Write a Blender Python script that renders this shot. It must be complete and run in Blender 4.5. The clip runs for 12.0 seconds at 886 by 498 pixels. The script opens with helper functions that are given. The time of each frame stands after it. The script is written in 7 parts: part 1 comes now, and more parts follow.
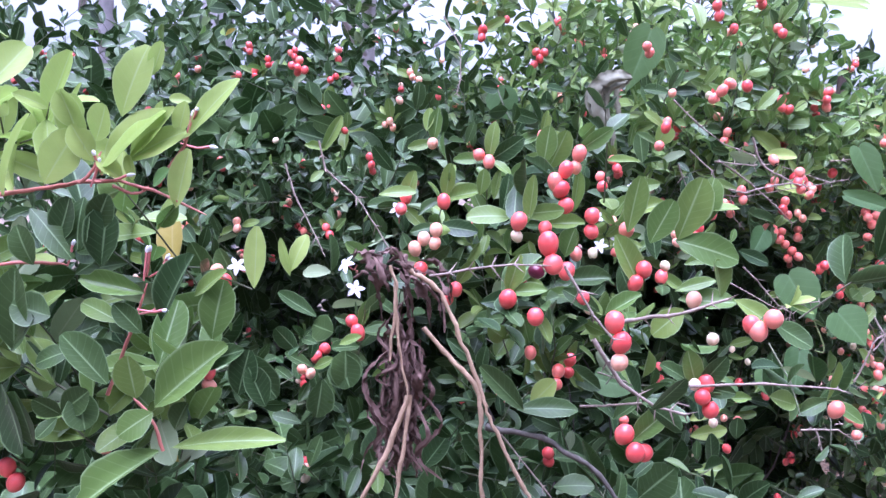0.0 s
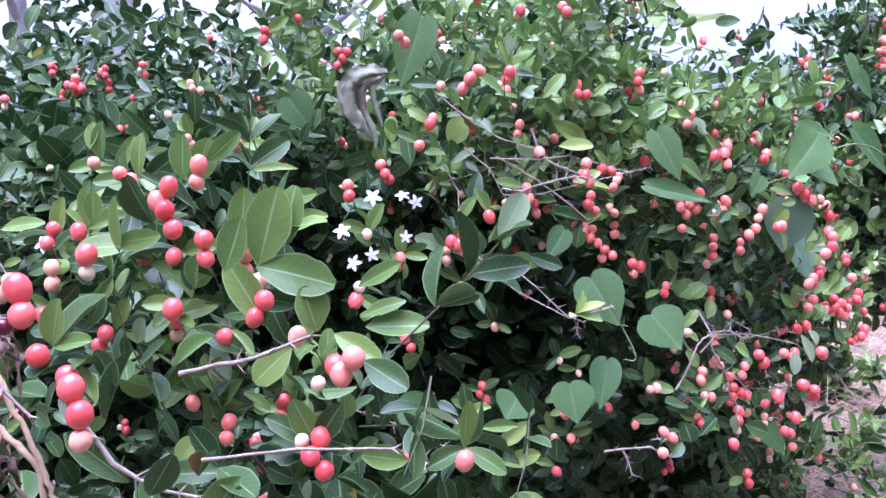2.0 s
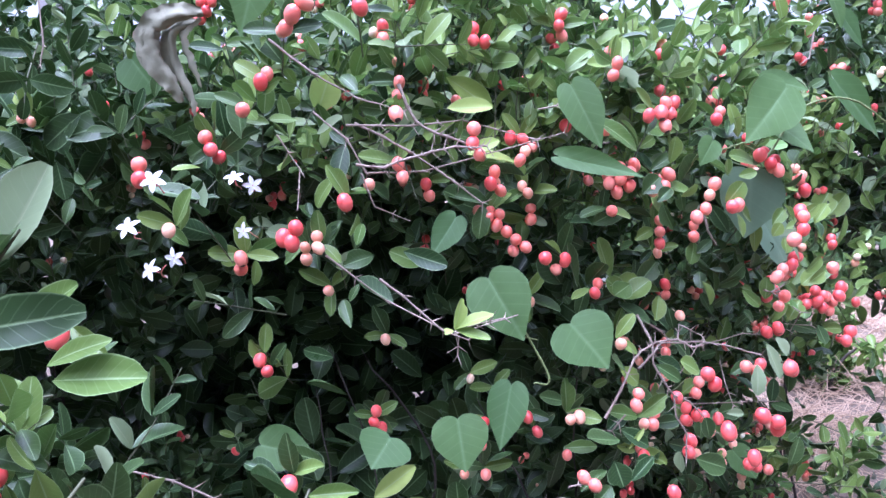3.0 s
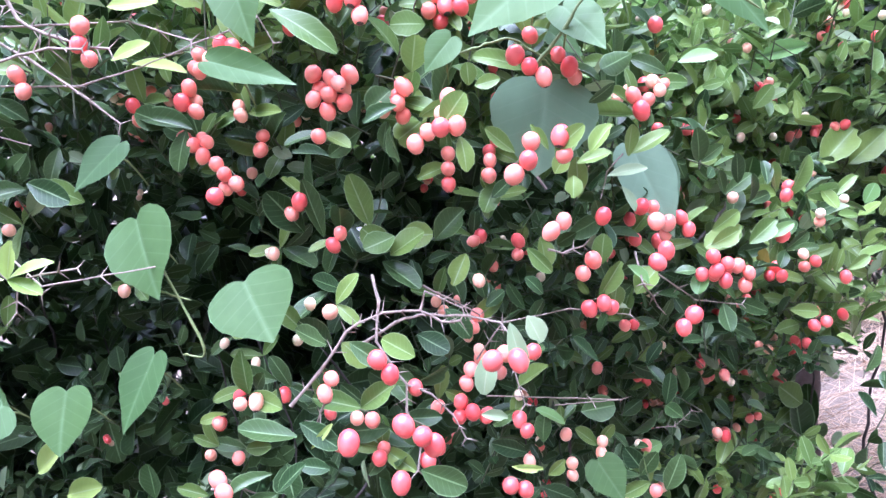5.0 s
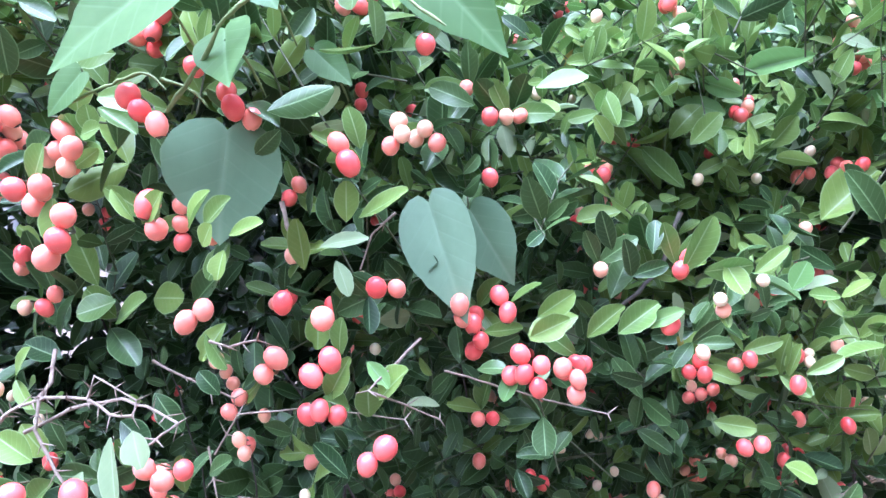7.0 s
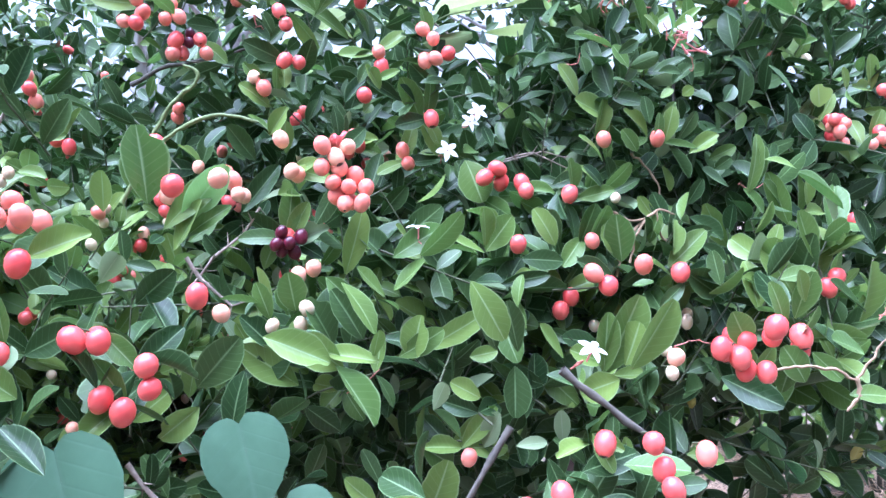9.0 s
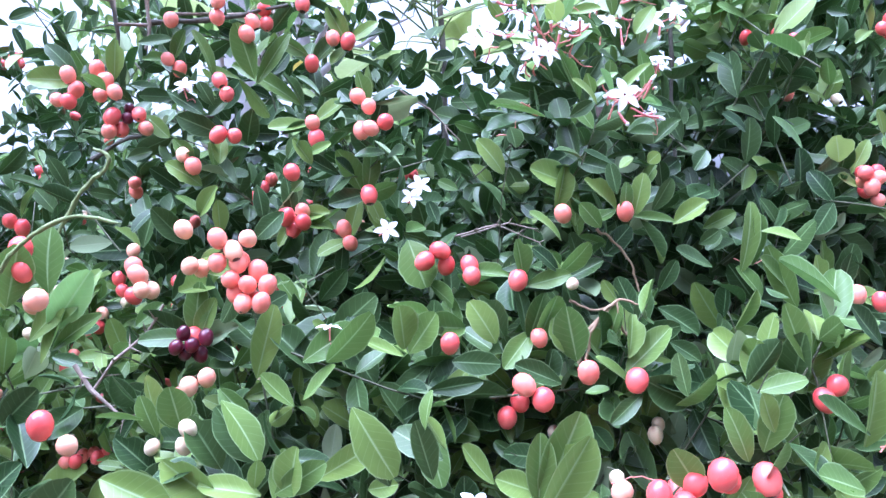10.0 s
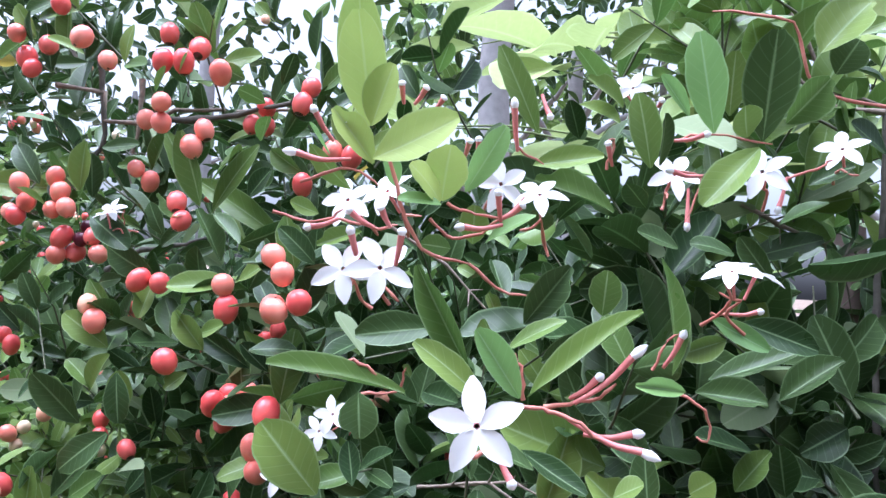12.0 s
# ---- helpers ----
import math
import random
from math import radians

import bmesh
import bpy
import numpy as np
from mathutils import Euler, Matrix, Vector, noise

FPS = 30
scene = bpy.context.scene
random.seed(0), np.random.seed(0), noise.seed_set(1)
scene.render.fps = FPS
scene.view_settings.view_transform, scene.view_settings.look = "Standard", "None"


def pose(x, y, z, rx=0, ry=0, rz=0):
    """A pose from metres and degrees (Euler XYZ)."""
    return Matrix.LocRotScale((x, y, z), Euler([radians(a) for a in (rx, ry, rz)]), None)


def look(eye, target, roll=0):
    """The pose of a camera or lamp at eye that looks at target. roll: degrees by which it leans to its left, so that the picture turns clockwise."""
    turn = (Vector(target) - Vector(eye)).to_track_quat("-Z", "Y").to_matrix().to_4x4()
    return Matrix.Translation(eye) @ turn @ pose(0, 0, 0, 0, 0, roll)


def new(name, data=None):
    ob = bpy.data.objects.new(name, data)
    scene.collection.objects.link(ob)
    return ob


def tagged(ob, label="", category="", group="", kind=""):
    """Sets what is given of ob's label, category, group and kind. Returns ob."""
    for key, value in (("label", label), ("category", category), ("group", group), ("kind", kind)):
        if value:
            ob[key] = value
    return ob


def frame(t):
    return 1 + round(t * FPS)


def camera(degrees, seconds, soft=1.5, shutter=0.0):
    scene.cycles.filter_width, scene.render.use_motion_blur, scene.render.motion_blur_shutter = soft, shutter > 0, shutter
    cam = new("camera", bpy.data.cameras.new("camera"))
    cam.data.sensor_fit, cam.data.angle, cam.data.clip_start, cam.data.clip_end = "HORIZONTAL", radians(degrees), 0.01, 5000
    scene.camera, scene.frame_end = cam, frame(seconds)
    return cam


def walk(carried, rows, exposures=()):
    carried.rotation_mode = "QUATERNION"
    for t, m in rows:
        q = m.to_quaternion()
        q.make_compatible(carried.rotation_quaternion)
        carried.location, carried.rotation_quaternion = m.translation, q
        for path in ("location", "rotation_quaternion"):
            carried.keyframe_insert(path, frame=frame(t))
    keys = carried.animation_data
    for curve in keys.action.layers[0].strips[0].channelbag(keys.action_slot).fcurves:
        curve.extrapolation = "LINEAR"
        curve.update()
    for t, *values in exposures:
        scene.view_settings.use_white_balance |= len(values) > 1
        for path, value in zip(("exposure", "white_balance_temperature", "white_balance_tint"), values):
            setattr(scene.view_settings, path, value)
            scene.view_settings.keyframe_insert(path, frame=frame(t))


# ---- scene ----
cam = camera(62.0, 12.0, shutter=0.0)
PATH = [
    (0, (0.011, 0.017, 1.345), (0.016, 1.998, 1.070), 2.2),
    (0.5, (0.021, 0.032, 1.343), (0.177, 2.004, 1.051), 2.0),
    (1, (0.088, 0.074, 1.340), (0.271, 2.044, 1.048), 2.0),
    (1.5, (0.208, 0.120, 1.338), (0.338, 2.095, 1.045), 0.7),
    (2, (0.334, 0.138, 1.345), (0.378, 2.122, 1.092), -1.9),
    (2.5, (0.410, 0.223, 1.339), (0.427, 2.205, 1.070), -3.3),
    (2.7, (0.447, 0.286, 1.331), (0.486, 2.263, 1.033), -3.0),
    (4.3, (0.851, 0.613, 1.273), (0.481, 2.557, 0.979), -2.9),
    (4.5, (0.909, 0.621, 1.259), (0.460, 2.543, 0.941), -2.1),
    (5, (0.996, 0.625, 1.240), (0.487, 2.522, 0.862), -4.3),
    (5.5, (1.065, 0.674, 1.202), (0.480, 2.546, 0.809), -3.1),
    (6, (1.168, 0.802, 1.188), (0.362, 2.576, 0.738), -4.9),
    (6.5, (1.228, 0.866, 1.226), (0.279, 2.580, 0.823), -4.6),
    (6.7, (1.241, 0.889, 1.232), (0.224, 2.570, 0.859), -4.9),
    (8.3, (1.935, 1.173, 1.354), (0.927, 2.886, 1.134), -1.7),
    (8.5, (1.962, 1.194, 1.360), (0.952, 2.907, 1.142), -2.3),
    (9, (2.030, 1.314, 1.368), (1.031, 3.038, 1.196), -1.9),
    (9.5, (2.094, 1.411, 1.399), (1.018, 3.095, 1.304), -2.9),
    (10, (2.096, 1.462, 1.410), (0.895, 3.060, 1.324), -3.3),
    (10.5, (2.105, 1.572, 1.444), (0.762, 3.054, 1.403), -0.1),
    (11, (2.133, 1.679, 1.488), (0.670, 3.042, 1.478), -0.5),
    (11.5, (2.111, 1.729, 1.500), (0.506, 2.922, 1.501), 1.1),
    (12, (2.055, 1.804, 1.515), (0.357, 2.858, 1.585), 3.4),
]
walk(cam, [(t, look(eye, target, roll)) for t, eye, target, roll in PATH],
     [(0.0, 1.14, 4920, 40), (2.5, 1.16, 4850, 36), (4.5, 1.6, 4880, 29), (5.0, 1.88, 4880, 32), (5.5, 2.10, 4800, 33), (6.5, 2.20, 4710, 26), (8.5, 1.3, 4720, 20), (9.5, 1.64, 4660, 25), (10.5, 1.4, 4800, 28), (11.0, 1.33, 4880, 28), (12.0, 0.97, 5150, 20)])

# ---- sky and light ----
world = bpy.data.worlds.new("overcast_sky")
scene.world = world
world.use_nodes = True
wn = world.node_tree
sky = wn.nodes.new("ShaderNodeTexSky")
sky.sky_type = 'NISHITA'
sky.sun_disc = False
sky.sun_elevation = radians(58)
sky.sun_rotation = radians(200)
sky.air_density = 1.0
sky.dust_density = 6.0
sky.ozone_density = 0.6
soft_sky = wn.nodes.new("ShaderNodeHueSaturation")
soft_sky.inputs["Saturation"].default_value = 0.2
soft_sky.inputs["Value"].default_value = 1.5
wn.links.new(sky.outputs[0], soft_sky.inputs["Color"])
wn.links.new(soft_sky.outputs[0], wn.nodes["Background"].inputs[0])
wn.nodes["Background"].inputs[1].default_value = 0.135

sun_data = bpy.data.lights.new("sun", 'SUN')
sun_data.energy = 4.4
sun_data.angle = radians(50)
sun_data.color = (1.0, 0.98, 0.95)
sun = new("sun", sun_data)
sun.matrix_world = look((0.75, 1.7, 8.0), (0.7, 1.3, 1.2))

rng = np.random.default_rng(7)


# ---- materials ----
def base_material(name, rough=0.5, spec=0.5):
    m = bpy.data.materials.new(name)
    m.use_nodes = True
    b = m.node_tree.nodes["Principled BSDF"]
    b.inputs["Roughness"].default_value = rough
    b.inputs["Specular IOR Level"].default_value = spec
    return m, m.node_tree, b


def maths(nt, op, a, b=None):
    n = nt.nodes.new("ShaderNodeMath")
    n.operation = op
    for i, v in enumerate((a, b)):
        if v is None:
            continue
        if isinstance(v, (int, float)):
            n.inputs[i].default_value = v
        else:
            nt.links.new(v, n.inputs[i])
    return n.outputs[0]


def mixed(nt, fac, a, b):
    n = nt.nodes.new("ShaderNodeMix")
    n.data_type = 'RGBA'
    for sock, v in ((n.inputs[0], fac), (n.inputs[6], a), (n.inputs[7], b)):
        if isinstance(v, (int, float)):
            sock.default_value = v
        elif isinstance(v, tuple):
            sock.default_value = (*v, 1)
        else:
            nt.links.new(v, sock)
    return n.outputs[2]


def chance(nt):
    """A random number for each leaf, be it an object or an island of a joined mesh."""
    a = nt.nodes.new("ShaderNodeObjectInfo").outputs["Random"]
    b = nt.nodes.new("ShaderNodeNewGeometry").outputs["Random Per Island"]
    return maths(nt, 'FRACT', maths(nt, 'ADD', a, b))


def noise_of(nt, scale, detail=3.0, coords=None):
    n = nt.nodes.new("ShaderNodeTexNoise")
    n.inputs["Scale"].default_value = scale
    n.inputs["Detail"].default_value = detail
    if coords is not None:
        nt.links.new(coords, n.inputs["Vector"])
    return n.outputs["Fac"]


def position_of(nt):
    return nt.nodes.new("ShaderNodeNewGeometry").outputs["Position"]


def leaf_material(name, dark, light, vein, glow, rough, through_share=0.25, side_veins=8.0, rib=0.62):
    m, nt, b = base_material(name, rough, 0.20)
    uv = nt.nodes.new("ShaderNodeUVMap")
    sep = nt.nodes.new("ShaderNodeSeparateXYZ")
    nt.links.new(uv.outputs[0], sep.inputs[0])
    across = maths(nt, 'MULTIPLY', maths(nt, 'ABSOLUTE', maths(nt, 'SUBTRACT', sep.outputs[0], 0.5)), 2.0)
    midrib = maths(nt, 'SUBTRACT', 1.0, maths(nt, 'DIVIDE', across, 0.085))
    midrib = maths(nt, 'MAXIMUM', midrib, 0.0)
    wave = maths(nt, 'FRACT', maths(nt, 'SUBTRACT', maths(nt, 'MULTIPLY', sep.outputs[1], side_veins), maths(nt, 'MULTIPLY', across, 1.7)))
    side = maths(nt, 'MAXIMUM', maths(nt, 'SUBTRACT', 1.0, maths(nt, 'DIVIDE', maths(nt, 'ABSOLUTE', maths(nt, 'SUBTRACT', wave, 0.5)), 0.09)), 0.0)
    blotch = noise_of(nt, 90.0, 4.0, position_of(nt))
    age = chance(nt)
    colour = mixed(nt, age, dark, light)
    colour = mixed(nt, maths(nt, 'MULTIPLY', blotch, 0.45), colour, tuple(0.55 * v for v in dark))
    colour = mixed(nt, maths(nt, 'MULTIPLY', side, 0.11), colour, vein)
    rim = maths(nt, 'MAXIMUM', maths(nt, 'DIVIDE', maths(nt, 'SUBTRACT', across, 0.90), 0.10), 0.0)
    colour = mixed(nt, maths(nt, 'MULTIPLY', rim, 0.55), colour, vein)
    colour = mixed(nt, maths(nt, 'MULTIPLY', midrib, rib), colour, vein)
    nt.links.new(colour, b.inputs["Base Color"])
    rough_var = maths(nt, 'ADD', maths(nt, 'MULTIPLY', blotch, 0.25), rough - 0.12)
    nt.links.new(rough_var, b.inputs["Roughness"])
    bump = nt.nodes.new("ShaderNodeBump")
    bump.inputs["Strength"].default_value = 0.13
    bump.inputs["Distance"].default_value = 0.001
    height = maths(nt, 'SUBTRACT', maths(nt, 'MULTIPLY', blotch, 0.5), maths(nt, 'ADD', maths(nt, 'MULTIPLY', side, 0.5), midrib))
    nt.links.new(height, bump.inputs["Height"])
    nt.links.new(bump.outputs[0], b.inputs["Normal"])
    tr = nt.nodes.new("ShaderNodeBsdfTranslucent")
    nt.links.new(mixed(nt, 0.55, colour, glow), tr.inputs[0])
    mix = nt.nodes.new("ShaderNodeMixShader")
    mix.inputs[0].default_value = through_share
    nt.links.new(b.outputs[0], mix.inputs[1])
    nt.links.new(tr.outputs[0], mix.inputs[2])
    nt.links.new(mix.outputs[0], nt.nodes["Material Output"].inputs[0])
    return m


LEAF = {
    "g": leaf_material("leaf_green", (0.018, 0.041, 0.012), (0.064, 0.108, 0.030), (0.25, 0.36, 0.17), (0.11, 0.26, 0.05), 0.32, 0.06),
    "m": leaf_material("leaf_mid_green", (0.082, 0.145, 0.032), (0.205, 0.282, 0.060), (0.36, 0.48, 0.25), (0.18, 0.38, 0.08), 0.32, 0.17),
    "y": leaf_material("leaf_young", (0.32, 0.43, 0.10), (0.44, 0.54, 0.15), (0.47, 0.56, 0.28), (0.36, 0.55, 0.12), 0.42, 0.4),
    "l": leaf_material("leaf_light_green", (0.150, 0.285, 0.085), (0.245, 0.395, 0.125), (0.37, 0.51, 0.29), (0.26, 0.50, 0.14), 0.36, 0.35),
    "s": leaf_material("sapling_leaf", (0.34, 0.43, 0.15), (0.46, 0.54, 0.22), (0.56, 0.62, 0.38), (0.44, 0.56, 0.20), 0.55, 0.35, 9.0, 0.5),
    "o": leaf_material("leaf_old_yellow", (0.30, 0.25, 0.05), (0.42, 0.34, 0.08), (0.45, 0.38, 0.16), (0.40, 0.32, 0.05), 0.5, 0.3),
    "p": leaf_material("leaf_pale_back", (0.19, 0.26, 0.13), (0.28, 0.34, 0.18), (0.34, 0.39, 0.24), (0.25, 0.34, 0.12), 0.6, 0.25),
}
VINE_LEAF = leaf_material("vine_leaf_green", (0.054, 0.112, 0.032), (0.098, 0.170, 0.050), (0.20, 0.31, 0.15), (0.16, 0.30, 0.06), 0.55, 0.28, 5.0, 0.28)
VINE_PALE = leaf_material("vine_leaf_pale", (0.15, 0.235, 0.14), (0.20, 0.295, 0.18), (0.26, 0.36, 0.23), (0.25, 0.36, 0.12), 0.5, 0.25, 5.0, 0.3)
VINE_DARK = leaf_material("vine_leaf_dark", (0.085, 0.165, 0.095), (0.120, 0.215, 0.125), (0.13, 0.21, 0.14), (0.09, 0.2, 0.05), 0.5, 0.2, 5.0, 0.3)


def berry_material(name, top, low, rough=0.28):
    m, nt, b = base_material(name, rough)
    tc = nt.nodes.new("ShaderNodeTexCoord")
    sep = nt.nodes.new("ShaderNodeSeparateXYZ")
    nt.links.new(tc.outputs["Object"], sep.inputs[0])
    grain = noise_of(nt, 3.0, 3.0, tc.outputs["Object"])
    age = nt.nodes.new("ShaderNodeObjectInfo").outputs["Random"]
    fade = maths(nt, 'ADD', maths(nt, 'MULTIPLY', sep.outputs[2], 0.75), maths(nt, 'ADD', maths(nt, 'MULTIPLY', grain, 0.6), maths(nt, 'MULTIPLY', age, 0.35)))
    clamp = nt.nodes.new("ShaderNodeClamp")
    nt.links.new(fade, clamp.inputs[0])
    colour = mixed(nt, clamp.outputs[0], low, top)
    specks = nt.nodes.new("ShaderNodeTexVoronoi")
    specks.inputs["Scale"].default_value = 11.0
    nt.links.new(tc.outputs["Object"], specks.inputs["Vector"])
    dot = maths(nt, 'LESS_THAN', specks.outputs["Distance"], 0.09)
    colour = mixed(nt, maths(nt, 'MULTIPLY', dot, 0.25), colour, (0.75, 0.55, 0.45))
    scar = maths(nt, 'LESS_THAN', sep.outputs[2], -0.565)
    colour = mixed(nt, scar, colour, (0.05, 0.03, 0.02))
    nt.links.new(colour, b.inputs["Base Color"])
    b.inputs["Subsurface Weight"].default_value = 0.12
    b.inputs["Subsurface Radius"].default_value = (0.004, 0.0015, 0.001)
    b.inputs["Subsurface Scale"].default_value = 1.0
    return m


BERRY = {
    "r": berry_material("berry_red", (0.70, 0.066, 0.066), (0.80, 0.165, 0.132)),
    "o": berry_material("berry_coral", (0.79, 0.165, 0.122), (0.83, 0.315, 0.225)),
    "p": berry_material("berry_peach", (0.80, 0.310, 0.205), (0.84, 0.490, 0.320)),
    "c": berry_material("berry_cream", (0.74, 0.520, 0.340), (0.74, 0.640, 0.430)),
    "d": berry_material("berry_dark", (0.055, 0.006, 0.018), (0.140, 0.012, 0.030)),
}


def bark_material(name, a, b_, scale, rough=0.85):
    m, nt, b = base_material(name, rough, 0.3)
    pos = position_of(nt)
    n1 = noise_of(nt, scale, 5.0, pos)
    n2 = noise_of(nt, scale * 0.12, 3.0, pos)
    colour = mixed(nt, n1, a, b_)
    colour = mixed(nt, maths(nt, 'MULTIPLY', n2, 0.5), colour, tuple(0.5 * v for v in a))
    nt.links.new(colour, b.inputs["Base Color"])
    bump = nt.nodes.new("ShaderNodeBump")
    bump.inputs["Strength"].default_value = 0.6
    bump.inputs["Distance"].default_value = 0.002
    nt.links.new(n1, bump.inputs["Height"])
    nt.links.new(bump.outputs[0], b.inputs["Normal"])
    return m


TWIG = bark_material("pale_twig_bark", (0.18, 0.135, 0.105), (0.46, 0.375, 0.30), 300)
SHOOT = bark_material("green_brown_shoot", (0.055, 0.060, 0.032), (0.15, 0.16, 0.085), 200, 0.6)
GREEN_STEM = bark_material("green_stem", (0.12, 0.17, 0.05), (0.26, 0.30, 0.12), 200, 0.6)
BRANCH = bark_material("grey_branch_bark", (0.060, 0.054, 0.043), (0.20, 0.18, 0.15), 160)
DARK_BRANCH = bark_material("dark_branch_bark", (0.035, 0.028, 0.026), (0.11, 0.09, 0.08), 160)
DRY = bark_material("dry_tan_stem", (0.26, 0.165, 0.09), (0.54, 0.39, 0.25), 220)
WITHERED = bark_material("withered_brown_leaf", (0.070, 0.040, 0.030), (0.27, 0.17, 0.135), 140)
GREY_DRY = bark_material("grey_dry_leaf", (0.16, 0.165, 0.105), (0.37, 0.36, 0.25), 90, 0.8)
RED_STALK = bark_material("red_flower_stalk", (0.46, 0.13, 0.09), (0.64, 0.29, 0.22), 120, 0.5)
TUBE = bark_material("pink_flower_tube", (0.66, 0.16, 0.15), (0.78, 0.34, 0.30), 160, 0.5)
TRUNK = bark_material("grey_trunk_bark", (0.22, 0.21, 0.21), (0.46, 0.44, 0.43), 25)
POST = bark_material("brown_post_bark", (0.05, 0.035, 0.028), (0.17, 0.12, 0.10), 60)
PETAL, _nt, _b = base_material("white_petal", 0.5)
_tr = _nt.nodes.new("ShaderNodeBsdfTranslucent")
_tr.inputs[0].default_value = (0.85, 0.85, 0.83, 1)
_pn = noise_of(_nt, 400.0, 2.0, position_of(_nt))
_nt.links.new(mixed(_nt, _pn, (0.80, 0.80, 0.79), (0.88, 0.88, 0.87)), _b.inputs["Base Color"])
_mx = _nt.nodes.new("ShaderNodeMixShader")
_mx.inputs[0].default_value = 0.3
_nt.links.new(_b.outputs[0], _mx.inputs[1])
_nt.links.new(_tr.outputs[0], _mx.inputs[2])
_nt.links.new(_mx.outputs[0], _nt.nodes["Material Output"].inputs[0])


def ground_material():
    m, nt, b = base_material("dry_earth_and_litter", 0.95, 0.2)
    pos = position_of(nt)
    big = noise_of(nt, 1.6, 5.0, pos)
    mid = noise_of(nt, 14.0, 5.0, pos)
    fine = noise_of(nt, 120.0, 4.0, pos)
    colour = mixed(nt, mid, (0.085, 0.058, 0.036), (0.20, 0.142, 0.092))
    colour = mixed(nt, maths(nt, 'MULTIPLY', fine, 0.6), colour, (0.30, 0.25, 0.22))
    colour = mixed(nt, maths(nt, 'MULTIPLY', big, 0.5), colour, (0.14, 0.11, 0.08))
    nt.links.new(colour, b.inputs["Base Color"])
    bump = nt.nodes.new("ShaderNodeBump")
    bump.inputs["Strength"].default_value = 0.8
    bump.inputs["Distance"].default_value = 0.02
    nt.links.new(maths(nt, 'ADD', mid, fine), bump.inputs["Height"])
    nt.links.new(bump.outputs[0], b.inputs["Normal"])
    return m


GROUND = ground_material()
STRAW = bark_material("dry_straw", (0.36, 0.24, 0.155), (0.70, 0.52, 0.37), 9)


# ---- mesh makers ----
def link_mesh(name, mesh, material, parent=None, label="", matrix=None):
    if not mesh.materials:
        mesh.materials.append(material)
    ob = new(name, mesh)
    if parent is not None:
        ob.parent = parent
    if matrix is not None:
        ob.matrix_basis = matrix
    if label:
        ob["label"] = label
    return ob


def array_mesh(name, verts, faces, uvs=None, smooth=True):
    """A mesh of quads from arrays: verts (n, 3), faces (m, 4), uvs one per vertex."""
    me = bpy.data.meshes.new(name)
    me.vertices.add(len(verts))
    me.vertices.foreach_set("co", np.asarray(verts, np.float32).ravel())
    k = faces.shape[1]
    me.loops.add(faces.size)
    me.loops.foreach_set("vertex_index", faces.astype(np.int32).ravel())
    me.polygons.add(len(faces))
    me.polygons.foreach_set("loop_start", (np.arange(len(faces)) * k).astype(np.int32))
    me.polygons.foreach_set("loop_total", np.full(len(faces), k, np.int32))
    me.polygons.foreach_set("use_smooth", np.full(len(faces), smooth))
    if uvs is not None:
        layer = me.uv_layers.new(name="UVMap")
        layer.data.foreach_set("uv", np.asarray(uvs, np.float32)[faces.ravel()].ravel())
    me.update(calc_edges=True)
    return me


def grid_faces(rows, cols):
    i = np.arange((rows - 1) * (cols - 1))
    r, c = i // (cols - 1), i % (cols - 1)
    a = r * cols + c
    return np.stack([a, a + 1, a + cols + 1, a + cols], 1)


def leaf_template(rows, cols, fold, bend, wave, seed, nibble=0.0):
    """An oblong leaf with a rounded tip, one long and one wide: base at the origin, midrib along y, upper side to z."""
    r = np.random.default_rng(seed)
    v = np.linspace(0, 1, rows)
    v = 0.3 * v + 0.7 * np.sin(0.5 * np.pi * v)
    half = (1 - np.abs(2 * v ** 1.12 - 1) ** 2.3) ** 0.60 * (0.72 + 0.28 * np.clip(v / 0.45, 0, 1))
    half = half / half.max() * 0.5
    half[0], half[-1] = 0.03, 0.12
    u = np.linspace(-1, 1, cols)
    jag = 1 + wave * 0.10 * r.standard_normal((rows, 2))
    left_right = np.where(u[None, :] < 0, jag[:, :1], jag[:, 1:])
    x = u[None, :] * half[:, None] * left_right
    if nibble:
        k = rows * 2 // 3
        x[k:k + 2, -1] *= 1 - nibble
    y = np.repeat(v[:, None], cols, 1) * 1.0
    z = fold * np.abs(x) - bend * (y - 0.15) ** 2 + wave * 0.05 * np.sin(7 * y + 3 * r.random()) * np.sign(x) * np.abs(u[None, :])
    uv = np.stack([np.repeat(u[None, :] * 0.5 + 0.5, rows, 0), y], -1)
    return np.stack([x, y, z], -1).reshape(-1, 3), grid_faces(rows, cols), uv.reshape(-1, 2)


FINE_LEAF = [leaf_template(12, 5, (0.22, 0.12, 0.34, 0.18)[k], (0.02, 0.22, 0.10, -0.10)[k], 0.25, 20 + k, 0.4 if k == 2 else 0.0) for k in range(4)]
PLAIN_LEAF = [leaf_template(9, 3, (0.22, 0.14, 0.34)[k], (0.20, 0.04, -0.08)[k], 0.2, 40 + k) for k in range(3)]
LEAF_MESH = {}


def leaf_mesh(kind, k):
    if (kind, k) not in LEAF_MESH:
        v, f, uv = FINE_LEAF[k]
        me = array_mesh("leaf", v, f, uv)
        me.materials.append(LEAF[kind])
        LEAF_MESH[kind, k] = me
    return LEAF_MESH[kind, k]


def unit(v):
    v = np.asarray(v, float)
    return v / max(np.linalg.norm(v), 1e-9)


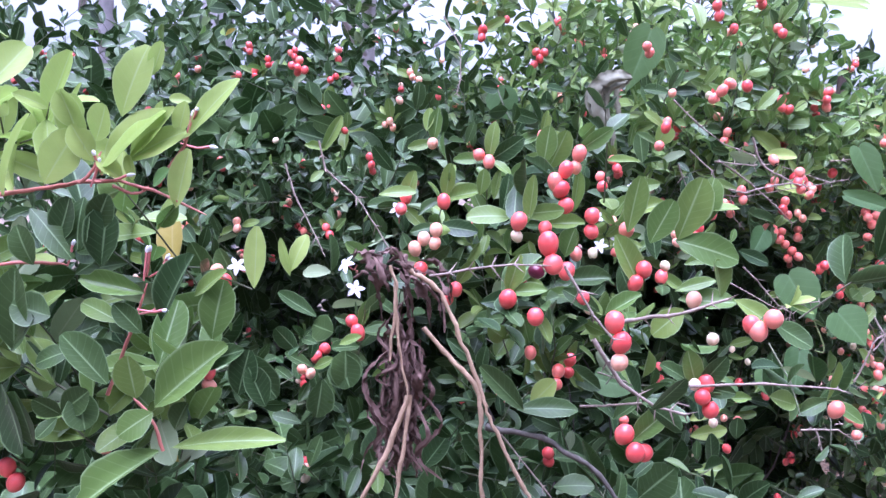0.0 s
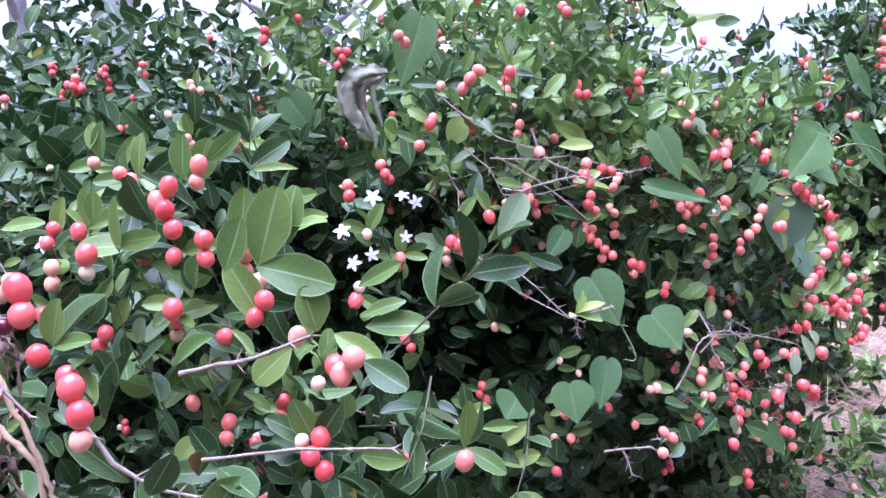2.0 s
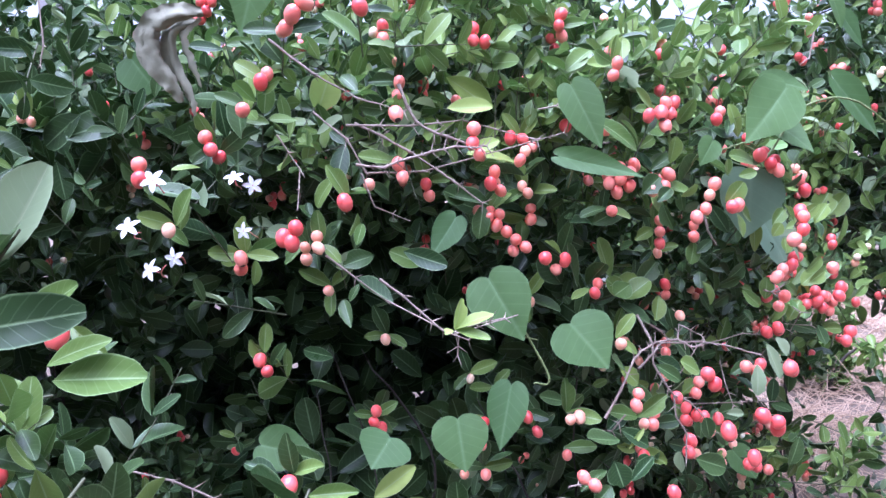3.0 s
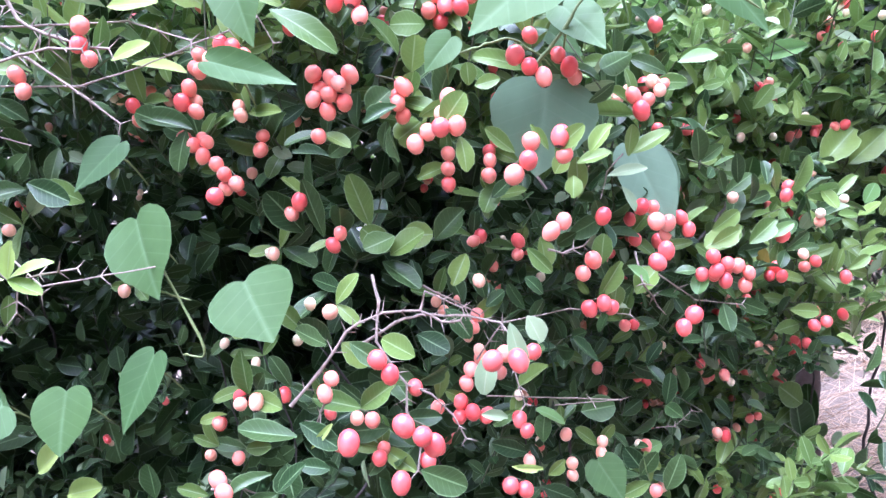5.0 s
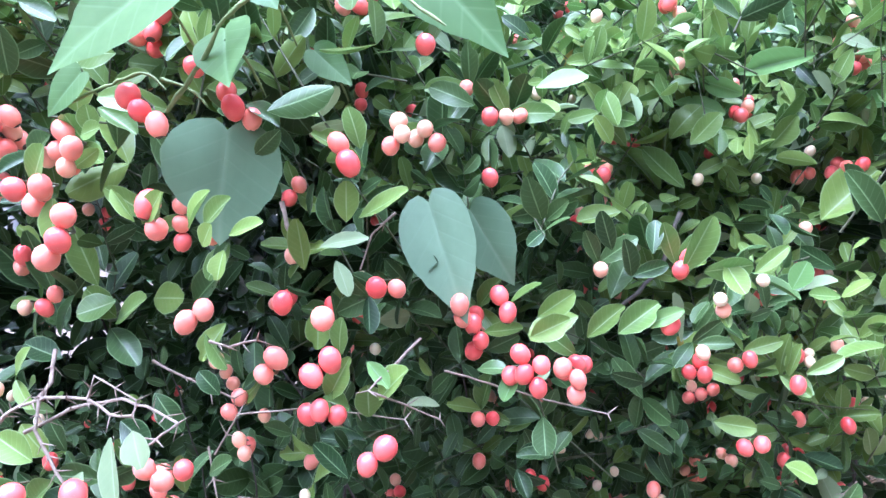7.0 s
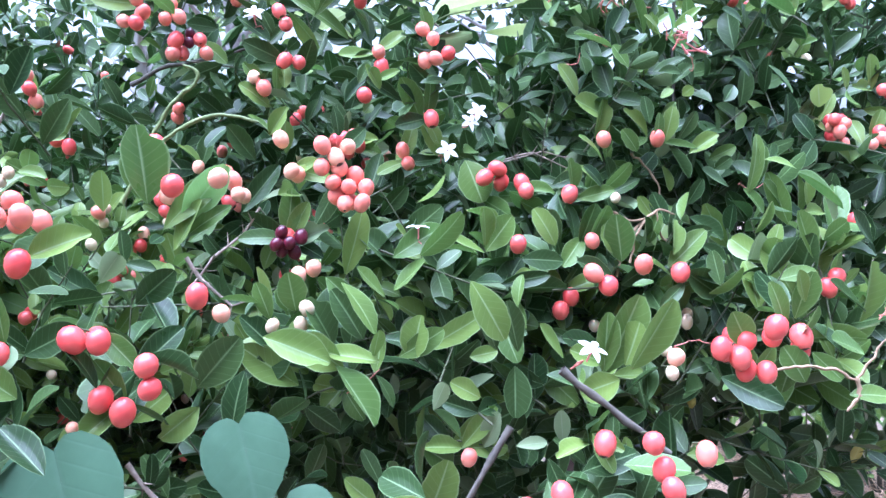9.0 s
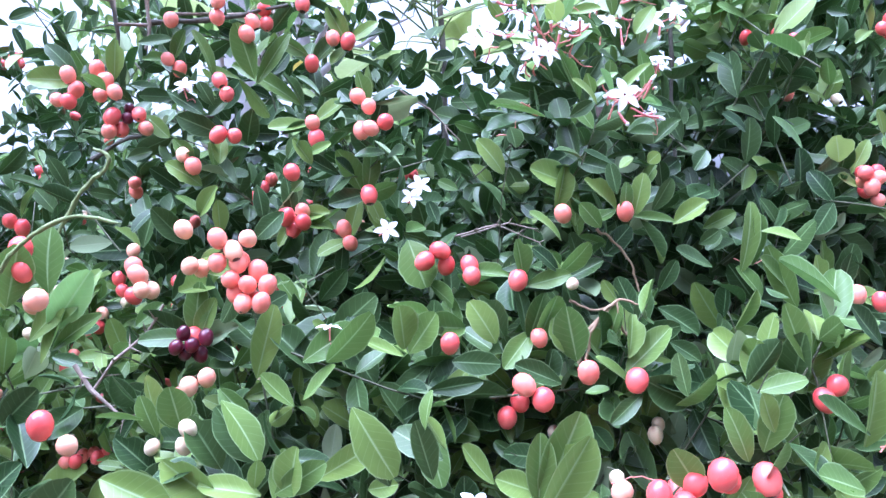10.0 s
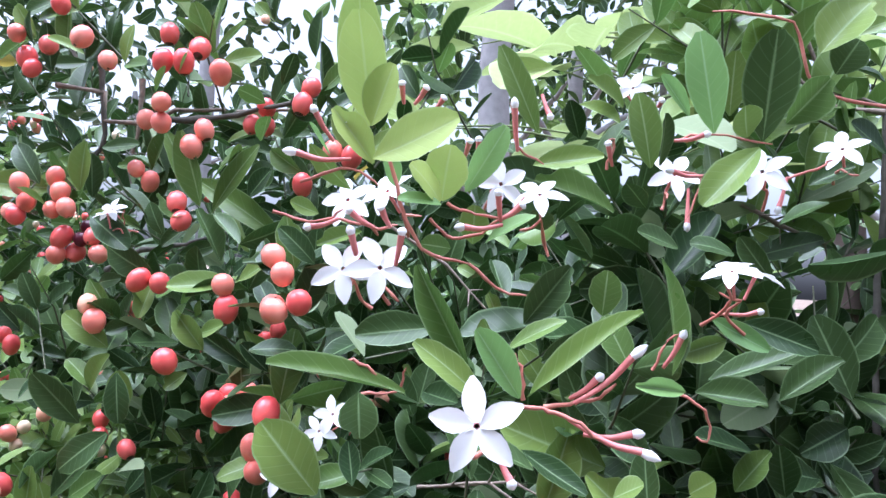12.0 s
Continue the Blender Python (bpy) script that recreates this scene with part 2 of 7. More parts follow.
def frame_matrix(origin, along, normal, length, width):
    """The pose of a leaf: its base, the way of its midrib and of its upper side."""
    y = unit(along)
    z = np.asarray(normal, float) - np.dot(normal, y) * y
    z = unit(z) if np.linalg.norm(z) > 1e-4 else unit(np.cross(y, (1, 0.3, 0.2)))
    x = np.cross(y, z)
    m = np.eye(4)
    m[:3, 0], m[:3, 1], m[:3, 2], m[:3, 3] = x * width, y * length, z * length, origin
    return m


def joined_leaves(name, matrices, kind, parent, label=""):
    groups = {}
    for i, m in enumerate(matrices):
        groups.setdefault(i % len(PLAIN_LEAF), []).append(m)
    verts, faces, uvs, base = [], [], [], 0
    for k, ms in groups.items():
        tv, tf, tuv = PLAIN_LEAF[k]
        ms = np.array(ms)
        p = np.einsum("nij,vj->nvi", ms[:, :3, :3], tv) + ms[:, None, :3, 3]
        n = len(ms)
        verts.append(p.reshape(-1, 3))
        faces.append((tf[None] + (np.arange(n) * len(tv))[:, None, None] + base).reshape(-1, 4))
        uvs.append(np.tile(tuv, (n, 1)))
        base += n * len(tv)
    me = array_mesh(name, np.concatenate(verts), np.concatenate(faces), np.concatenate(uvs))
    return tagged(link_mesh(name, me, LEAF[kind], parent, label), kind="stuff")


def tube_arrays(points, radii, sides=6):
    """Vertices and quads of a round rod along points."""
    p = np.asarray(points, float)
    n = len(p)
    t = np.gradient(p, axis=0)
    t /= np.maximum(np.linalg.norm(t, axis=1, keepdims=True), 1e-9)
    ref = np.array([0.31, 0.52, 0.79])
    a = np.cross(t, ref)
    a /= np.maximum(np.linalg.norm(a, axis=1, keepdims=True), 1e-9)
    b = np.cross(t, a)
    ang = np.linspace(0, 2 * np.pi, sides, endpoint=False)
    ring = np.cos(ang)[None, :, None] * a[:, None] + np.sin(ang)[None, :, None] * b[:, None]
    v = p[:, None] + ring * np.asarray(radii, float)[:, None, None]
    i, j = np.meshgrid(np.arange(n - 1), np.arange(sides), indexing="ij")
    i, j = i.ravel(), j.ravel()
    k = (j + 1) % sides
    f = np.stack([i * sides + j, i * sides + k, (i + 1) * sides + k, (i + 1) * sides + j], 1)
    return v.reshape(-1, 3), f


def smooth_line(points, steps=4, wobble=0.0):
    """A Catmull-Rom line through points, with a little unevenness."""
    p = np.asarray(points, float)
    q = np.vstack([2 * p[0] - p[1], p, 2 * p[-1] - p[-2]])
    out = []
    for i in range(1, len(q) - 2):
        for s in np.linspace(0, 1, steps, endpoint=False):
            a, b, c, d = q[i - 1:i + 3]
            out.append(0.5 * (2 * b + (c - a) * s + (2 * a - 5 * b + 4 * c - d) * s ** 2 + (3 * b - a - 3 * c + d) * s ** 3))
    out.append(p[-1])
    out = np.array(out)
    if wobble:
        out[1:-1] += wobble * rng.standard_normal(out[1:-1].shape)
    return out


def rod(name, points, radius, material, parent, taper=0.55, steps=4, wobble=0.0, sides=7, label=""):
    p = smooth_line(points, steps, wobble)
    r = radius * np.linspace(1, taper, len(p)) * (1 + 0.12 * rng.standard_normal(len(p)))
    r[-1] *= 0.5
    v, f = tube_arrays(p, r, sides)
    return link_mesh(name, array_mesh(name, v, f), material, parent, label)


class Rods:
    """Many thin stems that nobody could count, gathered into one mesh."""

    def __init__(self):
        self.v, self.f, self.n = [], [], 0

    def add(self, points, radii, sides=4):
        v, f = tube_arrays(points, radii, sides)
        self.v.append(v)
        self.f.append(f + self.n)
        self.n += len(v)

    def link(self, name, material, parent, label=""):
        if self.v:
            me = array_mesh(name, np.concatenate(self.v), np.concatenate(self.f))
            return tagged(link_mesh(name, me, material, parent, label), kind="stuff")


# ---- the plan of the hedge ----
def outward(p):
    """The way in which the hedge faces at a place: its front bends round to the right."""
    k = min(max((p[0] - 0.45) / 1.2, 0), 1)
    a = radians(-4 + 52 * k)
    return unit((math.sin(a), -math.cos(a), 0.10))


BUSH_PLAN = (
    (-0.25, 0.62, "karonda bush with young light green leaves and few berries"),
    (0.22, 0.62, "karonda bush with a spray of red and pink berries"),
    (-0.35, 1.60, "dark green karonda bush with red berries beside a grey tree"),
    (0.30, 1.35, "karonda bush with bare pale twigs and white star flowers"),
    (0.80, 1.32, "karonda bush heavy with coral berries, a vine climbing over it"),
    (1.12, 1.60, "karonda bush with coral and cream berries at the path"),
    (1.60, 1.62, "karonda bush with ripe dark berries under a climbing vine"),
    (1.45, 1.98, "tall karonda bush with coral berries on dark branches"),
    (1.92, 2.05, "karonda bush with glossy leaves and white flowers"),
)
bushes = []
for bx, by, text in BUSH_PLAN:
    e = new("karonda_bush")
    e.location = (bx, by, 0)
    bushes.append(tagged(e, text, "bush", "hedge of karonda bushes"))
BUSH_AT = np.array([(b[0], b[1]) for b in BUSH_PLAN])
bpy.context.view_layer.update()


def bush_of(p):
    return int(np.argmin(((BUSH_AT - np.asarray(p)[:2]) ** 2).sum(1)))


def in_bush(k, m):
    """A world pose as seen from bush k, which only stands shifted."""
    m = np.array(m, float)
    m[:3, 3] -= (BUSH_AT[k][0], BUSH_AT[k][1], 0)
    return Matrix(m.tolist())


fruits, leaves_wanted, sprigs, clear = [], [], [], []


def fruit(x, y, z, ripeness):
    """A cluster of berries at a shoot's tip: a letter for each berry."""
    fruits.append(((x, y, z), ripeness))
    clear.append((x, y, z, 0.011 + 0.004 * min(len(ripeness), 6)))


GAP = np.array((1.826, 2.193, 1.523)), np.array((1.494, 2.757, 1.535))


def in_gap(p):
    """A chink in the hedge through which the post behind shows."""
    w = GAP[1] - GAP[0]
    u = min(max(float(np.dot(np.asarray(p) - GAP[0], w) / np.dot(w, w)), 0), 1)
    return np.linalg.norm(np.asarray(p) - GAP[0] - u * w) < 0.018 + 0.030 * u


def leaf(bx, by, bz, tx, ty, tz, width, kind):
    """One leaf from its base to its tip."""
    leaves_wanted.append(((bx, by, bz), (tx, ty, tz), width, kind))
    for u in (0.35, 0.75):
        clear.append((bx + u * (tx - bx), by + u * (ty - by), bz + u * (tz - bz), 0.42 * width))


def clump(x, y, z, rx, ry, rz, turn, count, kind):
    """Leafy shoots through an upright ellipsoid, turned about the upright."""
    c, s = math.cos(radians(turn)), math.sin(radians(turn))
    for _ in range(count):
        u, w = rng.uniform(-1, 1, 2)
        d = rng.uniform(-1, 1)
        px, py, pz = u * rx, d * ry, w * rz
        p = (x + c * px - s * py, y + s * px + c * py, z + pz)
        if 0.95 < p[0] < 0.28 + 0.62 * p[1] and p[2] > 1.46 + 0.12 * max(p[1] - 1.45, 0):
            continue
        if p[2] < 1.15 and rng.random() < 0.25:
            continue
        if 0.22 < p[0] < 0.80 and p[1] > 1.12 and p[2] < 1.16 and rng.random() < 0.85:
            continue
        sprigs.append((p, kind, 0.04 + 0.5 * (d + 1) * ry))


twigs_wanted, flowers_wanted, buds_wanted, stalks_wanted, dry_twigs_wanted = [], [], [], [], []


def twig(mm, *points):
    """A bare twig through points."""
    twigs_wanted.append((mm, points))
    for a, b in zip(points, points[1:]):
        for u in (0.0, 0.33, 0.67):
            clear.append((*(np.array(a) * (1 - u) + np.array(b) * u), 0.001))


def flower(x, y, z, facing):
    """A white star; facing 1 looks out of the hedge, 0 looks up."""
    flowers_wanted.append((x, y, z, facing))
    clear.append((x, y, z, 0.012))


def bud(bx, by, bz, tx, ty, tz):
    """A closed flower from its stalk to its point."""
    buds_wanted.append((bx, by, bz, tx, ty, tz))
    clear.append(((bx + tx) / 2, (by + ty) / 2, (bz + tz) / 2, 0.008))


def dry_twig(mm, *points):
    """A bent tan twig through points."""
    dry_twigs_wanted.append((mm, points))


def red_stalk(mm, *points):
    """A bare red flower stalk through points."""
    stalks_wanted.append((mm, points))


# clusters of berries
fruit(0.060, 0.837, 1.330, "oo")
fruit(0.125, 0.734, 1.308, "rr")
fruit(0.146, 0.764, 1.343, "op")
fruit(0.156, 0.729, 1.284, "rr")
fruit(0.012, 0.827, 1.285, "r")
fruit(0.005, 0.786, 1.258, "pp")
fruit(0.081, 0.688, 1.280, "rc")
fruit(-0.015, 0.738, 1.244, "pp")
fruit(0.096, 0.567, 1.260, "rrd")
fruit(0.029, 0.825, 1.188, "rr")
fruit(0.069, 0.630, 1.219, "r")
fruit(0.092, 0.620, 1.207, "r")
fruit(0.142, 0.530, 1.211, "rpr")
fruit(0.197, 0.709, 1.223, "rr")
fruit(0.238, 0.663, 1.218, "p")
fruit(0.271, 0.615, 1.208, "r")
fruit(0.253, 0.650, 1.186, "c")
fruit(0.173, 0.894, 1.076, "rr")
fruit(0.176, 0.592, 1.103, "rrr")
fruit(0.246, 0.643, 1.135, "rrrc")
fruit(0.324, 0.812, 1.049, "c")
fruit(0.355, 0.626, 1.134, "o")
fruit(-0.078, 0.818, 1.136, "rr")
fruit(-0.355, 1.076, 1.209, "op")
fruit(0.074, 1.428, 1.563, "rrr")
fruit(0.193, 1.524, 1.525, "rrrr")
fruit(-0.283, 1.490, 1.487, "rrror")
fruit(-0.246, 1.671, 1.480, "rr")
fruit(-0.055, 1.429, 1.471, "ppp")
fruit(-0.073, 1.352, 1.423, "p")
fruit(-0.253, 1.606, 1.415, "rrr")
fruit(-0.004, 0.909, 1.348, "p")
fruit(0.307, 1.151, 1.505, "oo")
fruit(0.395, 1.069, 1.437, "ooo")
fruit(0.452, 1.126, 1.450, "r")
fruit(0.344, 1.149, 1.386, "ro")
fruit(0.329, 1.124, 1.358, "o")
fruit(0.280, 1.172, 1.321, "rro")
fruit(0.238, 1.077, 1.297, "ro")
fruit(0.258, 1.082, 1.247, "p")
fruit(0.132, 0.951, 1.363, "o")
fruit(0.129, 0.736, 1.327, "ro")
fruit(0.296, 1.188, 1.200, "oo")
fruit(0.376, 1.072, 1.229, "rrr")
fruit(0.421, 1.140, 1.259, "r")
fruit(0.482, 1.081, 1.344, "o")
fruit(0.481, 1.264, 1.386, "oo")
fruit(0.551, 1.362, 1.365, "o")
fruit(0.557, 1.159, 1.312, "roo")
fruit(0.616, 1.239, 1.288, "op")
fruit(0.505, 1.287, 1.264, "ro")
fruit(0.582, 1.255, 1.262, "roop")
fruit(0.579, 1.269, 1.221, "ooooo")
fruit(0.610, 1.267, 1.191, "oooo")
fruit(0.674, 1.292, 1.158, "ro")
fruit(0.793, 1.264, 1.246, "ooopo")
fruit(0.856, 1.343, 1.170, "oo")
fruit(0.914, 1.248, 1.267, "ror")
fruit(0.848, 1.197, 1.224, "ro")
fruit(0.919, 1.178, 1.196, "roo")
fruit(0.776, 1.220, 1.333, "roro")
fruit(0.931, 1.458, 1.361, "ror")
fruit(0.688, 1.357, 1.453, "ror")
fruit(0.730, 1.231, 1.391, "oo")
fruit(0.798, 1.141, 1.050, "rr")
fruit(0.889, 1.143, 1.050, "r")
fruit(0.305, 1.220, 1.059, "rr")
fruit(0.415, 1.330, 0.945, "rrr")
fruit(0.642, 1.378, 0.896, "r")
fruit(0.666, 1.111, 0.945, "oo")
fruit(0.674, 1.324, 0.883, "o")
fruit(0.824, 1.366, 1.006, "oo")
fruit(0.795, 1.077, 1.011, "r")
fruit(0.746, 1.098, 0.938, "r")
fruit(0.754, 1.237, 0.916, "ro")
fruit(0.636, 1.062, 0.945, "o")
fruit(0.874, 1.332, 0.768, "rrr")
fruit(0.881, 1.227, 0.901, "rr")
fruit(1.035, 1.291, 1.030, "rr")
fruit(1.013, 1.271, 1.095, "rr")
fruit(0.925, 1.252, 1.128, "oo")
fruit(0.994, 1.522, 1.067, "r")
fruit(0.374, 0.973, 1.034, "r")
fruit(0.263, 0.846, 1.207, "rc")
fruit(0.284, 0.605, 1.216, "oo")
fruit(0.709, 1.283, 1.115, "ro")
fruit(0.735, 1.248, 1.258, "ooooooopooo")
fruit(0.477, 1.174, 1.294, "oo")
fruit(0.446, 1.158, 1.275, "p")
fruit(0.363, 1.216, 1.204, "pp")
fruit(0.384, 1.227, 1.150, "p")
fruit(0.582, 1.296, 1.308, "oo")
fruit(0.626, 1.285, 1.312, "ror")
fruit(0.629, 1.279, 1.246, "pp")
fruit(0.634, 1.300, 1.211, "oo")
fruit(0.630, 1.309, 1.103, "pc")
fruit(0.813, 1.350, 1.178, "oor")
fruit(0.840, 1.449, 1.132, "p")
fruit(0.812, 1.450, 1.084, "or")
fruit(0.909, 1.300, 1.296, "r")
fruit(0.942, 1.300, 1.266, "ror")
fruit(1.021, 1.383, 1.240, "ppo")
fruit(0.939, 1.225, 1.210, "ro")
fruit(0.825, 1.337, 1.333, "roror")
fruit(0.967, 1.300, 1.132, "r")
fruit(0.859, 1.474, 1.062, "or")
fruit(0.838, 1.347, 1.062, "p")
fruit(0.880, 1.513, 1.025, "c")
fruit(0.957, 1.298, 1.092, "oo")
fruit(1.078, 1.444, 1.045, "rrrrr")
fruit(0.964, 1.329, 1.042, "rrr")
fruit(0.772, 1.413, 1.022, "pp")
fruit(0.556, 1.281, 0.924, "or")
fruit(0.848, 1.084, 1.015, "rrr")
fruit(0.863, 1.392, 0.892, "r")
fruit(0.911, 1.430, 0.856, "p")
fruit(0.939, 1.606, 0.872, "o")
fruit(0.839, 1.280, 0.991, "oo")
fruit(1.019, 1.427, 1.305, "r")
fruit(1.170, 1.574, 1.106, "rr")
fruit(1.292, 1.800, 0.891, "r")
fruit(1.298, 1.844, 1.170, "ro")
fruit(0.904, 1.171, 1.040, "r")
fruit(1.013, 1.287, 1.128, "o")
fruit(0.792, 1.318, 0.934, "o")
fruit(1.001, 1.363, 1.130, "ro")
fruit(1.003, 1.341, 1.223, "ro")
fruit(1.052, 1.473, 1.086, "rr")
fruit(1.026, 1.471, 1.060, "rrr")
fruit(1.114, 1.467, 1.037, "ooo")
fruit(1.205, 1.562, 1.085, "cp")
fruit(1.231, 1.885, 1.154, "oo")
fruit(1.143, 1.776, 0.916, "oopo")
fruit(1.117, 1.855, 0.793, "oo")
fruit(1.105, 1.894, 0.746, "oop")
fruit(1.030, 1.741, 0.860, "cc")
fruit(1.186, 1.877, 0.690, "oo")
fruit(1.267, 2.127, 0.656, "rro")
fruit(0.865, 1.567, 0.789, "cc")
fruit(0.862, 1.409, 0.912, "c")
fruit(1.647, 1.459, 1.272, "o")
fruit(1.636, 1.444, 1.257, "rrr")
fruit(1.653, 1.481, 1.256, "r")
fruit(1.615, 1.428, 1.234, "r")
fruit(1.644, 1.432, 1.221, "oo")
fruit(1.652, 1.467, 1.252, "p")
fruit(1.594, 1.547, 1.279, "r")
fruit(1.625, 1.591, 1.280, "rrr")
fruit(1.652, 1.603, 1.265, "rr")
fruit(1.628, 1.602, 1.233, "rr")
fruit(1.704, 1.588, 1.158, "rr")
fruit(1.665, 1.620, 1.373, "r")
fruit(1.671, 1.651, 1.377, "p")
fruit(1.653, 1.751, 1.276, "c")
fruit(1.646, 1.751, 1.263, "c")
fruit(1.600, 1.794, 1.323, "ddddddr")
fruit(1.657, 1.806, 1.369, "ooooooooo")
fruit(1.648, 1.802, 1.394, "poopo")
fruit(1.509, 1.870, 1.470, "op")
fruit(1.608, 1.792, 1.384, "pp")
fruit(1.612, 1.896, 1.456, "r")
fruit(1.609, 1.927, 1.501, "or")
fruit(1.666, 1.940, 1.490, "oor")
fruit(1.658, 1.942, 1.433, "r")
fruit(1.721, 1.957, 1.382, "rrr")
fruit(1.747, 1.964, 1.360, "rr")
fruit(1.807, 2.016, 1.407, "o")
fruit(1.853, 2.037, 1.406, "o")
fruit(1.825, 1.991, 1.351, "c")
fruit(1.816, 1.950, 1.314, "o")
fruit(1.869, 1.923, 1.297, "o")
fruit(1.893, 1.949, 1.288, "r")
fruit(1.847, 1.897, 1.282, "ro")
fruit(1.952, 1.867, 1.238, "rrr")
fruit(1.976, 1.860, 1.263, "r")
fruit(1.898, 1.895, 1.215, "cp")
fruit(1.913, 1.777, 1.199, "r")
fruit(1.870, 1.811, 1.181, "r")
fruit(1.859, 1.757, 1.146, "rrrr")
fruit(1.836, 1.750, 1.151, "rr")
fruit(1.926, 1.775, 1.171, "rr")
fruit(1.944, 1.785, 1.194, "o")
fruit(1.889, 1.785, 1.145, "p")
fruit(1.803, 1.633, 1.184, "c")
fruit(1.753, 1.823, 1.148, "o")
fruit(1.158, 1.720, 1.522, "roo")
fruit(1.242, 1.794, 1.487, "roo")
fruit(1.417, 1.876, 1.529, "rdo")
fruit(1.347, 1.642, 1.391, "oo")
fruit(1.331, 1.713, 1.393, "cc")
fruit(1.575, 1.563, 1.358, "ooo")
fruit(1.988, 2.336, 1.429, "rrr")
fruit(1.400, 1.847, 1.548, "ooo")
fruit(1.404, 1.852, 1.563, "oo")
fruit(1.402, 1.852, 1.513, "o")
fruit(1.435, 1.901, 1.584, "oo")
fruit(1.439, 1.905, 1.623, "o")
fruit(1.566, 2.025, 1.596, "ro")
fruit(1.537, 2.000, 1.575, "r")
fruit(1.661, 1.945, 1.510, "oo")
fruit(1.515, 1.895, 1.499, "rr")
fruit(1.541, 1.956, 1.414, "oroo")
fruit(1.624, 1.950, 1.391, "oo")
fruit(1.789, 1.968, 1.356, "r")
fruit(1.763, 1.907, 1.314, "r")
fruit(1.546, 1.787, 1.376, "pop")
fruit(1.590, 1.801, 1.412, "p")
fruit(1.328, 1.919, 1.468, "oo")
fruit(1.647, 3.205, 1.778, "rrr")
fruit(1.822, 2.844, 1.674, "rrrr")
fruit(1.913, 2.359, 1.525, "o")
fruit(1.493, 1.925, 1.543, "rr")
fruit(1.630, 1.769, 1.299, "ppo")
fruit(1.491, 1.851, 1.664, "o")
fruit(1.434, 1.875, 1.665, "o")
fruit(1.501, 1.903, 1.656, "rr")
fruit(1.497, 1.929, 1.671, "r")
fruit(1.541, 1.934, 1.645, "o")
fruit(1.522, 1.900, 1.622, "oo")
fruit(1.529, 2.005, 1.650, "r")
fruit(1.531, 1.998, 1.636, "r")
fruit(1.537, 1.919, 1.592, "oo")
fruit(1.561, 1.952, 1.413, "rrr")
fruit(1.406, 1.914, 1.357, "r")
fruit(0.189, 0.725, 1.272, "oo")
fruit(0.176, 0.812, 1.236, "c")
fruit(-0.010, 0.795, 1.214, "r")
fruit(-0.190, 1.330, 1.180, "rr")
fruit(-0.389, 0.969, 1.225, "rr")
fruit(-0.336, 1.010, 1.218, "op")
fruit(-0.151, 0.935, 1.049, "pp")
fruit(-0.037, 0.865, 1.272, "rr")
fruit(-0.765, 1.352, 1.493, "p")
fruit(0.553, 1.255, 1.548, "ro")
fruit(0.409, 1.158, 1.569, "rr")
fruit(0.362, 1.191, 1.441, "p")
fruit(-0.103, 1.538, 1.392, "ppp")
fruit(-0.194, 1.535, 1.369, "r")
fruit(-0.350, 1.309, 1.188, "pp")
fruit(0.636, 1.204, 1.177, "r")
fruit(1.443, 2.250, 1.470, "rrr")
fruit(1.229, 1.624, 0.934, "rr")
fruit(1.177, 1.633, 0.992, "rrr")
fruit(1.217, 1.635, 1.011, "ro")
fruit(0.835, 1.460, 1.186, "ro")
fruit(0.734, 1.419, 1.247, "o")
fruit(0.530, 1.264, 0.834, "r")
fruit(0.295, 1.079, 0.948, "o")
fruit(0.143, 0.797, 1.092, "oo")
fruit(0.117, 0.771, 1.266, "r")
fruit(0.132, 0.715, 1.231, "r")
fruit(0.158, 0.761, 1.196, "rc")
fruit(0.113, 0.802, 1.125, "o")
fruit(0.168, 0.866, 1.227, "o")
fruit(-0.406, 1.768, 1.517, "rrr")
fruit(-0.436, 1.765, 1.490, "rr")
fruit(0.384, 1.177, 1.208, "pp")
fruit(0.440, 1.311, 1.064, "p")
fruit(0.723, 1.244, 1.222, "o")
fruit(0.856, 1.264, 1.322, "ro")
fruit(1.029, 1.434, 1.101, "oo")
fruit(1.096, 1.512, 1.033, "rrr")
fruit(1.266, 1.884, 1.158, "rr")
fruit(1.436, 2.323, 1.375, "rr")
fruit(0.731, 1.182, 1.003, "oo")
fruit(0.621, 1.313, 0.945, "r")
fruit(0.845, 1.242, 1.247, "op")
fruit(0.829, 1.227, 1.220, "oo")
fruit(0.895, 1.239, 1.015, "oor")
fruit(0.979, 1.540, 0.954, "or")
fruit(0.991, 1.462, 1.242, "ppo")
fruit(1.023, 1.551, 1.247, "por")
fruit(0.980, 1.558, 1.276, "o")
fruit(0.837, 1.284, 0.945, "rrrr")
fruit(0.886, 1.305, 0.918, "rr")
fruit(0.834, 1.452, 0.922, "o")
fruit(1.122, 2.044, 1.274, "oo")
fruit(1.214, 2.147, 1.247, "oo")
fruit(1.234, 2.060, 1.080, "orr")
fruit(1.192, 2.088, 0.552, "oo")
fruit(1.600, 1.392, 1.286, "ooo")
fruit(1.575, 1.403, 1.308, "rr")
fruit(1.563, 1.409, 1.228, "rrr")
fruit(1.529, 1.446, 1.213, "p")
fruit(1.517, 1.495, 1.199, "r")
fruit(1.572, 1.433, 1.190, "r")
fruit(1.544, 1.506, 1.161, "rr")
fruit(1.548, 1.564, 1.135, "rrrr")
fruit(1.583, 1.570, 1.329, "r")
fruit(1.549, 1.592, 1.353, "ooo")
fruit(1.399, 1.561, 1.350, "oo")
fruit(1.210, 1.631, 1.396, "oo")
fruit(1.385, 1.823, 1.542, "ro")
fruit(1.234, 1.825, 1.433, "rr")
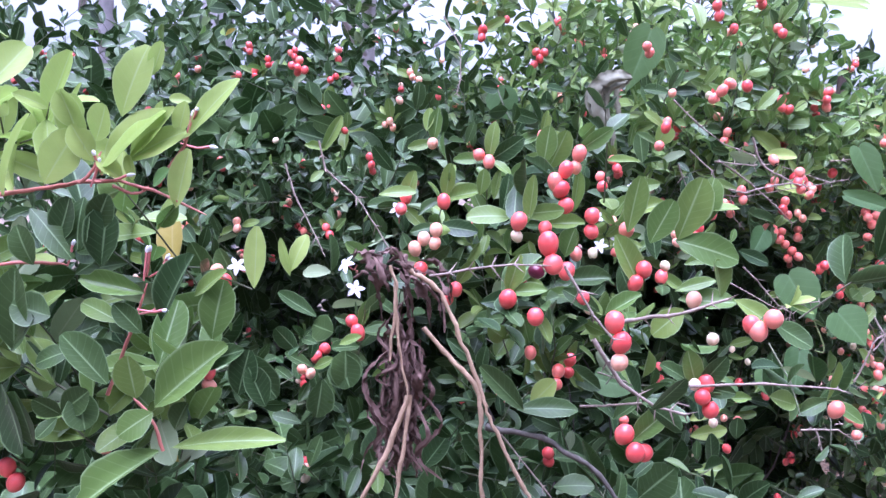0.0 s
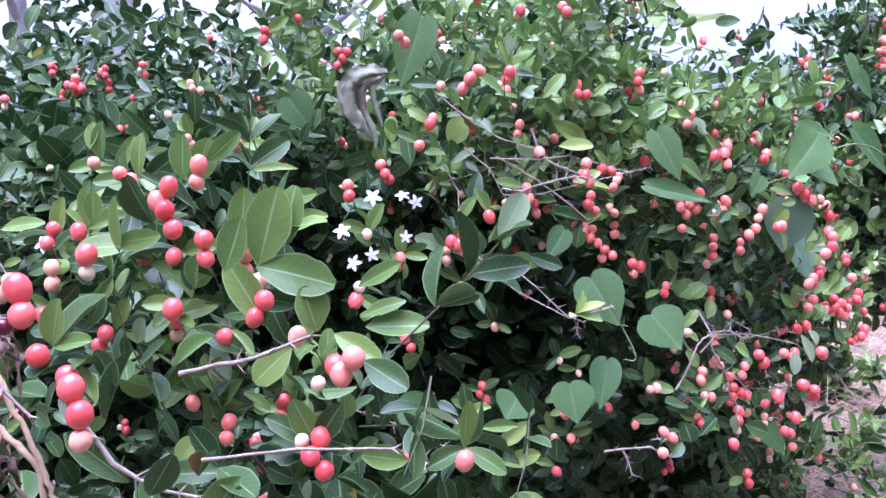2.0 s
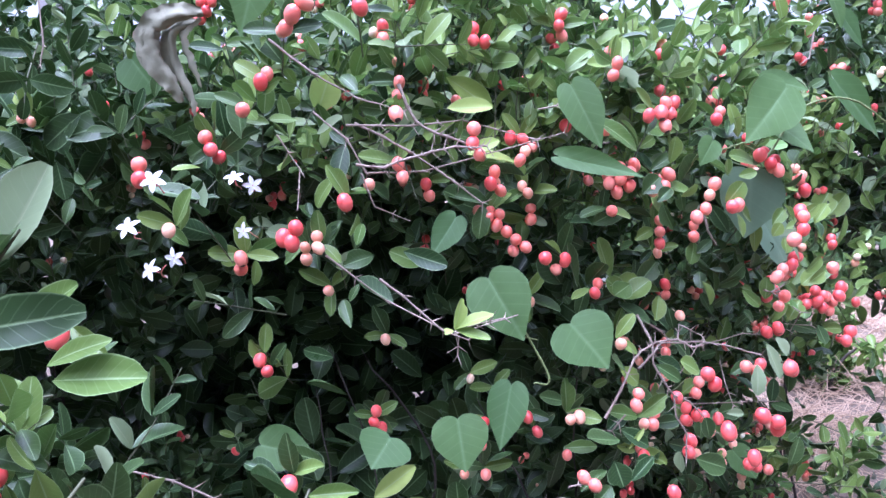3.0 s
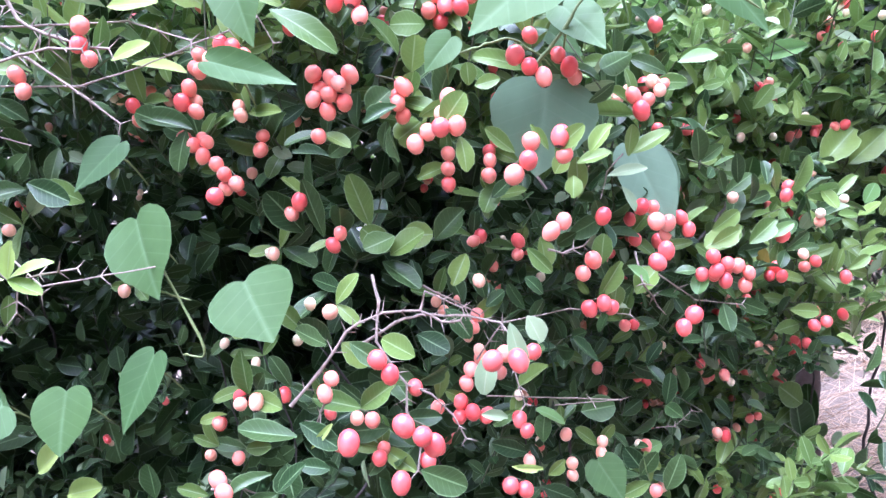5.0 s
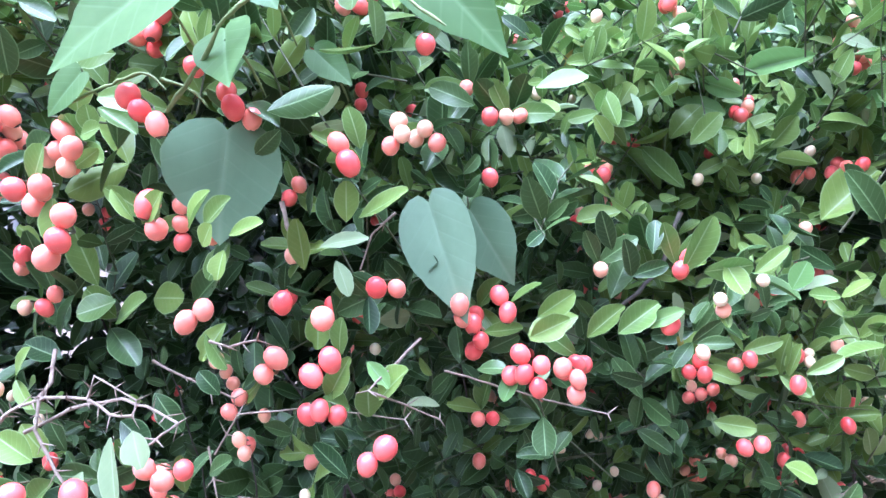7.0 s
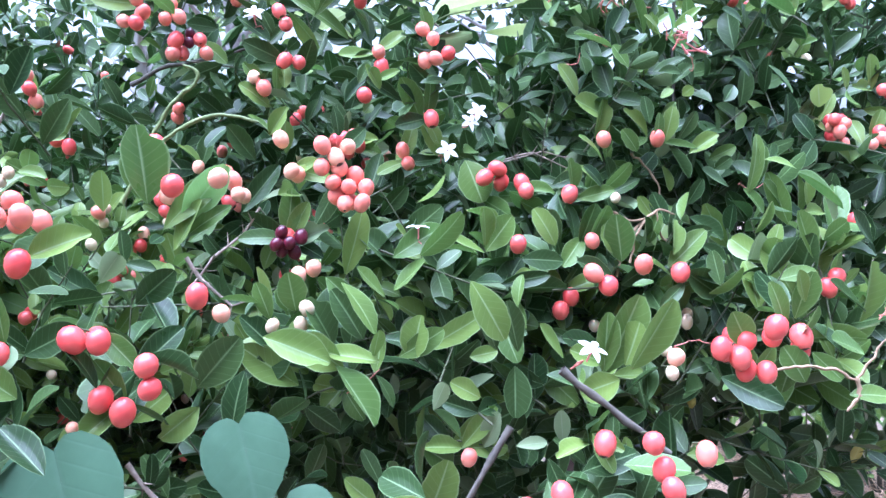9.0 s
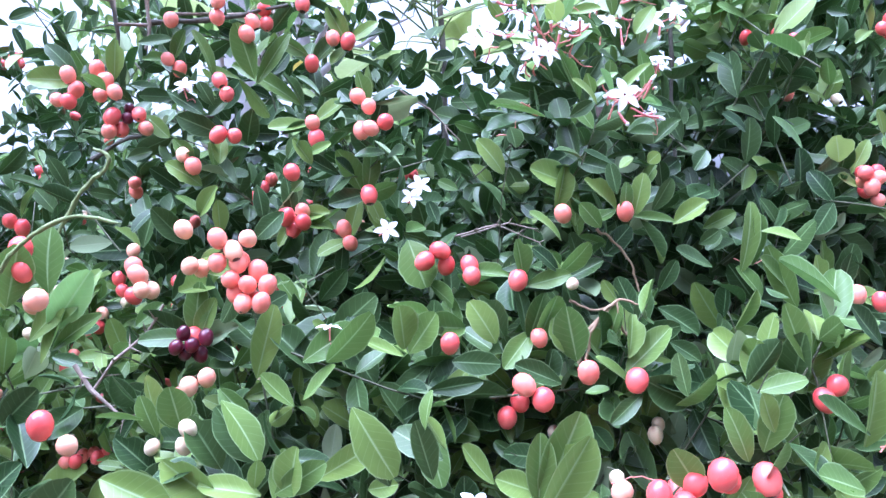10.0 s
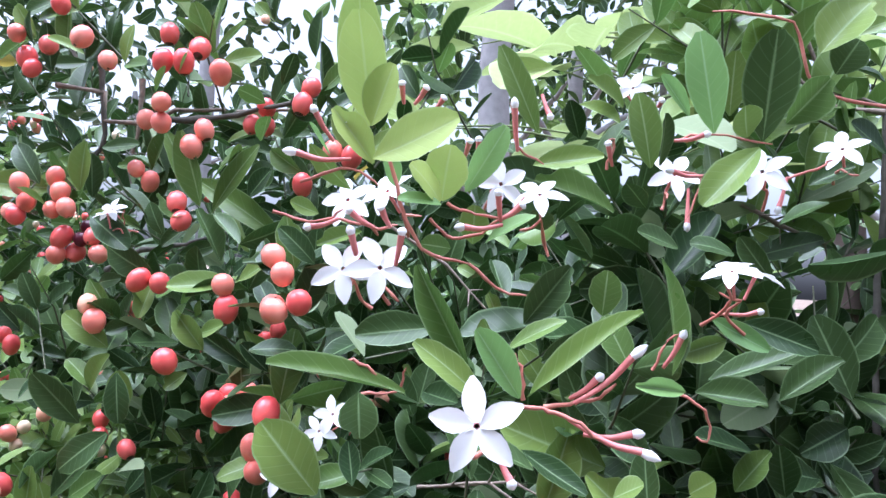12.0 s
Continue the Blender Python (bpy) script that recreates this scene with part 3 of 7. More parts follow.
fruit(1.792, 1.705, 1.116, "rr")
fruit(1.876, 1.754, 1.112, "r")
fruit(1.968, 1.881, 1.226, "rr")
fruit(1.386, 1.824, 1.567, "oo")
fruit(1.568, 1.690, 1.390, "rr")
fruit(1.573, 1.693, 1.367, "p")
fruit(1.627, 1.667, 1.297, "r")
fruit(1.640, 1.676, 1.284, "p")
fruit(1.554, 1.783, 1.366, "po")
fruit(1.938, 1.897, 1.235, "rr")
fruit(1.971, 1.886, 1.251, "r")
fruit(1.989, 1.899, 1.250, "rr")
fruit(2.001, 2.009, 1.271, "rr")
fruit(1.794, 1.953, 1.262, "rr")
fruit(1.805, 1.985, 1.230, "c")
fruit(1.887, 1.921, 1.227, "c")
fruit(1.890, 1.986, 1.239, "cc")
fruit(1.404, 1.842, 1.709, "r")
fruit(1.398, 1.836, 1.677, "r")
fruit(1.391, 1.826, 1.658, "rr")
fruit(1.385, 1.814, 1.685, "o")
fruit(1.449, 1.916, 1.691, "r")
fruit(1.078, 2.106, 1.846, "p")
fruit(1.070, 2.281, 1.864, "p")
fruit(1.489, 1.985, 1.623, "rrr")
fruit(1.404, 1.855, 1.527, "rdr")
fruit(1.431, 1.851, 1.395, "p")
fruit(1.472, 1.824, 1.355, "r")
fruit(1.341, 1.992, 1.350, "o")
fruit(1.898, 2.425, 1.594, "rrrrr")
fruit(1.999, 2.430, 1.592, "rrr")
fruit(1.999, 2.302, 1.415, "oooro")
fruit(2.043, 2.329, 1.406, "oroo")
fruit(2.043, 2.392, 1.468, "rr")
fruit(1.874, 2.350, 1.593, "r")

# single leaves
leaf(-0.209, 0.524, 1.357, -0.193, 0.521, 1.405, 0.0238, "y")
leaf(-0.164, 0.522, 1.344, -0.133, 0.518, 1.387, 0.0161, "y")
leaf(-0.221, 0.519, 1.317, -0.179, 0.515, 1.364, 0.0222, "y")
leaf(-0.237, 0.523, 1.347, -0.247, 0.516, 1.373, 0.0172, "y")
leaf(-0.260, 0.518, 1.310, -0.236, 0.512, 1.346, 0.0238, "y")
leaf(-0.287, 0.516, 1.301, -0.276, 0.514, 1.358, 0.0230, "y")
leaf(-0.227, 0.520, 1.326, -0.238, 0.513, 1.350, 0.0153, "y")
leaf(-0.226, 0.522, 1.340, -0.214, 0.515, 1.364, 0.0211, "y")
leaf(-0.204, 0.520, 1.327, -0.166, 0.513, 1.351, 0.0172, "y")
leaf(-0.170, 0.516, 1.297, -0.159, 0.511, 1.337, 0.0153, "y")
leaf(-0.200, 0.518, 1.314, -0.197, 0.510, 1.332, 0.0107, "y")
leaf(-0.190, 0.528, 1.385, -0.178, 0.521, 1.407, 0.0115, "y")
leaf(-0.170, 0.522, 1.346, -0.162, 0.515, 1.368, 0.0115, "y")
leaf(-0.225, 0.513, 1.279, -0.212, 0.507, 1.305, 0.0172, "g")
leaf(-0.232, 0.516, 1.302, -0.235, 0.502, 1.269, 0.0211, "g")
leaf(-0.268, 0.515, 1.293, -0.235, 0.501, 1.265, 0.0172, "g")
leaf(-0.179, 0.497, 1.163, -0.131, 0.493, 1.209, 0.0287, "m")
leaf(-0.192, 0.498, 1.168, -0.195, 0.492, 1.199, 0.0211, "m")
leaf(-0.142, 0.503, 1.210, -0.134, 0.499, 1.250, 0.0222, "m")
leaf(-0.167, 0.493, 1.136, -0.092, 0.485, 1.153, 0.0153, "m")
leaf(-0.175, 0.493, 1.133, -0.229, 0.478, 1.098, 0.0268, "m")
leaf(-0.180, 0.496, 1.159, -0.200, 0.485, 1.147, 0.0192, "m")
leaf(-0.284, 0.499, 1.174, -0.258, 0.483, 1.134, 0.0287, "g")
leaf(-0.177, 0.505, 1.220, -0.156, 0.501, 1.268, 0.0230, "g")
leaf(-0.212, 0.499, 1.177, -0.239, 0.494, 1.212, 0.0230, "g")
leaf(-0.242, 0.496, 1.157, -0.218, 0.489, 1.176, 0.0172, "g")
leaf(-0.242, 0.496, 1.155, -0.256, 0.488, 1.169, 0.0134, "g")
leaf(-0.276, 0.502, 1.197, -0.272, 0.500, 1.254, 0.0230, "g")
leaf(-0.155, 0.507, 1.238, -0.131, 0.500, 1.258, 0.0115, "m")
leaf(-0.170, 0.724, 1.201, -0.169, 0.733, 1.261, 0.0193, "y")
leaf(-0.135, 0.727, 1.219, -0.122, 0.732, 1.255, 0.0155, "y")
leaf(-0.085, 0.716, 1.142, -0.073, 0.711, 1.109, 0.0303, "g")
leaf(-0.091, 0.719, 1.161, -0.112, 0.720, 1.168, 0.0248, "g")
leaf(-0.181, 0.716, 1.138, -0.144, 0.710, 1.096, 0.0265, "g")
leaf(-0.100, 0.712, 1.116, -0.104, 0.707, 1.078, 0.0248, "g")
leaf(0.216, 0.653, 1.273, 0.233, 0.650, 1.327, 0.0294, "m")
leaf(0.235, 0.654, 1.285, 0.242, 0.650, 1.327, 0.0221, "m")
leaf(0.237, 0.656, 1.298, 0.264, 0.647, 1.306, 0.0172, "m")
leaf(0.214, 0.653, 1.272, 0.268, 0.641, 1.261, 0.0270, "m")
leaf(0.255, 0.646, 1.225, 0.248, 0.641, 1.258, 0.0245, "m")
leaf(0.267, 0.646, 1.223, 0.300, 0.633, 1.203, 0.0172, "m")
leaf(0.192, 0.652, 1.269, 0.209, 0.648, 1.307, 0.0221, "m")
leaf(0.082, 0.773, 1.276, 0.037, 0.762, 1.279, 0.0221, "m")
leaf(0.088, 0.720, 1.284, 0.125, 0.711, 1.290, 0.0151, "m")
leaf(0.137, 0.758, 1.239, 0.143, 0.751, 1.269, 0.0201, "m")
leaf(0.124, 0.821, 1.325, 0.141, 0.814, 1.367, 0.0233, "m")
leaf(0.093, 0.719, 1.276, 0.098, 0.715, 1.322, 0.0135, "m")
leaf(0.155, 0.643, 1.205, 0.183, 0.637, 1.227, 0.0147, "m")
leaf(0.146, 0.804, 1.207, 0.193, 0.793, 1.214, 0.0214, "g")
leaf(0.110, 0.753, 1.084, 0.134, 0.745, 1.113, 0.0205, "y")
leaf(0.094, 0.736, 1.084, 0.153, 0.726, 1.093, 0.0201, "g")
leaf(0.095, 0.694, 1.099, 0.052, 0.689, 1.142, 0.0189, "g")
leaf(0.238, 0.782, 0.971, 0.273, 0.775, 1.010, 0.0372, "g")
leaf(0.274, 0.814, 1.188, 0.334, 0.805, 1.189, 0.0255, "m")
leaf(0.270, 0.816, 1.197, 0.310, 0.808, 1.215, 0.0139, "m")
leaf(0.232, 0.670, 1.208, 0.204, 0.661, 1.186, 0.0211, "m")
leaf(0.289, 0.617, 1.211, 0.318, 0.608, 1.192, 0.0187, "g")
leaf(0.205, 0.802, 1.280, 0.246, 0.795, 1.296, 0.0178, "m")
leaf(0.207, 0.806, 1.309, 0.239, 0.798, 1.314, 0.0133, "m")
leaf(0.220, 0.810, 1.337, 0.183, 0.801, 1.337, 0.0111, "m")
leaf(0.167, 0.897, 1.273, 0.171, 0.893, 1.322, 0.0145, "m")
leaf(0.117, 0.810, 1.331, 0.121, 0.806, 1.371, 0.0213, "m")
leaf(0.188, 0.715, 1.271, 0.195, 0.715, 1.325, 0.0209, "m")
leaf(0.205, 0.714, 1.215, 0.177, 0.714, 1.268, 0.0231, "m")
leaf(0.271, 0.795, 1.230, 0.312, 0.788, 1.250, 0.0156, "m")
leaf(0.425, 1.168, 0.919, 0.474, 1.158, 0.958, 0.0213, "y")
leaf(0.436, 1.187, 0.885, 0.490, 1.174, 0.904, 0.0234, "y")
leaf(0.522, 1.267, 1.252, 0.580, 1.268, 1.239, 0.0207, "g")
leaf(0.442, 1.197, 1.193, 0.410, 1.178, 1.188, 0.0215, "g")
leaf(0.477, 1.164, 1.201, 0.523, 1.162, 1.182, 0.0202, "g")
leaf(0.696, 1.229, 1.333, 0.755, 1.228, 1.298, 0.0238, "m")
leaf(0.534, 1.232, 1.352, 0.586, 1.233, 1.351, 0.0201, "y")
leaf(0.553, 1.229, 1.299, 0.608, 1.229, 1.287, 0.0131, "y")
leaf(0.553, 1.201, 1.301, 0.589, 1.202, 1.315, 0.0135, "y")
leaf(0.538, 1.310, 1.393, 0.592, 1.305, 1.352, 0.0250, "y")
leaf(0.376, 1.307, 1.359, 0.395, 1.307, 1.403, 0.0351, "y")
leaf(0.811, 1.311, 1.316, 0.783, 1.295, 1.319, 0.0233, "m")
leaf(0.804, 1.278, 1.273, 0.811, 1.275, 1.304, 0.0250, "m")
leaf(0.846, 1.211, 1.226, 0.866, 1.210, 1.250, 0.0202, "m")
leaf(0.736, 1.317, 1.128, 0.721, 1.311, 1.181, 0.0235, "m")
leaf(0.762, 1.314, 1.117, 0.736, 1.295, 1.107, 0.0250, "m")
leaf(0.752, 1.359, 1.108, 0.788, 1.357, 1.111, 0.0266, "m")
leaf(0.746, 1.316, 1.091, 0.786, 1.309, 1.064, 0.0225, "g")
leaf(0.713, 1.288, 1.069, 0.687, 1.273, 1.083, 0.0220, "g")
leaf(0.934, 1.223, 1.199, 0.958, 1.223, 1.218, 0.0134, "m")
leaf(0.525, 1.078, 1.134, 0.535, 1.077, 1.164, 0.0118, "y")
leaf(0.525, 1.078, 1.134, 0.563, 1.081, 1.150, 0.0126, "y")
leaf(0.525, 1.078, 1.134, 0.559, 1.075, 1.121, 0.0118, "m")
leaf(0.523, 1.077, 1.134, 0.516, 1.067, 1.133, 0.0084, "y")
leaf(0.670, 1.304, 1.125, 0.642, 1.288, 1.171, 0.0304, "g")
leaf(0.691, 1.304, 1.120, 0.675, 1.298, 1.179, 0.0175, "g")
leaf(0.859, 1.215, 1.216, 0.867, 1.205, 1.189, 0.0153, "m")
leaf(0.796, 1.251, 1.244, 0.773, 1.226, 1.233, 0.0143, "g")
leaf(0.812, 1.263, 1.233, 0.835, 1.269, 1.245, 0.0115, "m")
leaf(0.843, 1.268, 1.274, 0.875, 1.272, 1.255, 0.0159, "m")
leaf(0.896, 1.260, 1.197, 0.873, 1.244, 1.219, 0.0134, "m")
leaf(0.941, 1.229, 1.194, 0.947, 1.229, 1.217, 0.0146, "m")
leaf(0.929, 1.274, 1.189, 0.948, 1.281, 1.208, 0.0153, "m")
leaf(0.928, 1.271, 1.176, 0.939, 1.271, 1.191, 0.0145, "m")
leaf(0.861, 1.356, 1.161, 0.851, 1.335, 1.137, 0.0195, "m")
leaf(0.942, 1.353, 1.143, 0.941, 1.353, 1.183, 0.0175, "m")
leaf(0.990, 1.349, 1.181, 0.993, 1.349, 1.211, 0.0164, "m")
leaf(0.992, 1.361, 1.182, 1.029, 1.376, 1.199, 0.0167, "m")
leaf(0.996, 1.365, 1.232, 0.993, 1.361, 1.262, 0.0156, "m")
leaf(0.819, 1.379, 1.084, 0.808, 1.355, 1.056, 0.0193, "m")
leaf(0.898, 1.289, 1.107, 0.920, 1.286, 1.084, 0.0133, "m")
leaf(0.894, 1.418, 1.093, 0.902, 1.403, 1.061, 0.0202, "m")
leaf(0.961, 1.362, 1.074, 0.964, 1.360, 1.104, 0.0187, "m")
leaf(0.971, 1.378, 1.019, 0.974, 1.376, 1.048, 0.0208, "m")
leaf(0.973, 1.352, 1.036, 0.961, 1.338, 1.048, 0.0177, "m")
leaf(0.725, 1.208, 1.039, 0.704, 1.190, 1.058, 0.0175, "g")
leaf(0.756, 1.188, 1.048, 0.785, 1.190, 1.027, 0.0164, "g")
leaf(1.077, 1.478, 1.083, 1.106, 1.488, 1.103, 0.0182, "m")
leaf(1.075, 1.466, 1.069, 1.106, 1.475, 1.084, 0.0189, "m")
leaf(1.089, 1.558, 1.043, 1.120, 1.570, 1.072, 0.0187, "m")
leaf(1.173, 1.571, 1.106, 1.196, 1.583, 1.152, 0.0251, "m")
leaf(1.191, 1.568, 1.107, 1.228, 1.578, 1.112, 0.0222, "m")
leaf(1.058, 1.762, 1.206, 1.106, 1.762, 1.158, 0.0274, "m")
leaf(1.115, 1.767, 1.211, 1.144, 1.776, 1.247, 0.0286, "m")
leaf(1.151, 1.703, 1.207, 1.179, 1.712, 1.236, 0.0203, "m")
leaf(1.179, 1.822, 1.214, 1.215, 1.830, 1.225, 0.0194, "m")
leaf(1.207, 1.834, 1.193, 1.235, 1.842, 1.225, 0.0246, "m")
leaf(1.640, 1.651, 1.238, 1.670, 1.663, 1.272, 0.0239, "g")
leaf(1.614, 1.730, 1.214, 1.642, 1.739, 1.252, 0.0224, "g")
leaf(1.648, 1.484, 1.290, 1.678, 1.491, 1.270, 0.0143, "m")
leaf(1.649, 1.526, 1.265, 1.636, 1.513, 1.282, 0.0156, "m")
leaf(1.617, 1.593, 1.250, 1.609, 1.583, 1.282, 0.0182, "g")
leaf(1.642, 1.650, 1.225, 1.627, 1.629, 1.207, 0.0174, "m")
leaf(1.689, 1.747, 1.233, 1.662, 1.724, 1.262, 0.0240, "m")
leaf(1.690, 1.736, 1.238, 1.723, 1.740, 1.197, 0.0226, "m")
leaf(1.743, 1.759, 1.242, 1.752, 1.758, 1.275, 0.0195, "m")
leaf(1.738, 1.787, 1.244, 1.781, 1.805, 1.270, 0.0170, "m")
leaf(1.778, 1.861, 1.217, 1.784, 1.847, 1.178, 0.0250, "g")
leaf(1.860, 1.881, 1.209, 1.837, 1.855, 1.202, 0.0226, "m")
leaf(1.714, 1.778, 1.096, 1.706, 1.767, 1.133, 0.0251, "g")
leaf(1.723, 1.803, 1.099, 1.743, 1.809, 1.145, 0.0283, "m")
leaf(1.730, 1.791, 1.071, 1.771, 1.807, 1.090, 0.0278, "m")
leaf(1.923, 1.779, 1.160, 1.941, 1.777, 1.132, 0.0229, "m")
leaf(1.654, 1.610, 1.363, 1.654, 1.607, 1.410, 0.0255, "m")
leaf(1.458, 1.756, 1.365, 1.465, 1.754, 1.420, 0.0310, "m")
leaf(1.451, 1.724, 1.355, 1.459, 1.721, 1.391, 0.0191, "m")
leaf(1.686, 1.958, 1.392, 1.707, 1.951, 1.353, 0.0303, "m")
leaf(1.750, 1.869, 1.316, 1.753, 1.863, 1.348, 0.0291, "m")
leaf(1.710, 1.829, 1.311, 1.746, 1.842, 1.341, 0.0233, "m")
leaf(1.787, 1.934, 1.311, 1.777, 1.920, 1.345, 0.0212, "m")
leaf(1.806, 1.959, 1.304, 1.827, 1.963, 1.345, 0.0255, "m")
leaf(1.837, 1.969, 1.294, 1.835, 1.960, 1.337, 0.0253, "m")
leaf(1.789, 1.976, 1.358, 1.791, 1.968, 1.389, 0.0163, "m")
leaf(1.813, 1.994, 1.359, 1.840, 1.999, 1.380, 0.0175, "m")
leaf(1.570, 1.689, 1.342, 1.612, 1.714, 1.388, 0.0192, "m")
leaf(1.582, 1.698, 1.335, 1.613, 1.713, 1.359, 0.0123, "m")
leaf(1.633, 1.827, 1.293, 1.652, 1.833, 1.348, 0.0198, "m")
leaf(1.679, 1.834, 1.308, 1.717, 1.854, 1.335, 0.0212, "m")
leaf(1.636, 1.757, 1.272, 1.637, 1.749, 1.304, 0.0218, "m")
leaf(1.664, 1.767, 1.245, 1.654, 1.752, 1.284, 0.0242, "g")
leaf(1.683, 1.781, 1.248, 1.669, 1.764, 1.290, 0.0235, "g")
leaf(1.627, 1.740, 1.244, 1.613, 1.721, 1.273, 0.0176, "g")
leaf(1.648, 1.725, 1.250, 1.679, 1.739, 1.256, 0.0186, "g")
leaf(1.793, 1.796, 1.246, 1.782, 1.782, 1.297, 0.0192, "g")
leaf(1.748, 1.870, 1.315, 1.751, 1.864, 1.348, 0.0268, "m")
leaf(1.744, 1.881, 1.310, 1.767, 1.889, 1.340, 0.0211, "m")
leaf(1.789, 1.844, 1.234, 1.785, 1.834, 1.276, 0.0172, "g")
leaf(1.736, 1.753, 1.245, 1.765, 1.768, 1.263, 0.0157, "m")
leaf(1.782, 1.955, 1.311, 1.772, 1.938, 1.346, 0.0189, "g")
leaf(1.802, 1.958, 1.311, 1.817, 1.960, 1.347, 0.0186, "g")
leaf(1.835, 1.972, 1.300, 1.828, 1.957, 1.328, 0.0240, "m")
leaf(1.837, 1.943, 1.282, 1.814, 1.916, 1.300, 0.0159, "g")
leaf(1.769, 1.900, 1.302, 1.802, 1.914, 1.300, 0.0169, "g")
leaf(1.960, 2.135, 1.316, 1.944, 2.114, 1.368, 0.0191, "m")
leaf(1.889, 2.005, 1.332, 1.917, 2.014, 1.312, 0.0172, "g")
leaf(1.860, 1.897, 1.217, 1.873, 1.900, 1.253, 0.0286, "m")
leaf(1.956, 1.882, 1.243, 1.946, 1.868, 1.272, 0.0180, "m")
leaf(1.977, 1.907, 1.256, 1.972, 1.896, 1.289, 0.0149, "m")
leaf(1.983, 1.917, 1.260, 1.994, 1.920, 1.296, 0.0185, "m")
leaf(2.029, 1.994, 1.255, 2.002, 1.966, 1.281, 0.0163, "g")
leaf(2.025, 1.998, 1.246, 2.036, 2.000, 1.295, 0.0293, "m")
leaf(2.028, 1.972, 1.226, 2.007, 1.949, 1.240, 0.0210, "m")
leaf(1.532, 1.929, 1.552, 1.528, 1.916, 1.604, 0.0216, "m")
leaf(1.525, 1.992, 1.534, 1.501, 1.934, 1.577, 0.0189, "m")
leaf(1.459, 1.937, 1.566, 1.461, 1.921, 1.613, 0.0186, "m")
leaf(1.517, 1.939, 1.571, 1.536, 1.953, 1.601, 0.0154, "m")
leaf(1.453, 1.944, 1.544, 1.446, 1.915, 1.564, 0.0225, "m")
leaf(1.554, 2.041, 1.629, 1.559, 2.027, 1.723, 0.0319, "y")
leaf(1.506, 1.880, 1.452, 1.498, 1.852, 1.475, 0.0174, "m")
leaf(1.495, 1.867, 1.399, 1.487, 1.838, 1.433, 0.0193, "g")
leaf(1.591, 1.874, 1.447, 1.598, 1.875, 1.419, 0.0131, "g")
leaf(1.634, 1.865, 1.422, 1.626, 1.842, 1.403, 0.0148, "g")
leaf(1.616, 1.916, 1.463, 1.614, 1.899, 1.485, 0.0125, "m")

leaf(-0.233, 0.521, 1.332, -0.247, 0.520, 1.373, 0.0176, "y")
leaf(-0.202, 0.520, 1.329, -0.171, 0.519, 1.364, 0.0161, "y")
leaf(-0.187, 0.521, 1.334, -0.163, 0.517, 1.349, 0.0107, "y")
leaf(-0.207, 0.518, 1.314, -0.222, 0.514, 1.329, 0.0123, "y")
leaf(-0.186, 0.518, 1.311, -0.173, 0.513, 1.323, 0.0107, "l")
leaf(-0.180, 0.523, 1.353, -0.180, 0.519, 1.368, 0.0100, "y")
leaf(-0.162, 0.526, 1.369, -0.175, 0.520, 1.370, 0.0077, "y")
leaf(-0.189, 0.508, 1.239, -0.231, 0.503, 1.249, 0.0146, "m")
leaf(-0.231, 0.498, 1.172, -0.223, 0.489, 1.148, 0.0207, "g")
leaf(-0.245, 0.496, 1.153, -0.254, 0.488, 1.141, 0.0115, "g")
leaf(-0.260, 0.493, 1.133, -0.269, 0.493, 1.173, 0.0253, "g")
leaf(-0.159, 0.501, 1.190, -0.119, 0.497, 1.205, 0.0153, "g")
leaf(-0.219, 0.510, 1.256, -0.214, 0.510, 1.299, 0.0215, "g")
leaf(-0.250, 0.512, 1.270, -0.237, 0.510, 1.302, 0.0192, "g")
leaf(-0.265, 0.510, 1.255, -0.277, 0.508, 1.281, 0.0176, "g")
leaf(-0.252, 0.505, 1.221, -0.275, 0.500, 1.229, 0.0230, "g")
leaf(-0.190, 0.504, 1.212, -0.207, 0.501, 1.232, 0.0138, "g")
leaf(-0.123, 0.498, 1.173, -0.115, 0.497, 1.205, 0.0184, "g")
leaf(-0.104, 0.497, 1.166, -0.115, 0.495, 1.194, 0.0169, "g")
leaf(-0.165, 0.495, 1.148, -0.156, 0.492, 1.168, 0.0153, "g")
leaf(-0.278, 0.502, 1.197, -0.260, 0.499, 1.222, 0.0192, "g")
leaf(-0.236, 0.502, 1.199, -0.259, 0.495, 1.192, 0.0153, "g")
leaf(-0.239, 1.529, 1.324, -0.200, 1.533, 1.399, 0.0230, "m")
leaf(-0.227, 1.530, 1.330, -0.273, 1.525, 1.340, 0.0172, "m")
leaf(-0.051, 0.751, 1.224, -0.085, 0.748, 1.246, 0.0137, "m")
leaf(-0.060, 0.828, 1.290, -0.020, 0.823, 1.298, 0.0137, "m")
leaf(-0.078, 0.711, 1.106, -0.076, 0.710, 1.144, 0.0309, "g")
leaf(0.137, 0.741, 1.000, 0.177, 0.736, 1.008, 0.0223, "g")
leaf(0.436, 1.157, 0.840, 0.490, 1.151, 0.842, 0.0221, "m")
leaf(0.390, 0.972, 1.024, 0.433, 0.966, 1.028, 0.0137, "m")
leaf(-0.135, 0.726, 1.214, -0.143, 0.726, 1.252, 0.0099, "y")
leaf(-0.108, 0.721, 1.176, -0.146, 0.718, 1.198, 0.0144, "g")
leaf(-0.085, 0.717, 1.150, -0.063, 0.713, 1.160, 0.0099, "m")
leaf(0.020, 0.746, 1.152, 0.049, 0.737, 1.132, 0.0149, "g")
leaf(0.049, 0.776, 1.297, 0.052, 0.774, 1.324, 0.0140, "m")
leaf(0.176, 0.759, 1.183, 0.139, 0.756, 1.206, 0.0163, "g")
leaf(0.755, 1.317, 1.101, 0.730, 1.309, 1.127, 0.0239, "m")
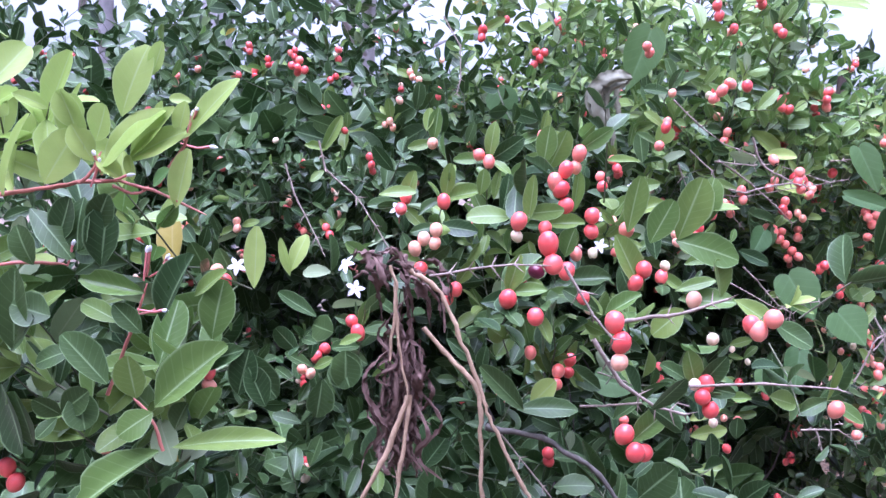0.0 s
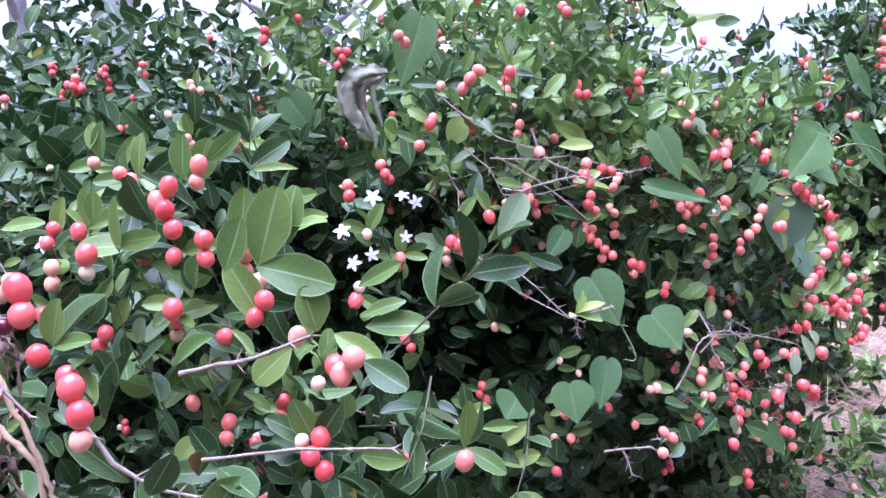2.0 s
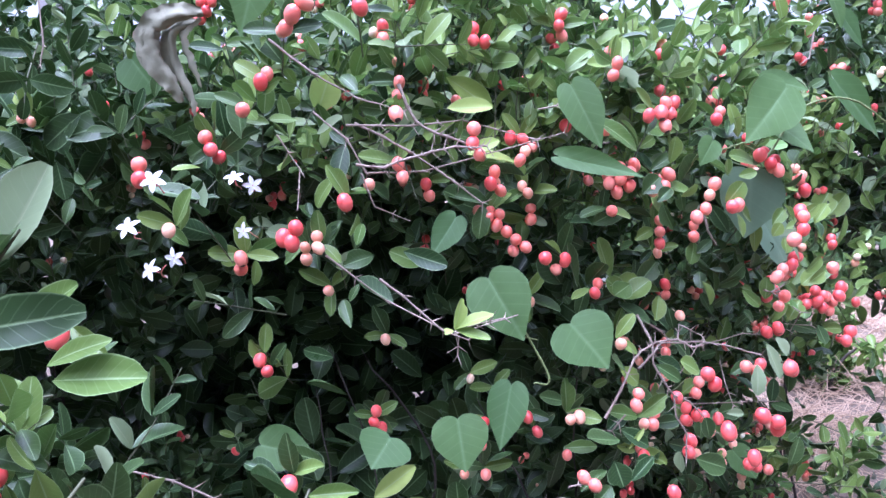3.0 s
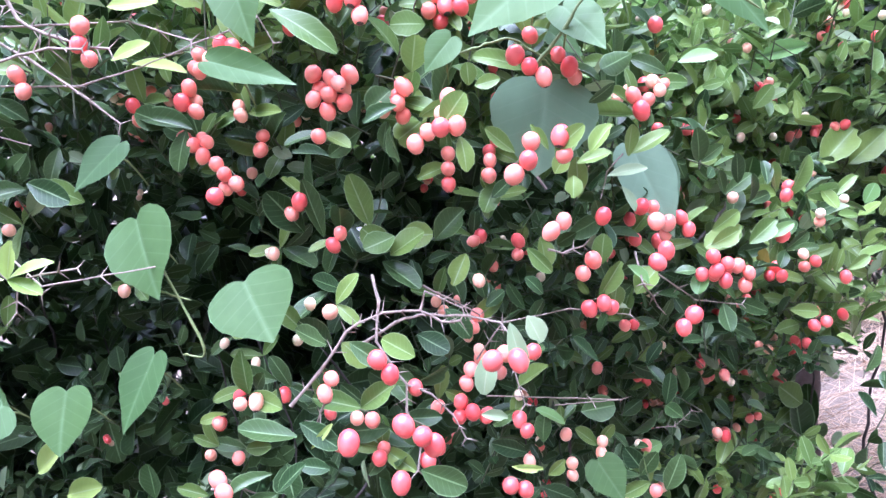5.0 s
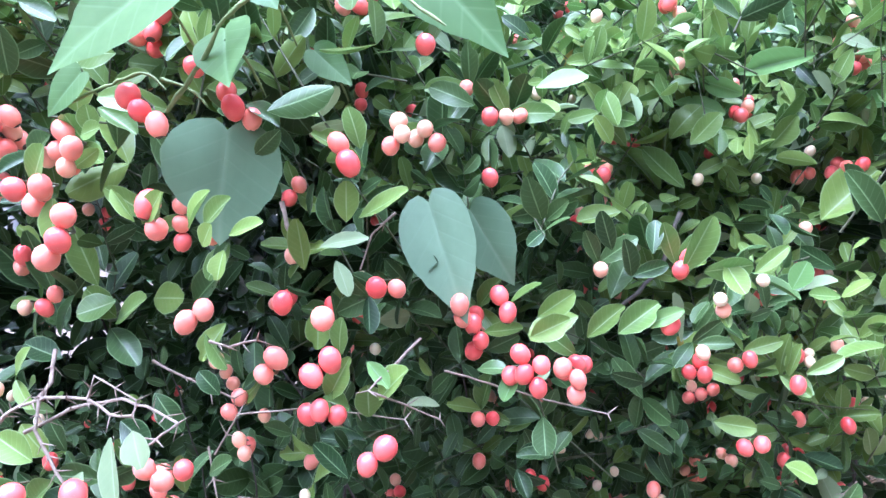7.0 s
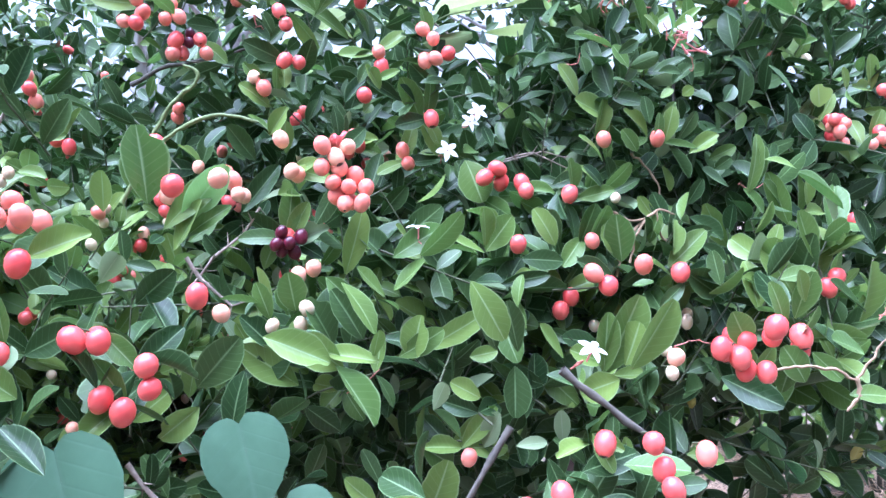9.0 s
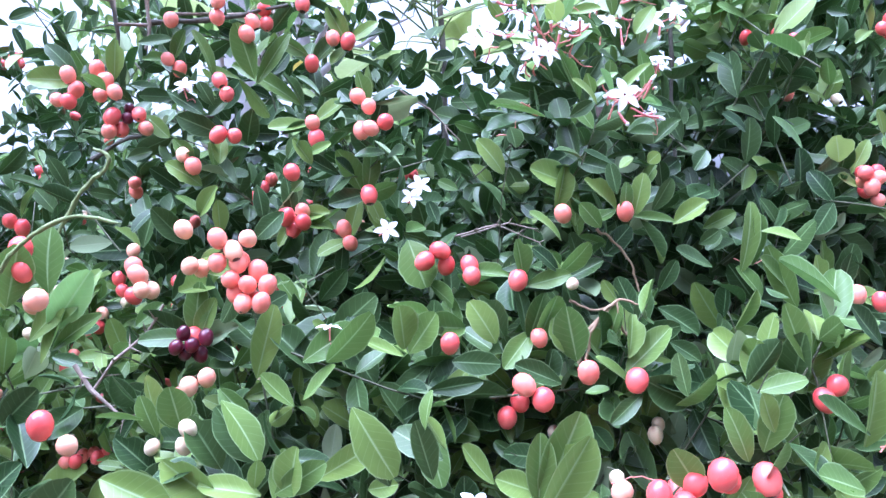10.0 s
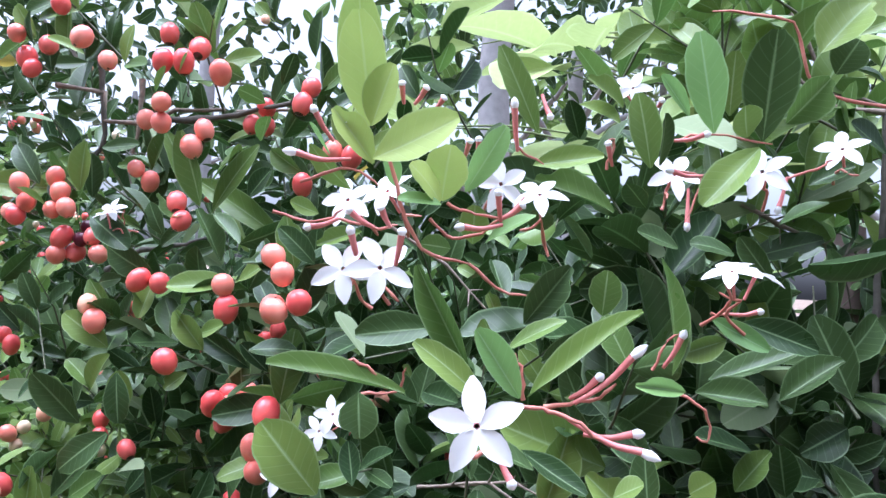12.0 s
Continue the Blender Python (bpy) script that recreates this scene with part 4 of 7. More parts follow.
leaf(0.755, 1.316, 1.097, 0.790, 1.323, 1.119, 0.0274, "m")
leaf(0.787, 1.374, 1.101, 0.818, 1.382, 1.132, 0.0254, "g")
leaf(0.810, 1.199, 1.032, 0.785, 1.190, 1.051, 0.0203, "m")
leaf(0.764, 1.245, 0.944, 0.722, 1.228, 0.946, 0.0205, "g")
leaf(0.812, 1.174, 0.962, 0.807, 1.172, 0.988, 0.0162, "g")
leaf(0.774, 1.158, 0.931, 0.772, 1.156, 0.956, 0.0143, "p")
leaf(0.742, 1.153, 0.948, 0.720, 1.142, 0.956, 0.0133, "g")
leaf(0.708, 1.122, 0.942, 0.733, 1.127, 0.966, 0.0129, "g")
leaf(0.521, 1.208, 0.875, 0.520, 1.209, 0.913, 0.0239, "g")
leaf(0.496, 1.208, 1.177, 0.462, 1.197, 1.197, 0.0202, "m")
leaf(0.947, 1.278, 1.183, 0.976, 1.281, 1.191, 0.0128, "m")
leaf(0.929, 1.222, 1.200, 0.917, 1.217, 1.221, 0.0072, "m")
leaf(0.961, 1.235, 1.194, 0.978, 1.237, 1.217, 0.0146, "m")
leaf(0.944, 1.275, 1.173, 0.944, 1.265, 1.155, 0.0138, "m")
leaf(0.970, 1.340, 1.164, 1.007, 1.346, 1.173, 0.0118, "p")
leaf(1.066, 1.459, 1.045, 1.059, 1.445, 1.019, 0.0174, "l")
leaf(1.141, 1.553, 1.059, 1.176, 1.559, 1.075, 0.0135, "l")
leaf(1.131, 1.761, 1.157, 1.088, 1.751, 1.200, 0.0260, "m")
leaf(0.765, 1.259, 1.239, 0.787, 1.262, 1.258, 0.0233, "g")
leaf(0.787, 1.255, 1.227, 0.795, 1.245, 1.196, 0.0160, "g")
leaf(0.553, 1.273, 1.242, 0.525, 1.262, 1.256, 0.0234, "g")
leaf(0.573, 1.270, 1.236, 0.565, 1.254, 1.199, 0.0199, "g")
leaf(0.862, 1.248, 1.256, 0.862, 1.246, 1.275, 0.0143, "m")
leaf(0.870, 1.234, 1.255, 0.891, 1.234, 1.259, 0.0121, "m")
leaf(0.976, 1.591, 0.747, 1.022, 1.601, 0.767, 0.0218, "l")
leaf(0.911, 1.284, 1.064, 0.899, 1.278, 1.082, 0.0125, "g")
leaf(0.858, 1.339, 1.148, 0.878, 1.341, 1.164, 0.0134, "g")
leaf(0.955, 1.364, 0.970, 0.928, 1.356, 0.997, 0.0152, "g")
leaf(0.986, 1.363, 1.072, 1.007, 1.359, 1.055, 0.0112, "l")
leaf(1.031, 1.476, 1.258, 0.997, 1.464, 1.278, 0.0183, "g")
leaf(1.206, 1.574, 1.115, 1.223, 1.567, 1.089, 0.0187, "m")
leaf(1.257, 1.583, 1.092, 1.268, 1.584, 1.115, 0.0173, "l")
leaf(1.250, 1.865, 1.290, 1.175, 1.836, 1.279, 0.0253, "l")
leaf(1.109, 1.811, 1.251, 1.165, 1.817, 1.238, 0.0218, "l")
leaf(1.048, 1.563, 1.271, 1.093, 1.570, 1.281, 0.0187, "l")
leaf(1.134, 1.822, 1.274, 1.181, 1.824, 1.254, 0.0201, "l")
leaf(1.275, 1.901, 1.231, 1.332, 1.911, 1.235, 0.0210, "l")
leaf(0.983, 1.342, 1.154, 0.998, 1.335, 1.132, 0.0118, "p")
leaf(0.912, 1.415, 0.876, 0.885, 1.406, 0.900, 0.0154, "l")
leaf(0.894, 1.387, 0.827, 0.913, 1.390, 0.844, 0.0139, "m")
leaf(0.838, 1.374, 1.035, 0.831, 1.372, 1.066, 0.0145, "g")
leaf(1.748, 1.870, 1.310, 1.726, 1.849, 1.323, 0.0124, "m")
leaf(1.673, 1.828, 1.275, 1.656, 1.811, 1.300, 0.0170, "m")
leaf(1.681, 1.830, 1.280, 1.708, 1.842, 1.304, 0.0187, "m")
leaf(1.643, 1.748, 1.215, 1.609, 1.722, 1.249, 0.0230, "m")
leaf(1.655, 1.755, 1.231, 1.638, 1.738, 1.255, 0.0188, "m")
leaf(1.712, 1.762, 1.237, 1.682, 1.736, 1.247, 0.0164, "m")
leaf(1.708, 1.760, 1.241, 1.715, 1.758, 1.263, 0.0109, "m")
leaf(1.812, 1.883, 1.222, 1.796, 1.867, 1.251, 0.0162, "m")
leaf(1.845, 1.892, 1.211, 1.871, 1.905, 1.274, 0.0302, "m")
leaf(1.845, 1.888, 1.220, 1.824, 1.868, 1.233, 0.0175, "m")
leaf(1.845, 1.887, 1.212, 1.850, 1.886, 1.262, 0.0192, "m")
leaf(1.754, 1.889, 1.281, 1.792, 1.907, 1.288, 0.0127, "g")
leaf(1.851, 1.952, 1.275, 1.869, 1.956, 1.277, 0.0091, "m")
leaf(1.992, 1.897, 1.217, 1.981, 1.885, 1.244, 0.0196, "m")
leaf(1.986, 1.897, 1.248, 2.000, 1.900, 1.273, 0.0153, "m")
leaf(1.990, 1.916, 1.273, 1.985, 1.907, 1.298, 0.0119, "m")
leaf(1.995, 1.918, 1.235, 2.015, 1.922, 1.215, 0.0142, "m")
leaf(2.042, 2.002, 1.257, 2.073, 2.016, 1.274, 0.0171, "m")
leaf(2.058, 2.014, 1.215, 2.076, 2.020, 1.253, 0.0246, "m")
leaf(1.698, 1.963, 1.352, 1.689, 1.953, 1.393, 0.0240, "g")
leaf(1.604, 1.926, 1.340, 1.629, 1.937, 1.369, 0.0172, "g")
leaf(1.581, 1.698, 1.348, 1.614, 1.714, 1.389, 0.0215, "l")
leaf(1.557, 1.682, 1.366, 1.572, 1.687, 1.409, 0.0231, "m")
leaf(1.261, 1.817, 1.114, 1.312, 1.845, 1.166, 0.0431, "m")
leaf(1.305, 1.845, 1.111, 1.358, 1.874, 1.154, 0.0369, "m")
leaf(1.551, 1.675, 1.286, 1.581, 1.689, 1.312, 0.0199, "g")
leaf(1.520, 1.940, 1.550, 1.552, 1.956, 1.597, 0.0137, "m")
leaf(1.929, 2.118, 1.354, 1.934, 2.116, 1.407, 0.0158, "m")
leaf(1.958, 2.270, 1.318, 1.960, 2.267, 1.366, 0.0123, "m")
leaf(1.612, 1.914, 1.472, 1.636, 1.923, 1.479, 0.0094, "m")
leaf(1.515, 1.871, 1.426, 1.502, 1.857, 1.446, 0.0128, "m")
leaf(1.513, 1.870, 1.423, 1.532, 1.876, 1.450, 0.0150, "m")
leaf(1.766, 1.805, 1.236, 1.787, 1.811, 1.241, 0.0118, "m")
leaf(1.808, 1.855, 1.214, 1.829, 1.861, 1.207, 0.0140, "g")
leaf(1.773, 1.807, 1.204, 1.757, 1.790, 1.219, 0.0158, "m")
leaf(2.019, 1.964, 1.193, 2.049, 1.977, 1.194, 0.0158, "m")
leaf(1.896, 1.951, 1.279, 1.880, 1.932, 1.260, 0.0113, "g")
leaf(1.900, 1.996, 1.308, 1.921, 2.002, 1.294, 0.0120, "g")
leaf(2.033, 2.031, 1.307, 2.016, 2.015, 1.335, 0.0146, "g")
leaf(1.882, 2.027, 1.342, 1.896, 2.030, 1.366, 0.0117, "g")
leaf(1.484, 1.829, 1.303, 1.472, 1.816, 1.328, 0.0126, "g")
leaf(1.649, 1.781, 1.297, 1.671, 1.787, 1.276, 0.0153, "m")
leaf(1.808, 2.008, 1.386, 1.797, 1.987, 1.413, 0.0149, "m")
leaf(1.793, 1.973, 1.351, 1.822, 1.995, 1.358, 0.0138, "m")
leaf(1.851, 2.035, 1.402, 1.859, 2.034, 1.429, 0.0124, "m")
leaf(1.858, 2.043, 1.402, 1.868, 2.044, 1.436, 0.0152, "m")
leaf(1.869, 2.054, 1.405, 1.884, 2.062, 1.431, 0.0131, "g")
leaf(1.838, 2.021, 1.394, 1.831, 2.004, 1.414, 0.0138, "m")
leaf(1.855, 2.039, 1.402, 1.885, 2.063, 1.395, 0.0103, "m")
leaf(1.870, 2.099, 1.392, 1.895, 2.118, 1.412, 0.0162, "m")
leaf(1.879, 2.152, 1.386, 1.903, 2.170, 1.399, 0.0140, "m")
leaf(1.926, 2.098, 1.350, 1.940, 2.105, 1.407, 0.0181, "m")
leaf(1.913, 2.063, 1.358, 1.893, 2.033, 1.373, 0.0143, "g")
leaf(1.953, 2.128, 1.336, 1.940, 2.105, 1.362, 0.0168, "m")
leaf(1.975, 2.151, 1.336, 1.976, 2.144, 1.360, 0.0134, "m")
leaf(1.939, 2.113, 1.383, 1.968, 2.135, 1.378, 0.0134, "m")
leaf(1.855, 2.330, 1.635, 1.841, 2.306, 1.672, 0.0218, "m")
leaf(1.900, 2.345, 1.477, 1.934, 2.372, 1.496, 0.0191, "l")
leaf(1.923, 2.029, 1.449, 1.918, 2.015, 1.435, 0.0120, "g")
leaf(1.921, 2.149, 1.470, 1.911, 2.130, 1.488, 0.0131, "g")
leaf(1.908, 2.309, 1.437, 1.892, 2.283, 1.456, 0.0164, "g")
leaf(1.915, 2.139, 1.524, 1.903, 2.117, 1.538, 0.0130, "g")
leaf(1.897, 2.084, 1.375, 1.912, 2.091, 1.386, 0.0117, "g")
leaf(1.478, 1.849, 1.433, 1.466, 1.828, 1.416, 0.0155, "g")
leaf(1.516, 1.889, 1.406, 1.520, 1.886, 1.438, 0.0155, "m")
leaf(1.360, 2.011, 1.268, 1.374, 2.018, 1.306, 0.0207, "m")
leaf(1.484, 1.915, 1.532, 1.480, 1.903, 1.555, 0.0127, "g")
leaf(1.624, 1.942, 1.453, 1.604, 1.912, 1.475, 0.0119, "g")

leaf(1.886, 1.941, 1.481, 1.908, 1.963, 1.508, 0.0086, "m")
leaf(1.892, 1.933, 1.482, 1.891, 1.918, 1.501, 0.0086, "l")
leaf(1.883, 1.927, 1.480, 1.879, 1.908, 1.497, 0.0084, "m")
leaf(1.868, 1.932, 1.486, 1.865, 1.913, 1.517, 0.0083, "m")
leaf(1.874, 1.941, 1.489, 1.875, 1.931, 1.502, 0.0083, "m")
leaf(1.874, 1.941, 1.493, 1.888, 1.950, 1.505, 0.0060, "m")
leaf(1.857, 1.961, 1.500, 1.870, 1.969, 1.520, 0.0105, "g")
leaf(1.864, 1.990, 1.504, 1.869, 1.987, 1.519, 0.0104, "m")
leaf(1.887, 2.001, 1.486, 1.893, 1.995, 1.525, 0.0161, "m")
leaf(1.845, 1.923, 1.476, 1.827, 1.882, 1.484, 0.0096, "m")
leaf(1.819, 1.919, 1.472, 1.824, 1.918, 1.457, 0.0124, "g")
leaf(1.820, 1.905, 1.438, 1.816, 1.886, 1.462, 0.0169, "m")
leaf(1.900, 1.992, 1.483, 1.896, 1.975, 1.485, 0.0053, "l")
leaf(1.849, 1.969, 1.455, 1.865, 1.985, 1.441, 0.0090, "g")
leaf(1.816, 1.952, 1.495, 1.805, 1.923, 1.491, 0.0129, "g")
leaf(1.866, 1.998, 1.440, 1.876, 2.002, 1.447, 0.0100, "m")
leaf(1.880, 2.021, 1.443, 1.889, 2.023, 1.450, 0.0100, "m")
leaf(1.829, 1.993, 1.483, 1.844, 2.005, 1.494, 0.0100, "g")
leaf(1.838, 2.006, 1.489, 1.849, 2.012, 1.503, 0.0111, "g")
leaf(1.858, 2.056, 1.504, 1.874, 2.071, 1.492, 0.0083, "l")
leaf(1.852, 2.085, 1.502, 1.873, 2.108, 1.492, 0.0132, "g")
leaf(1.848, 2.120, 1.466, 1.867, 2.137, 1.488, 0.0141, "g")
leaf(1.848, 2.061, 1.472, 1.868, 2.082, 1.471, 0.0128, "g")
leaf(1.838, 2.082, 1.475, 1.863, 2.111, 1.488, 0.0126, "g")
leaf(1.854, 2.167, 1.452, 1.846, 2.143, 1.440, 0.0166, "g")
leaf(1.848, 2.101, 1.444, 1.839, 2.074, 1.451, 0.0126, "g")
leaf(1.858, 2.138, 1.431, 1.848, 2.110, 1.436, 0.0146, "g")
leaf(1.864, 2.182, 1.464, 1.854, 2.155, 1.468, 0.0138, "g")
leaf(1.844, 2.096, 1.426, 1.856, 2.102, 1.446, 0.0111, "m")
leaf(1.856, 2.115, 1.425, 1.858, 2.106, 1.449, 0.0137, "g")
leaf(1.865, 2.044, 1.577, 1.866, 2.032, 1.615, 0.0142, "l")
leaf(1.869, 2.069, 1.577, 1.876, 2.066, 1.620, 0.0193, "g")
leaf(1.868, 2.086, 1.587, 1.882, 2.095, 1.605, 0.0147, "m")
leaf(1.859, 2.016, 1.560, 1.861, 2.007, 1.587, 0.0112, "m")
leaf(1.857, 2.023, 1.562, 1.863, 2.019, 1.581, 0.0066, "g")
leaf(1.872, 2.055, 1.576, 1.875, 2.048, 1.587, 0.0129, "m")
leaf(1.878, 2.055, 1.571, 1.870, 2.033, 1.547, 0.0135, "m")
leaf(1.864, 2.115, 1.624, 1.879, 2.126, 1.647, 0.0228, "m")
leaf(1.862, 2.131, 1.618, 1.871, 2.134, 1.633, 0.0156, "g")
leaf(1.846, 2.013, 1.585, 1.844, 1.997, 1.595, 0.0084, "m")
leaf(1.837, 1.998, 1.585, 1.850, 2.008, 1.578, 0.0076, "m")
leaf(1.860, 2.035, 1.583, 1.858, 2.021, 1.597, 0.0067, "l")
leaf(1.866, 2.137, 1.621, 1.877, 2.145, 1.615, 0.0125, "g")
leaf(1.874, 2.153, 1.583, 1.869, 2.133, 1.595, 0.0125, "g")
leaf(1.843, 1.972, 1.557, 1.861, 1.990, 1.561, 0.0091, "m")
leaf(1.855, 2.002, 1.542, 1.845, 1.973, 1.553, 0.0126, "m")
leaf(1.851, 2.023, 1.546, 1.851, 2.012, 1.555, 0.0089, "g")
leaf(1.855, 2.124, 1.566, 1.870, 2.135, 1.576, 0.0115, "g")
leaf(1.842, 2.123, 1.548, 1.857, 2.135, 1.562, 0.0118, "g")
leaf(1.844, 2.051, 1.532, 1.839, 2.032, 1.538, 0.0105, "g")
leaf(1.850, 2.080, 1.531, 1.845, 2.060, 1.537, 0.0108, "g")
leaf(1.834, 1.910, 1.563, 1.838, 1.902, 1.599, 0.0147, "y")
leaf(1.839, 1.908, 1.562, 1.848, 1.910, 1.581, 0.0125, "y")
leaf(1.844, 1.907, 1.549, 1.843, 1.893, 1.565, 0.0088, "y")
leaf(1.848, 1.905, 1.550, 1.868, 1.924, 1.562, 0.0142, "y")
leaf(1.855, 1.926, 1.538, 1.856, 1.916, 1.550, 0.0146, "y")
leaf(1.851, 1.929, 1.539, 1.857, 1.927, 1.556, 0.0134, "y")
leaf(1.851, 1.938, 1.543, 1.863, 1.945, 1.564, 0.0086, "l")
leaf(1.826, 1.908, 1.542, 1.824, 1.892, 1.554, 0.0077, "m")
leaf(1.813, 1.905, 1.555, 1.815, 1.895, 1.564, 0.0052, "l")
leaf(1.811, 1.903, 1.534, 1.811, 1.892, 1.537, 0.0060, "m")
leaf(1.859, 1.924, 1.537, 1.858, 1.910, 1.539, 0.0067, "l")
leaf(1.858, 1.942, 1.526, 1.871, 1.950, 1.537, 0.0059, "l")
leaf(1.848, 1.944, 1.526, 1.853, 1.941, 1.538, 0.0092, "m")
leaf(1.844, 1.938, 1.524, 1.844, 1.927, 1.525, 0.0073, "m")
leaf(1.837, 1.983, 1.534, 1.841, 1.978, 1.542, 0.0094, "g")
leaf(1.836, 1.979, 1.571, 1.834, 1.962, 1.602, 0.0094, "m")
leaf(1.834, 1.921, 1.544, 1.838, 1.916, 1.554, 0.0065, "l")
leaf(1.801, 1.907, 1.516, 1.800, 1.894, 1.529, 0.0083, "g")
leaf(1.828, 1.912, 1.528, 1.826, 1.897, 1.523, 0.0057, "m")
leaf(1.819, 1.936, 1.516, 1.817, 1.920, 1.523, 0.0074, "g")
leaf(1.527, 1.951, 1.568, 1.537, 1.952, 1.599, 0.0097, "m")
leaf(1.493, 1.929, 1.548, 1.493, 1.917, 1.547, 0.0125, "m")
leaf(1.603, 1.900, 1.468, 1.614, 1.905, 1.489, 0.0113, "g")
leaf(1.611, 1.909, 1.449, 1.610, 1.897, 1.440, 0.0099, "m")
leaf(1.653, 1.931, 1.467, 1.672, 1.950, 1.472, 0.0112, "g")
leaf(1.485, 1.854, 1.347, 1.512, 1.883, 1.394, 0.0193, "g")
leaf(1.381, 1.876, 1.315, 1.402, 1.897, 1.337, 0.0185, "m")

# bare twigs
twig(3.2, (0.391, 1.174, 1.354), (0.425, 1.166, 1.324), (0.443, 1.165, 1.287), (0.504, 1.218, 1.283), (0.567, 1.226, 1.296), (0.626, 1.215, 1.309), (0.664, 1.214, 1.317))
twig(3.0, (0.401, 1.114, 1.209), (0.454, 1.137, 1.156), (0.524, 1.111, 1.120), (0.598, 1.161, 1.124))
twig(3.6, (0.354, 1.157, 1.429), (0.397, 1.157, 1.392), (0.438, 1.165, 1.366), (0.487, 1.162, 1.349))
twig(3.4, (0.426, 1.159, 1.338), (0.495, 1.180, 1.334), (0.551, 1.236, 1.338), (0.632, 1.206, 1.311))
twig(2.6, (0.638, 1.229, 1.345), (0.675, 1.221, 1.350), (0.703, 1.216, 1.303))
twig(2.6, (0.360, 1.126, 1.332), (0.379, 1.133, 1.296), (0.378, 1.105, 1.257))
twig(2.4, (0.441, 1.126, 1.289), (0.452, 1.128, 1.254), (0.486, 1.167, 1.233))
twig(2.6, (0.832, 1.338, 0.980), (0.860, 1.344, 1.018), (0.928, 1.357, 1.029), (0.987, 1.404, 1.009))
twig(2.4, (0.837, 1.352, 0.934), (0.974, 1.457, 0.890), (0.923, 1.238, 0.975))
twig(4.0, (0.173, 0.813, 1.062), (0.236, 0.813, 1.068), (0.279, 0.813, 1.071), (0.326, 0.812, 1.061))
twig(3.0, (0.231, 0.992, 1.048), (0.268, 0.991, 1.037), (0.304, 0.988, 1.019), (0.345, 0.985, 0.999))
twig(3.0, (-0.126, 0.825, 1.346), (-0.118, 0.821, 1.316), (-0.083, 0.817, 1.287), (-0.061, 0.813, 1.257), (-0.045, 0.809, 1.233))
twig(4.0, (-0.205, 1.023, 1.314), (-0.192, 1.018, 1.276), (-0.159, 1.009, 1.217), (-0.146, 1.006, 1.191))
twig(4.0, (-0.000, 1.361, 1.572), (0.031, 1.354, 1.523), (0.034, 1.346, 1.464), (0.028, 1.343, 1.439))
twig(2.6, (0.003, 0.559, 1.249), (0.032, 0.560, 1.255), (0.066, 0.560, 1.260), (0.087, 0.560, 1.260))
twig(3.0, (0.095, 0.511, 1.268), (0.116, 0.506, 1.235), (0.130, 0.504, 1.220))
twig(4.5, (0.127, 0.553, 1.207), (0.149, 0.548, 1.175), (0.175, 0.546, 1.159), (0.197, 0.545, 1.154))
twig(11.0, (0.063, 0.735, 1.065), (0.121, 0.734, 1.056), (0.156, 0.731, 1.037), (0.180, 0.729, 1.021), (0.204, 0.724, 0.990))
twig(5.0, (0.165, 0.623, 1.205), (0.203, 0.624, 1.211), (0.226, 0.625, 1.217), (0.254, 0.626, 1.227))
twig(3.2, (0.200, 0.548, 1.175), (0.255, 0.549, 1.179), (0.310, 0.548, 1.177))
twig(3.0, (0.075, 0.735, 1.062), (0.123, 0.727, 1.007), (0.153, 0.722, 0.969))
twig(5.0, (0.483, 1.165, 1.377), (0.490, 1.163, 1.356), (0.499, 1.162, 1.338), (0.517, 1.165, 1.326), (0.530, 1.167, 1.321), (0.553, 1.170, 1.311), (0.573, 1.175, 1.308))
twig(4.0, (0.437, 1.121, 1.298), (0.465, 1.126, 1.293), (0.491, 1.134, 1.301), (0.513, 1.140, 1.306), (0.539, 1.146, 1.310), (0.565, 1.152, 1.307))
twig(4.0, (0.434, 1.168, 1.340), (0.462, 1.172, 1.325), (0.490, 1.176, 1.307), (0.522, 1.179, 1.283), (0.541, 1.181, 1.268), (0.566, 1.184, 1.246))
twig(3.4, (0.455, 1.086, 1.187), (0.476, 1.088, 1.169), (0.493, 1.089, 1.151), (0.514, 1.090, 1.130), (0.539, 1.094, 1.118))
twig(2.6, (0.525, 1.082, 1.130), (0.546, 1.088, 1.135), (0.576, 1.095, 1.138))
twig(2.4, (0.529, 1.082, 1.125), (0.527, 1.079, 1.107))
twig(4.0, (0.747, 1.229, 1.031), (0.776, 1.252, 1.046), (0.792, 1.286, 1.044), (0.841, 1.278, 1.045), (0.871, 1.276, 1.039), (0.893, 1.220, 1.041))
twig(3.4, (0.994, 1.426, 1.072), (1.001, 1.342, 1.058), (1.019, 1.407, 1.013))
twig(3.0, (1.017, 1.423, 1.048), (1.063, 1.524, 0.991), (1.115, 1.532, 0.983))
twig(3.5, (0.784, 1.325, 1.063), (0.807, 1.338, 1.046), (0.832, 1.366, 1.020))
twig(9.0, (1.135, 1.727, 1.135), (1.120, 1.706, 1.083), (1.099, 1.688, 1.055), (1.071, 1.666, 1.031))
twig(6.0, (0.888, 1.393, 1.191), (0.893, 1.391, 1.170), (0.906, 1.393, 1.148))
twig(3.0, (0.984, 1.420, 1.178), (0.968, 1.407, 1.162), (0.961, 1.397, 1.135))
twig(3.0, (0.919, 1.274, 1.108), (0.931, 1.280, 1.103), (0.949, 1.290, 1.107))
twig(9.0, (1.261, 1.908, 1.500), (1.299, 1.933, 1.522), (1.336, 1.956, 1.528), (1.386, 1.987, 1.540))
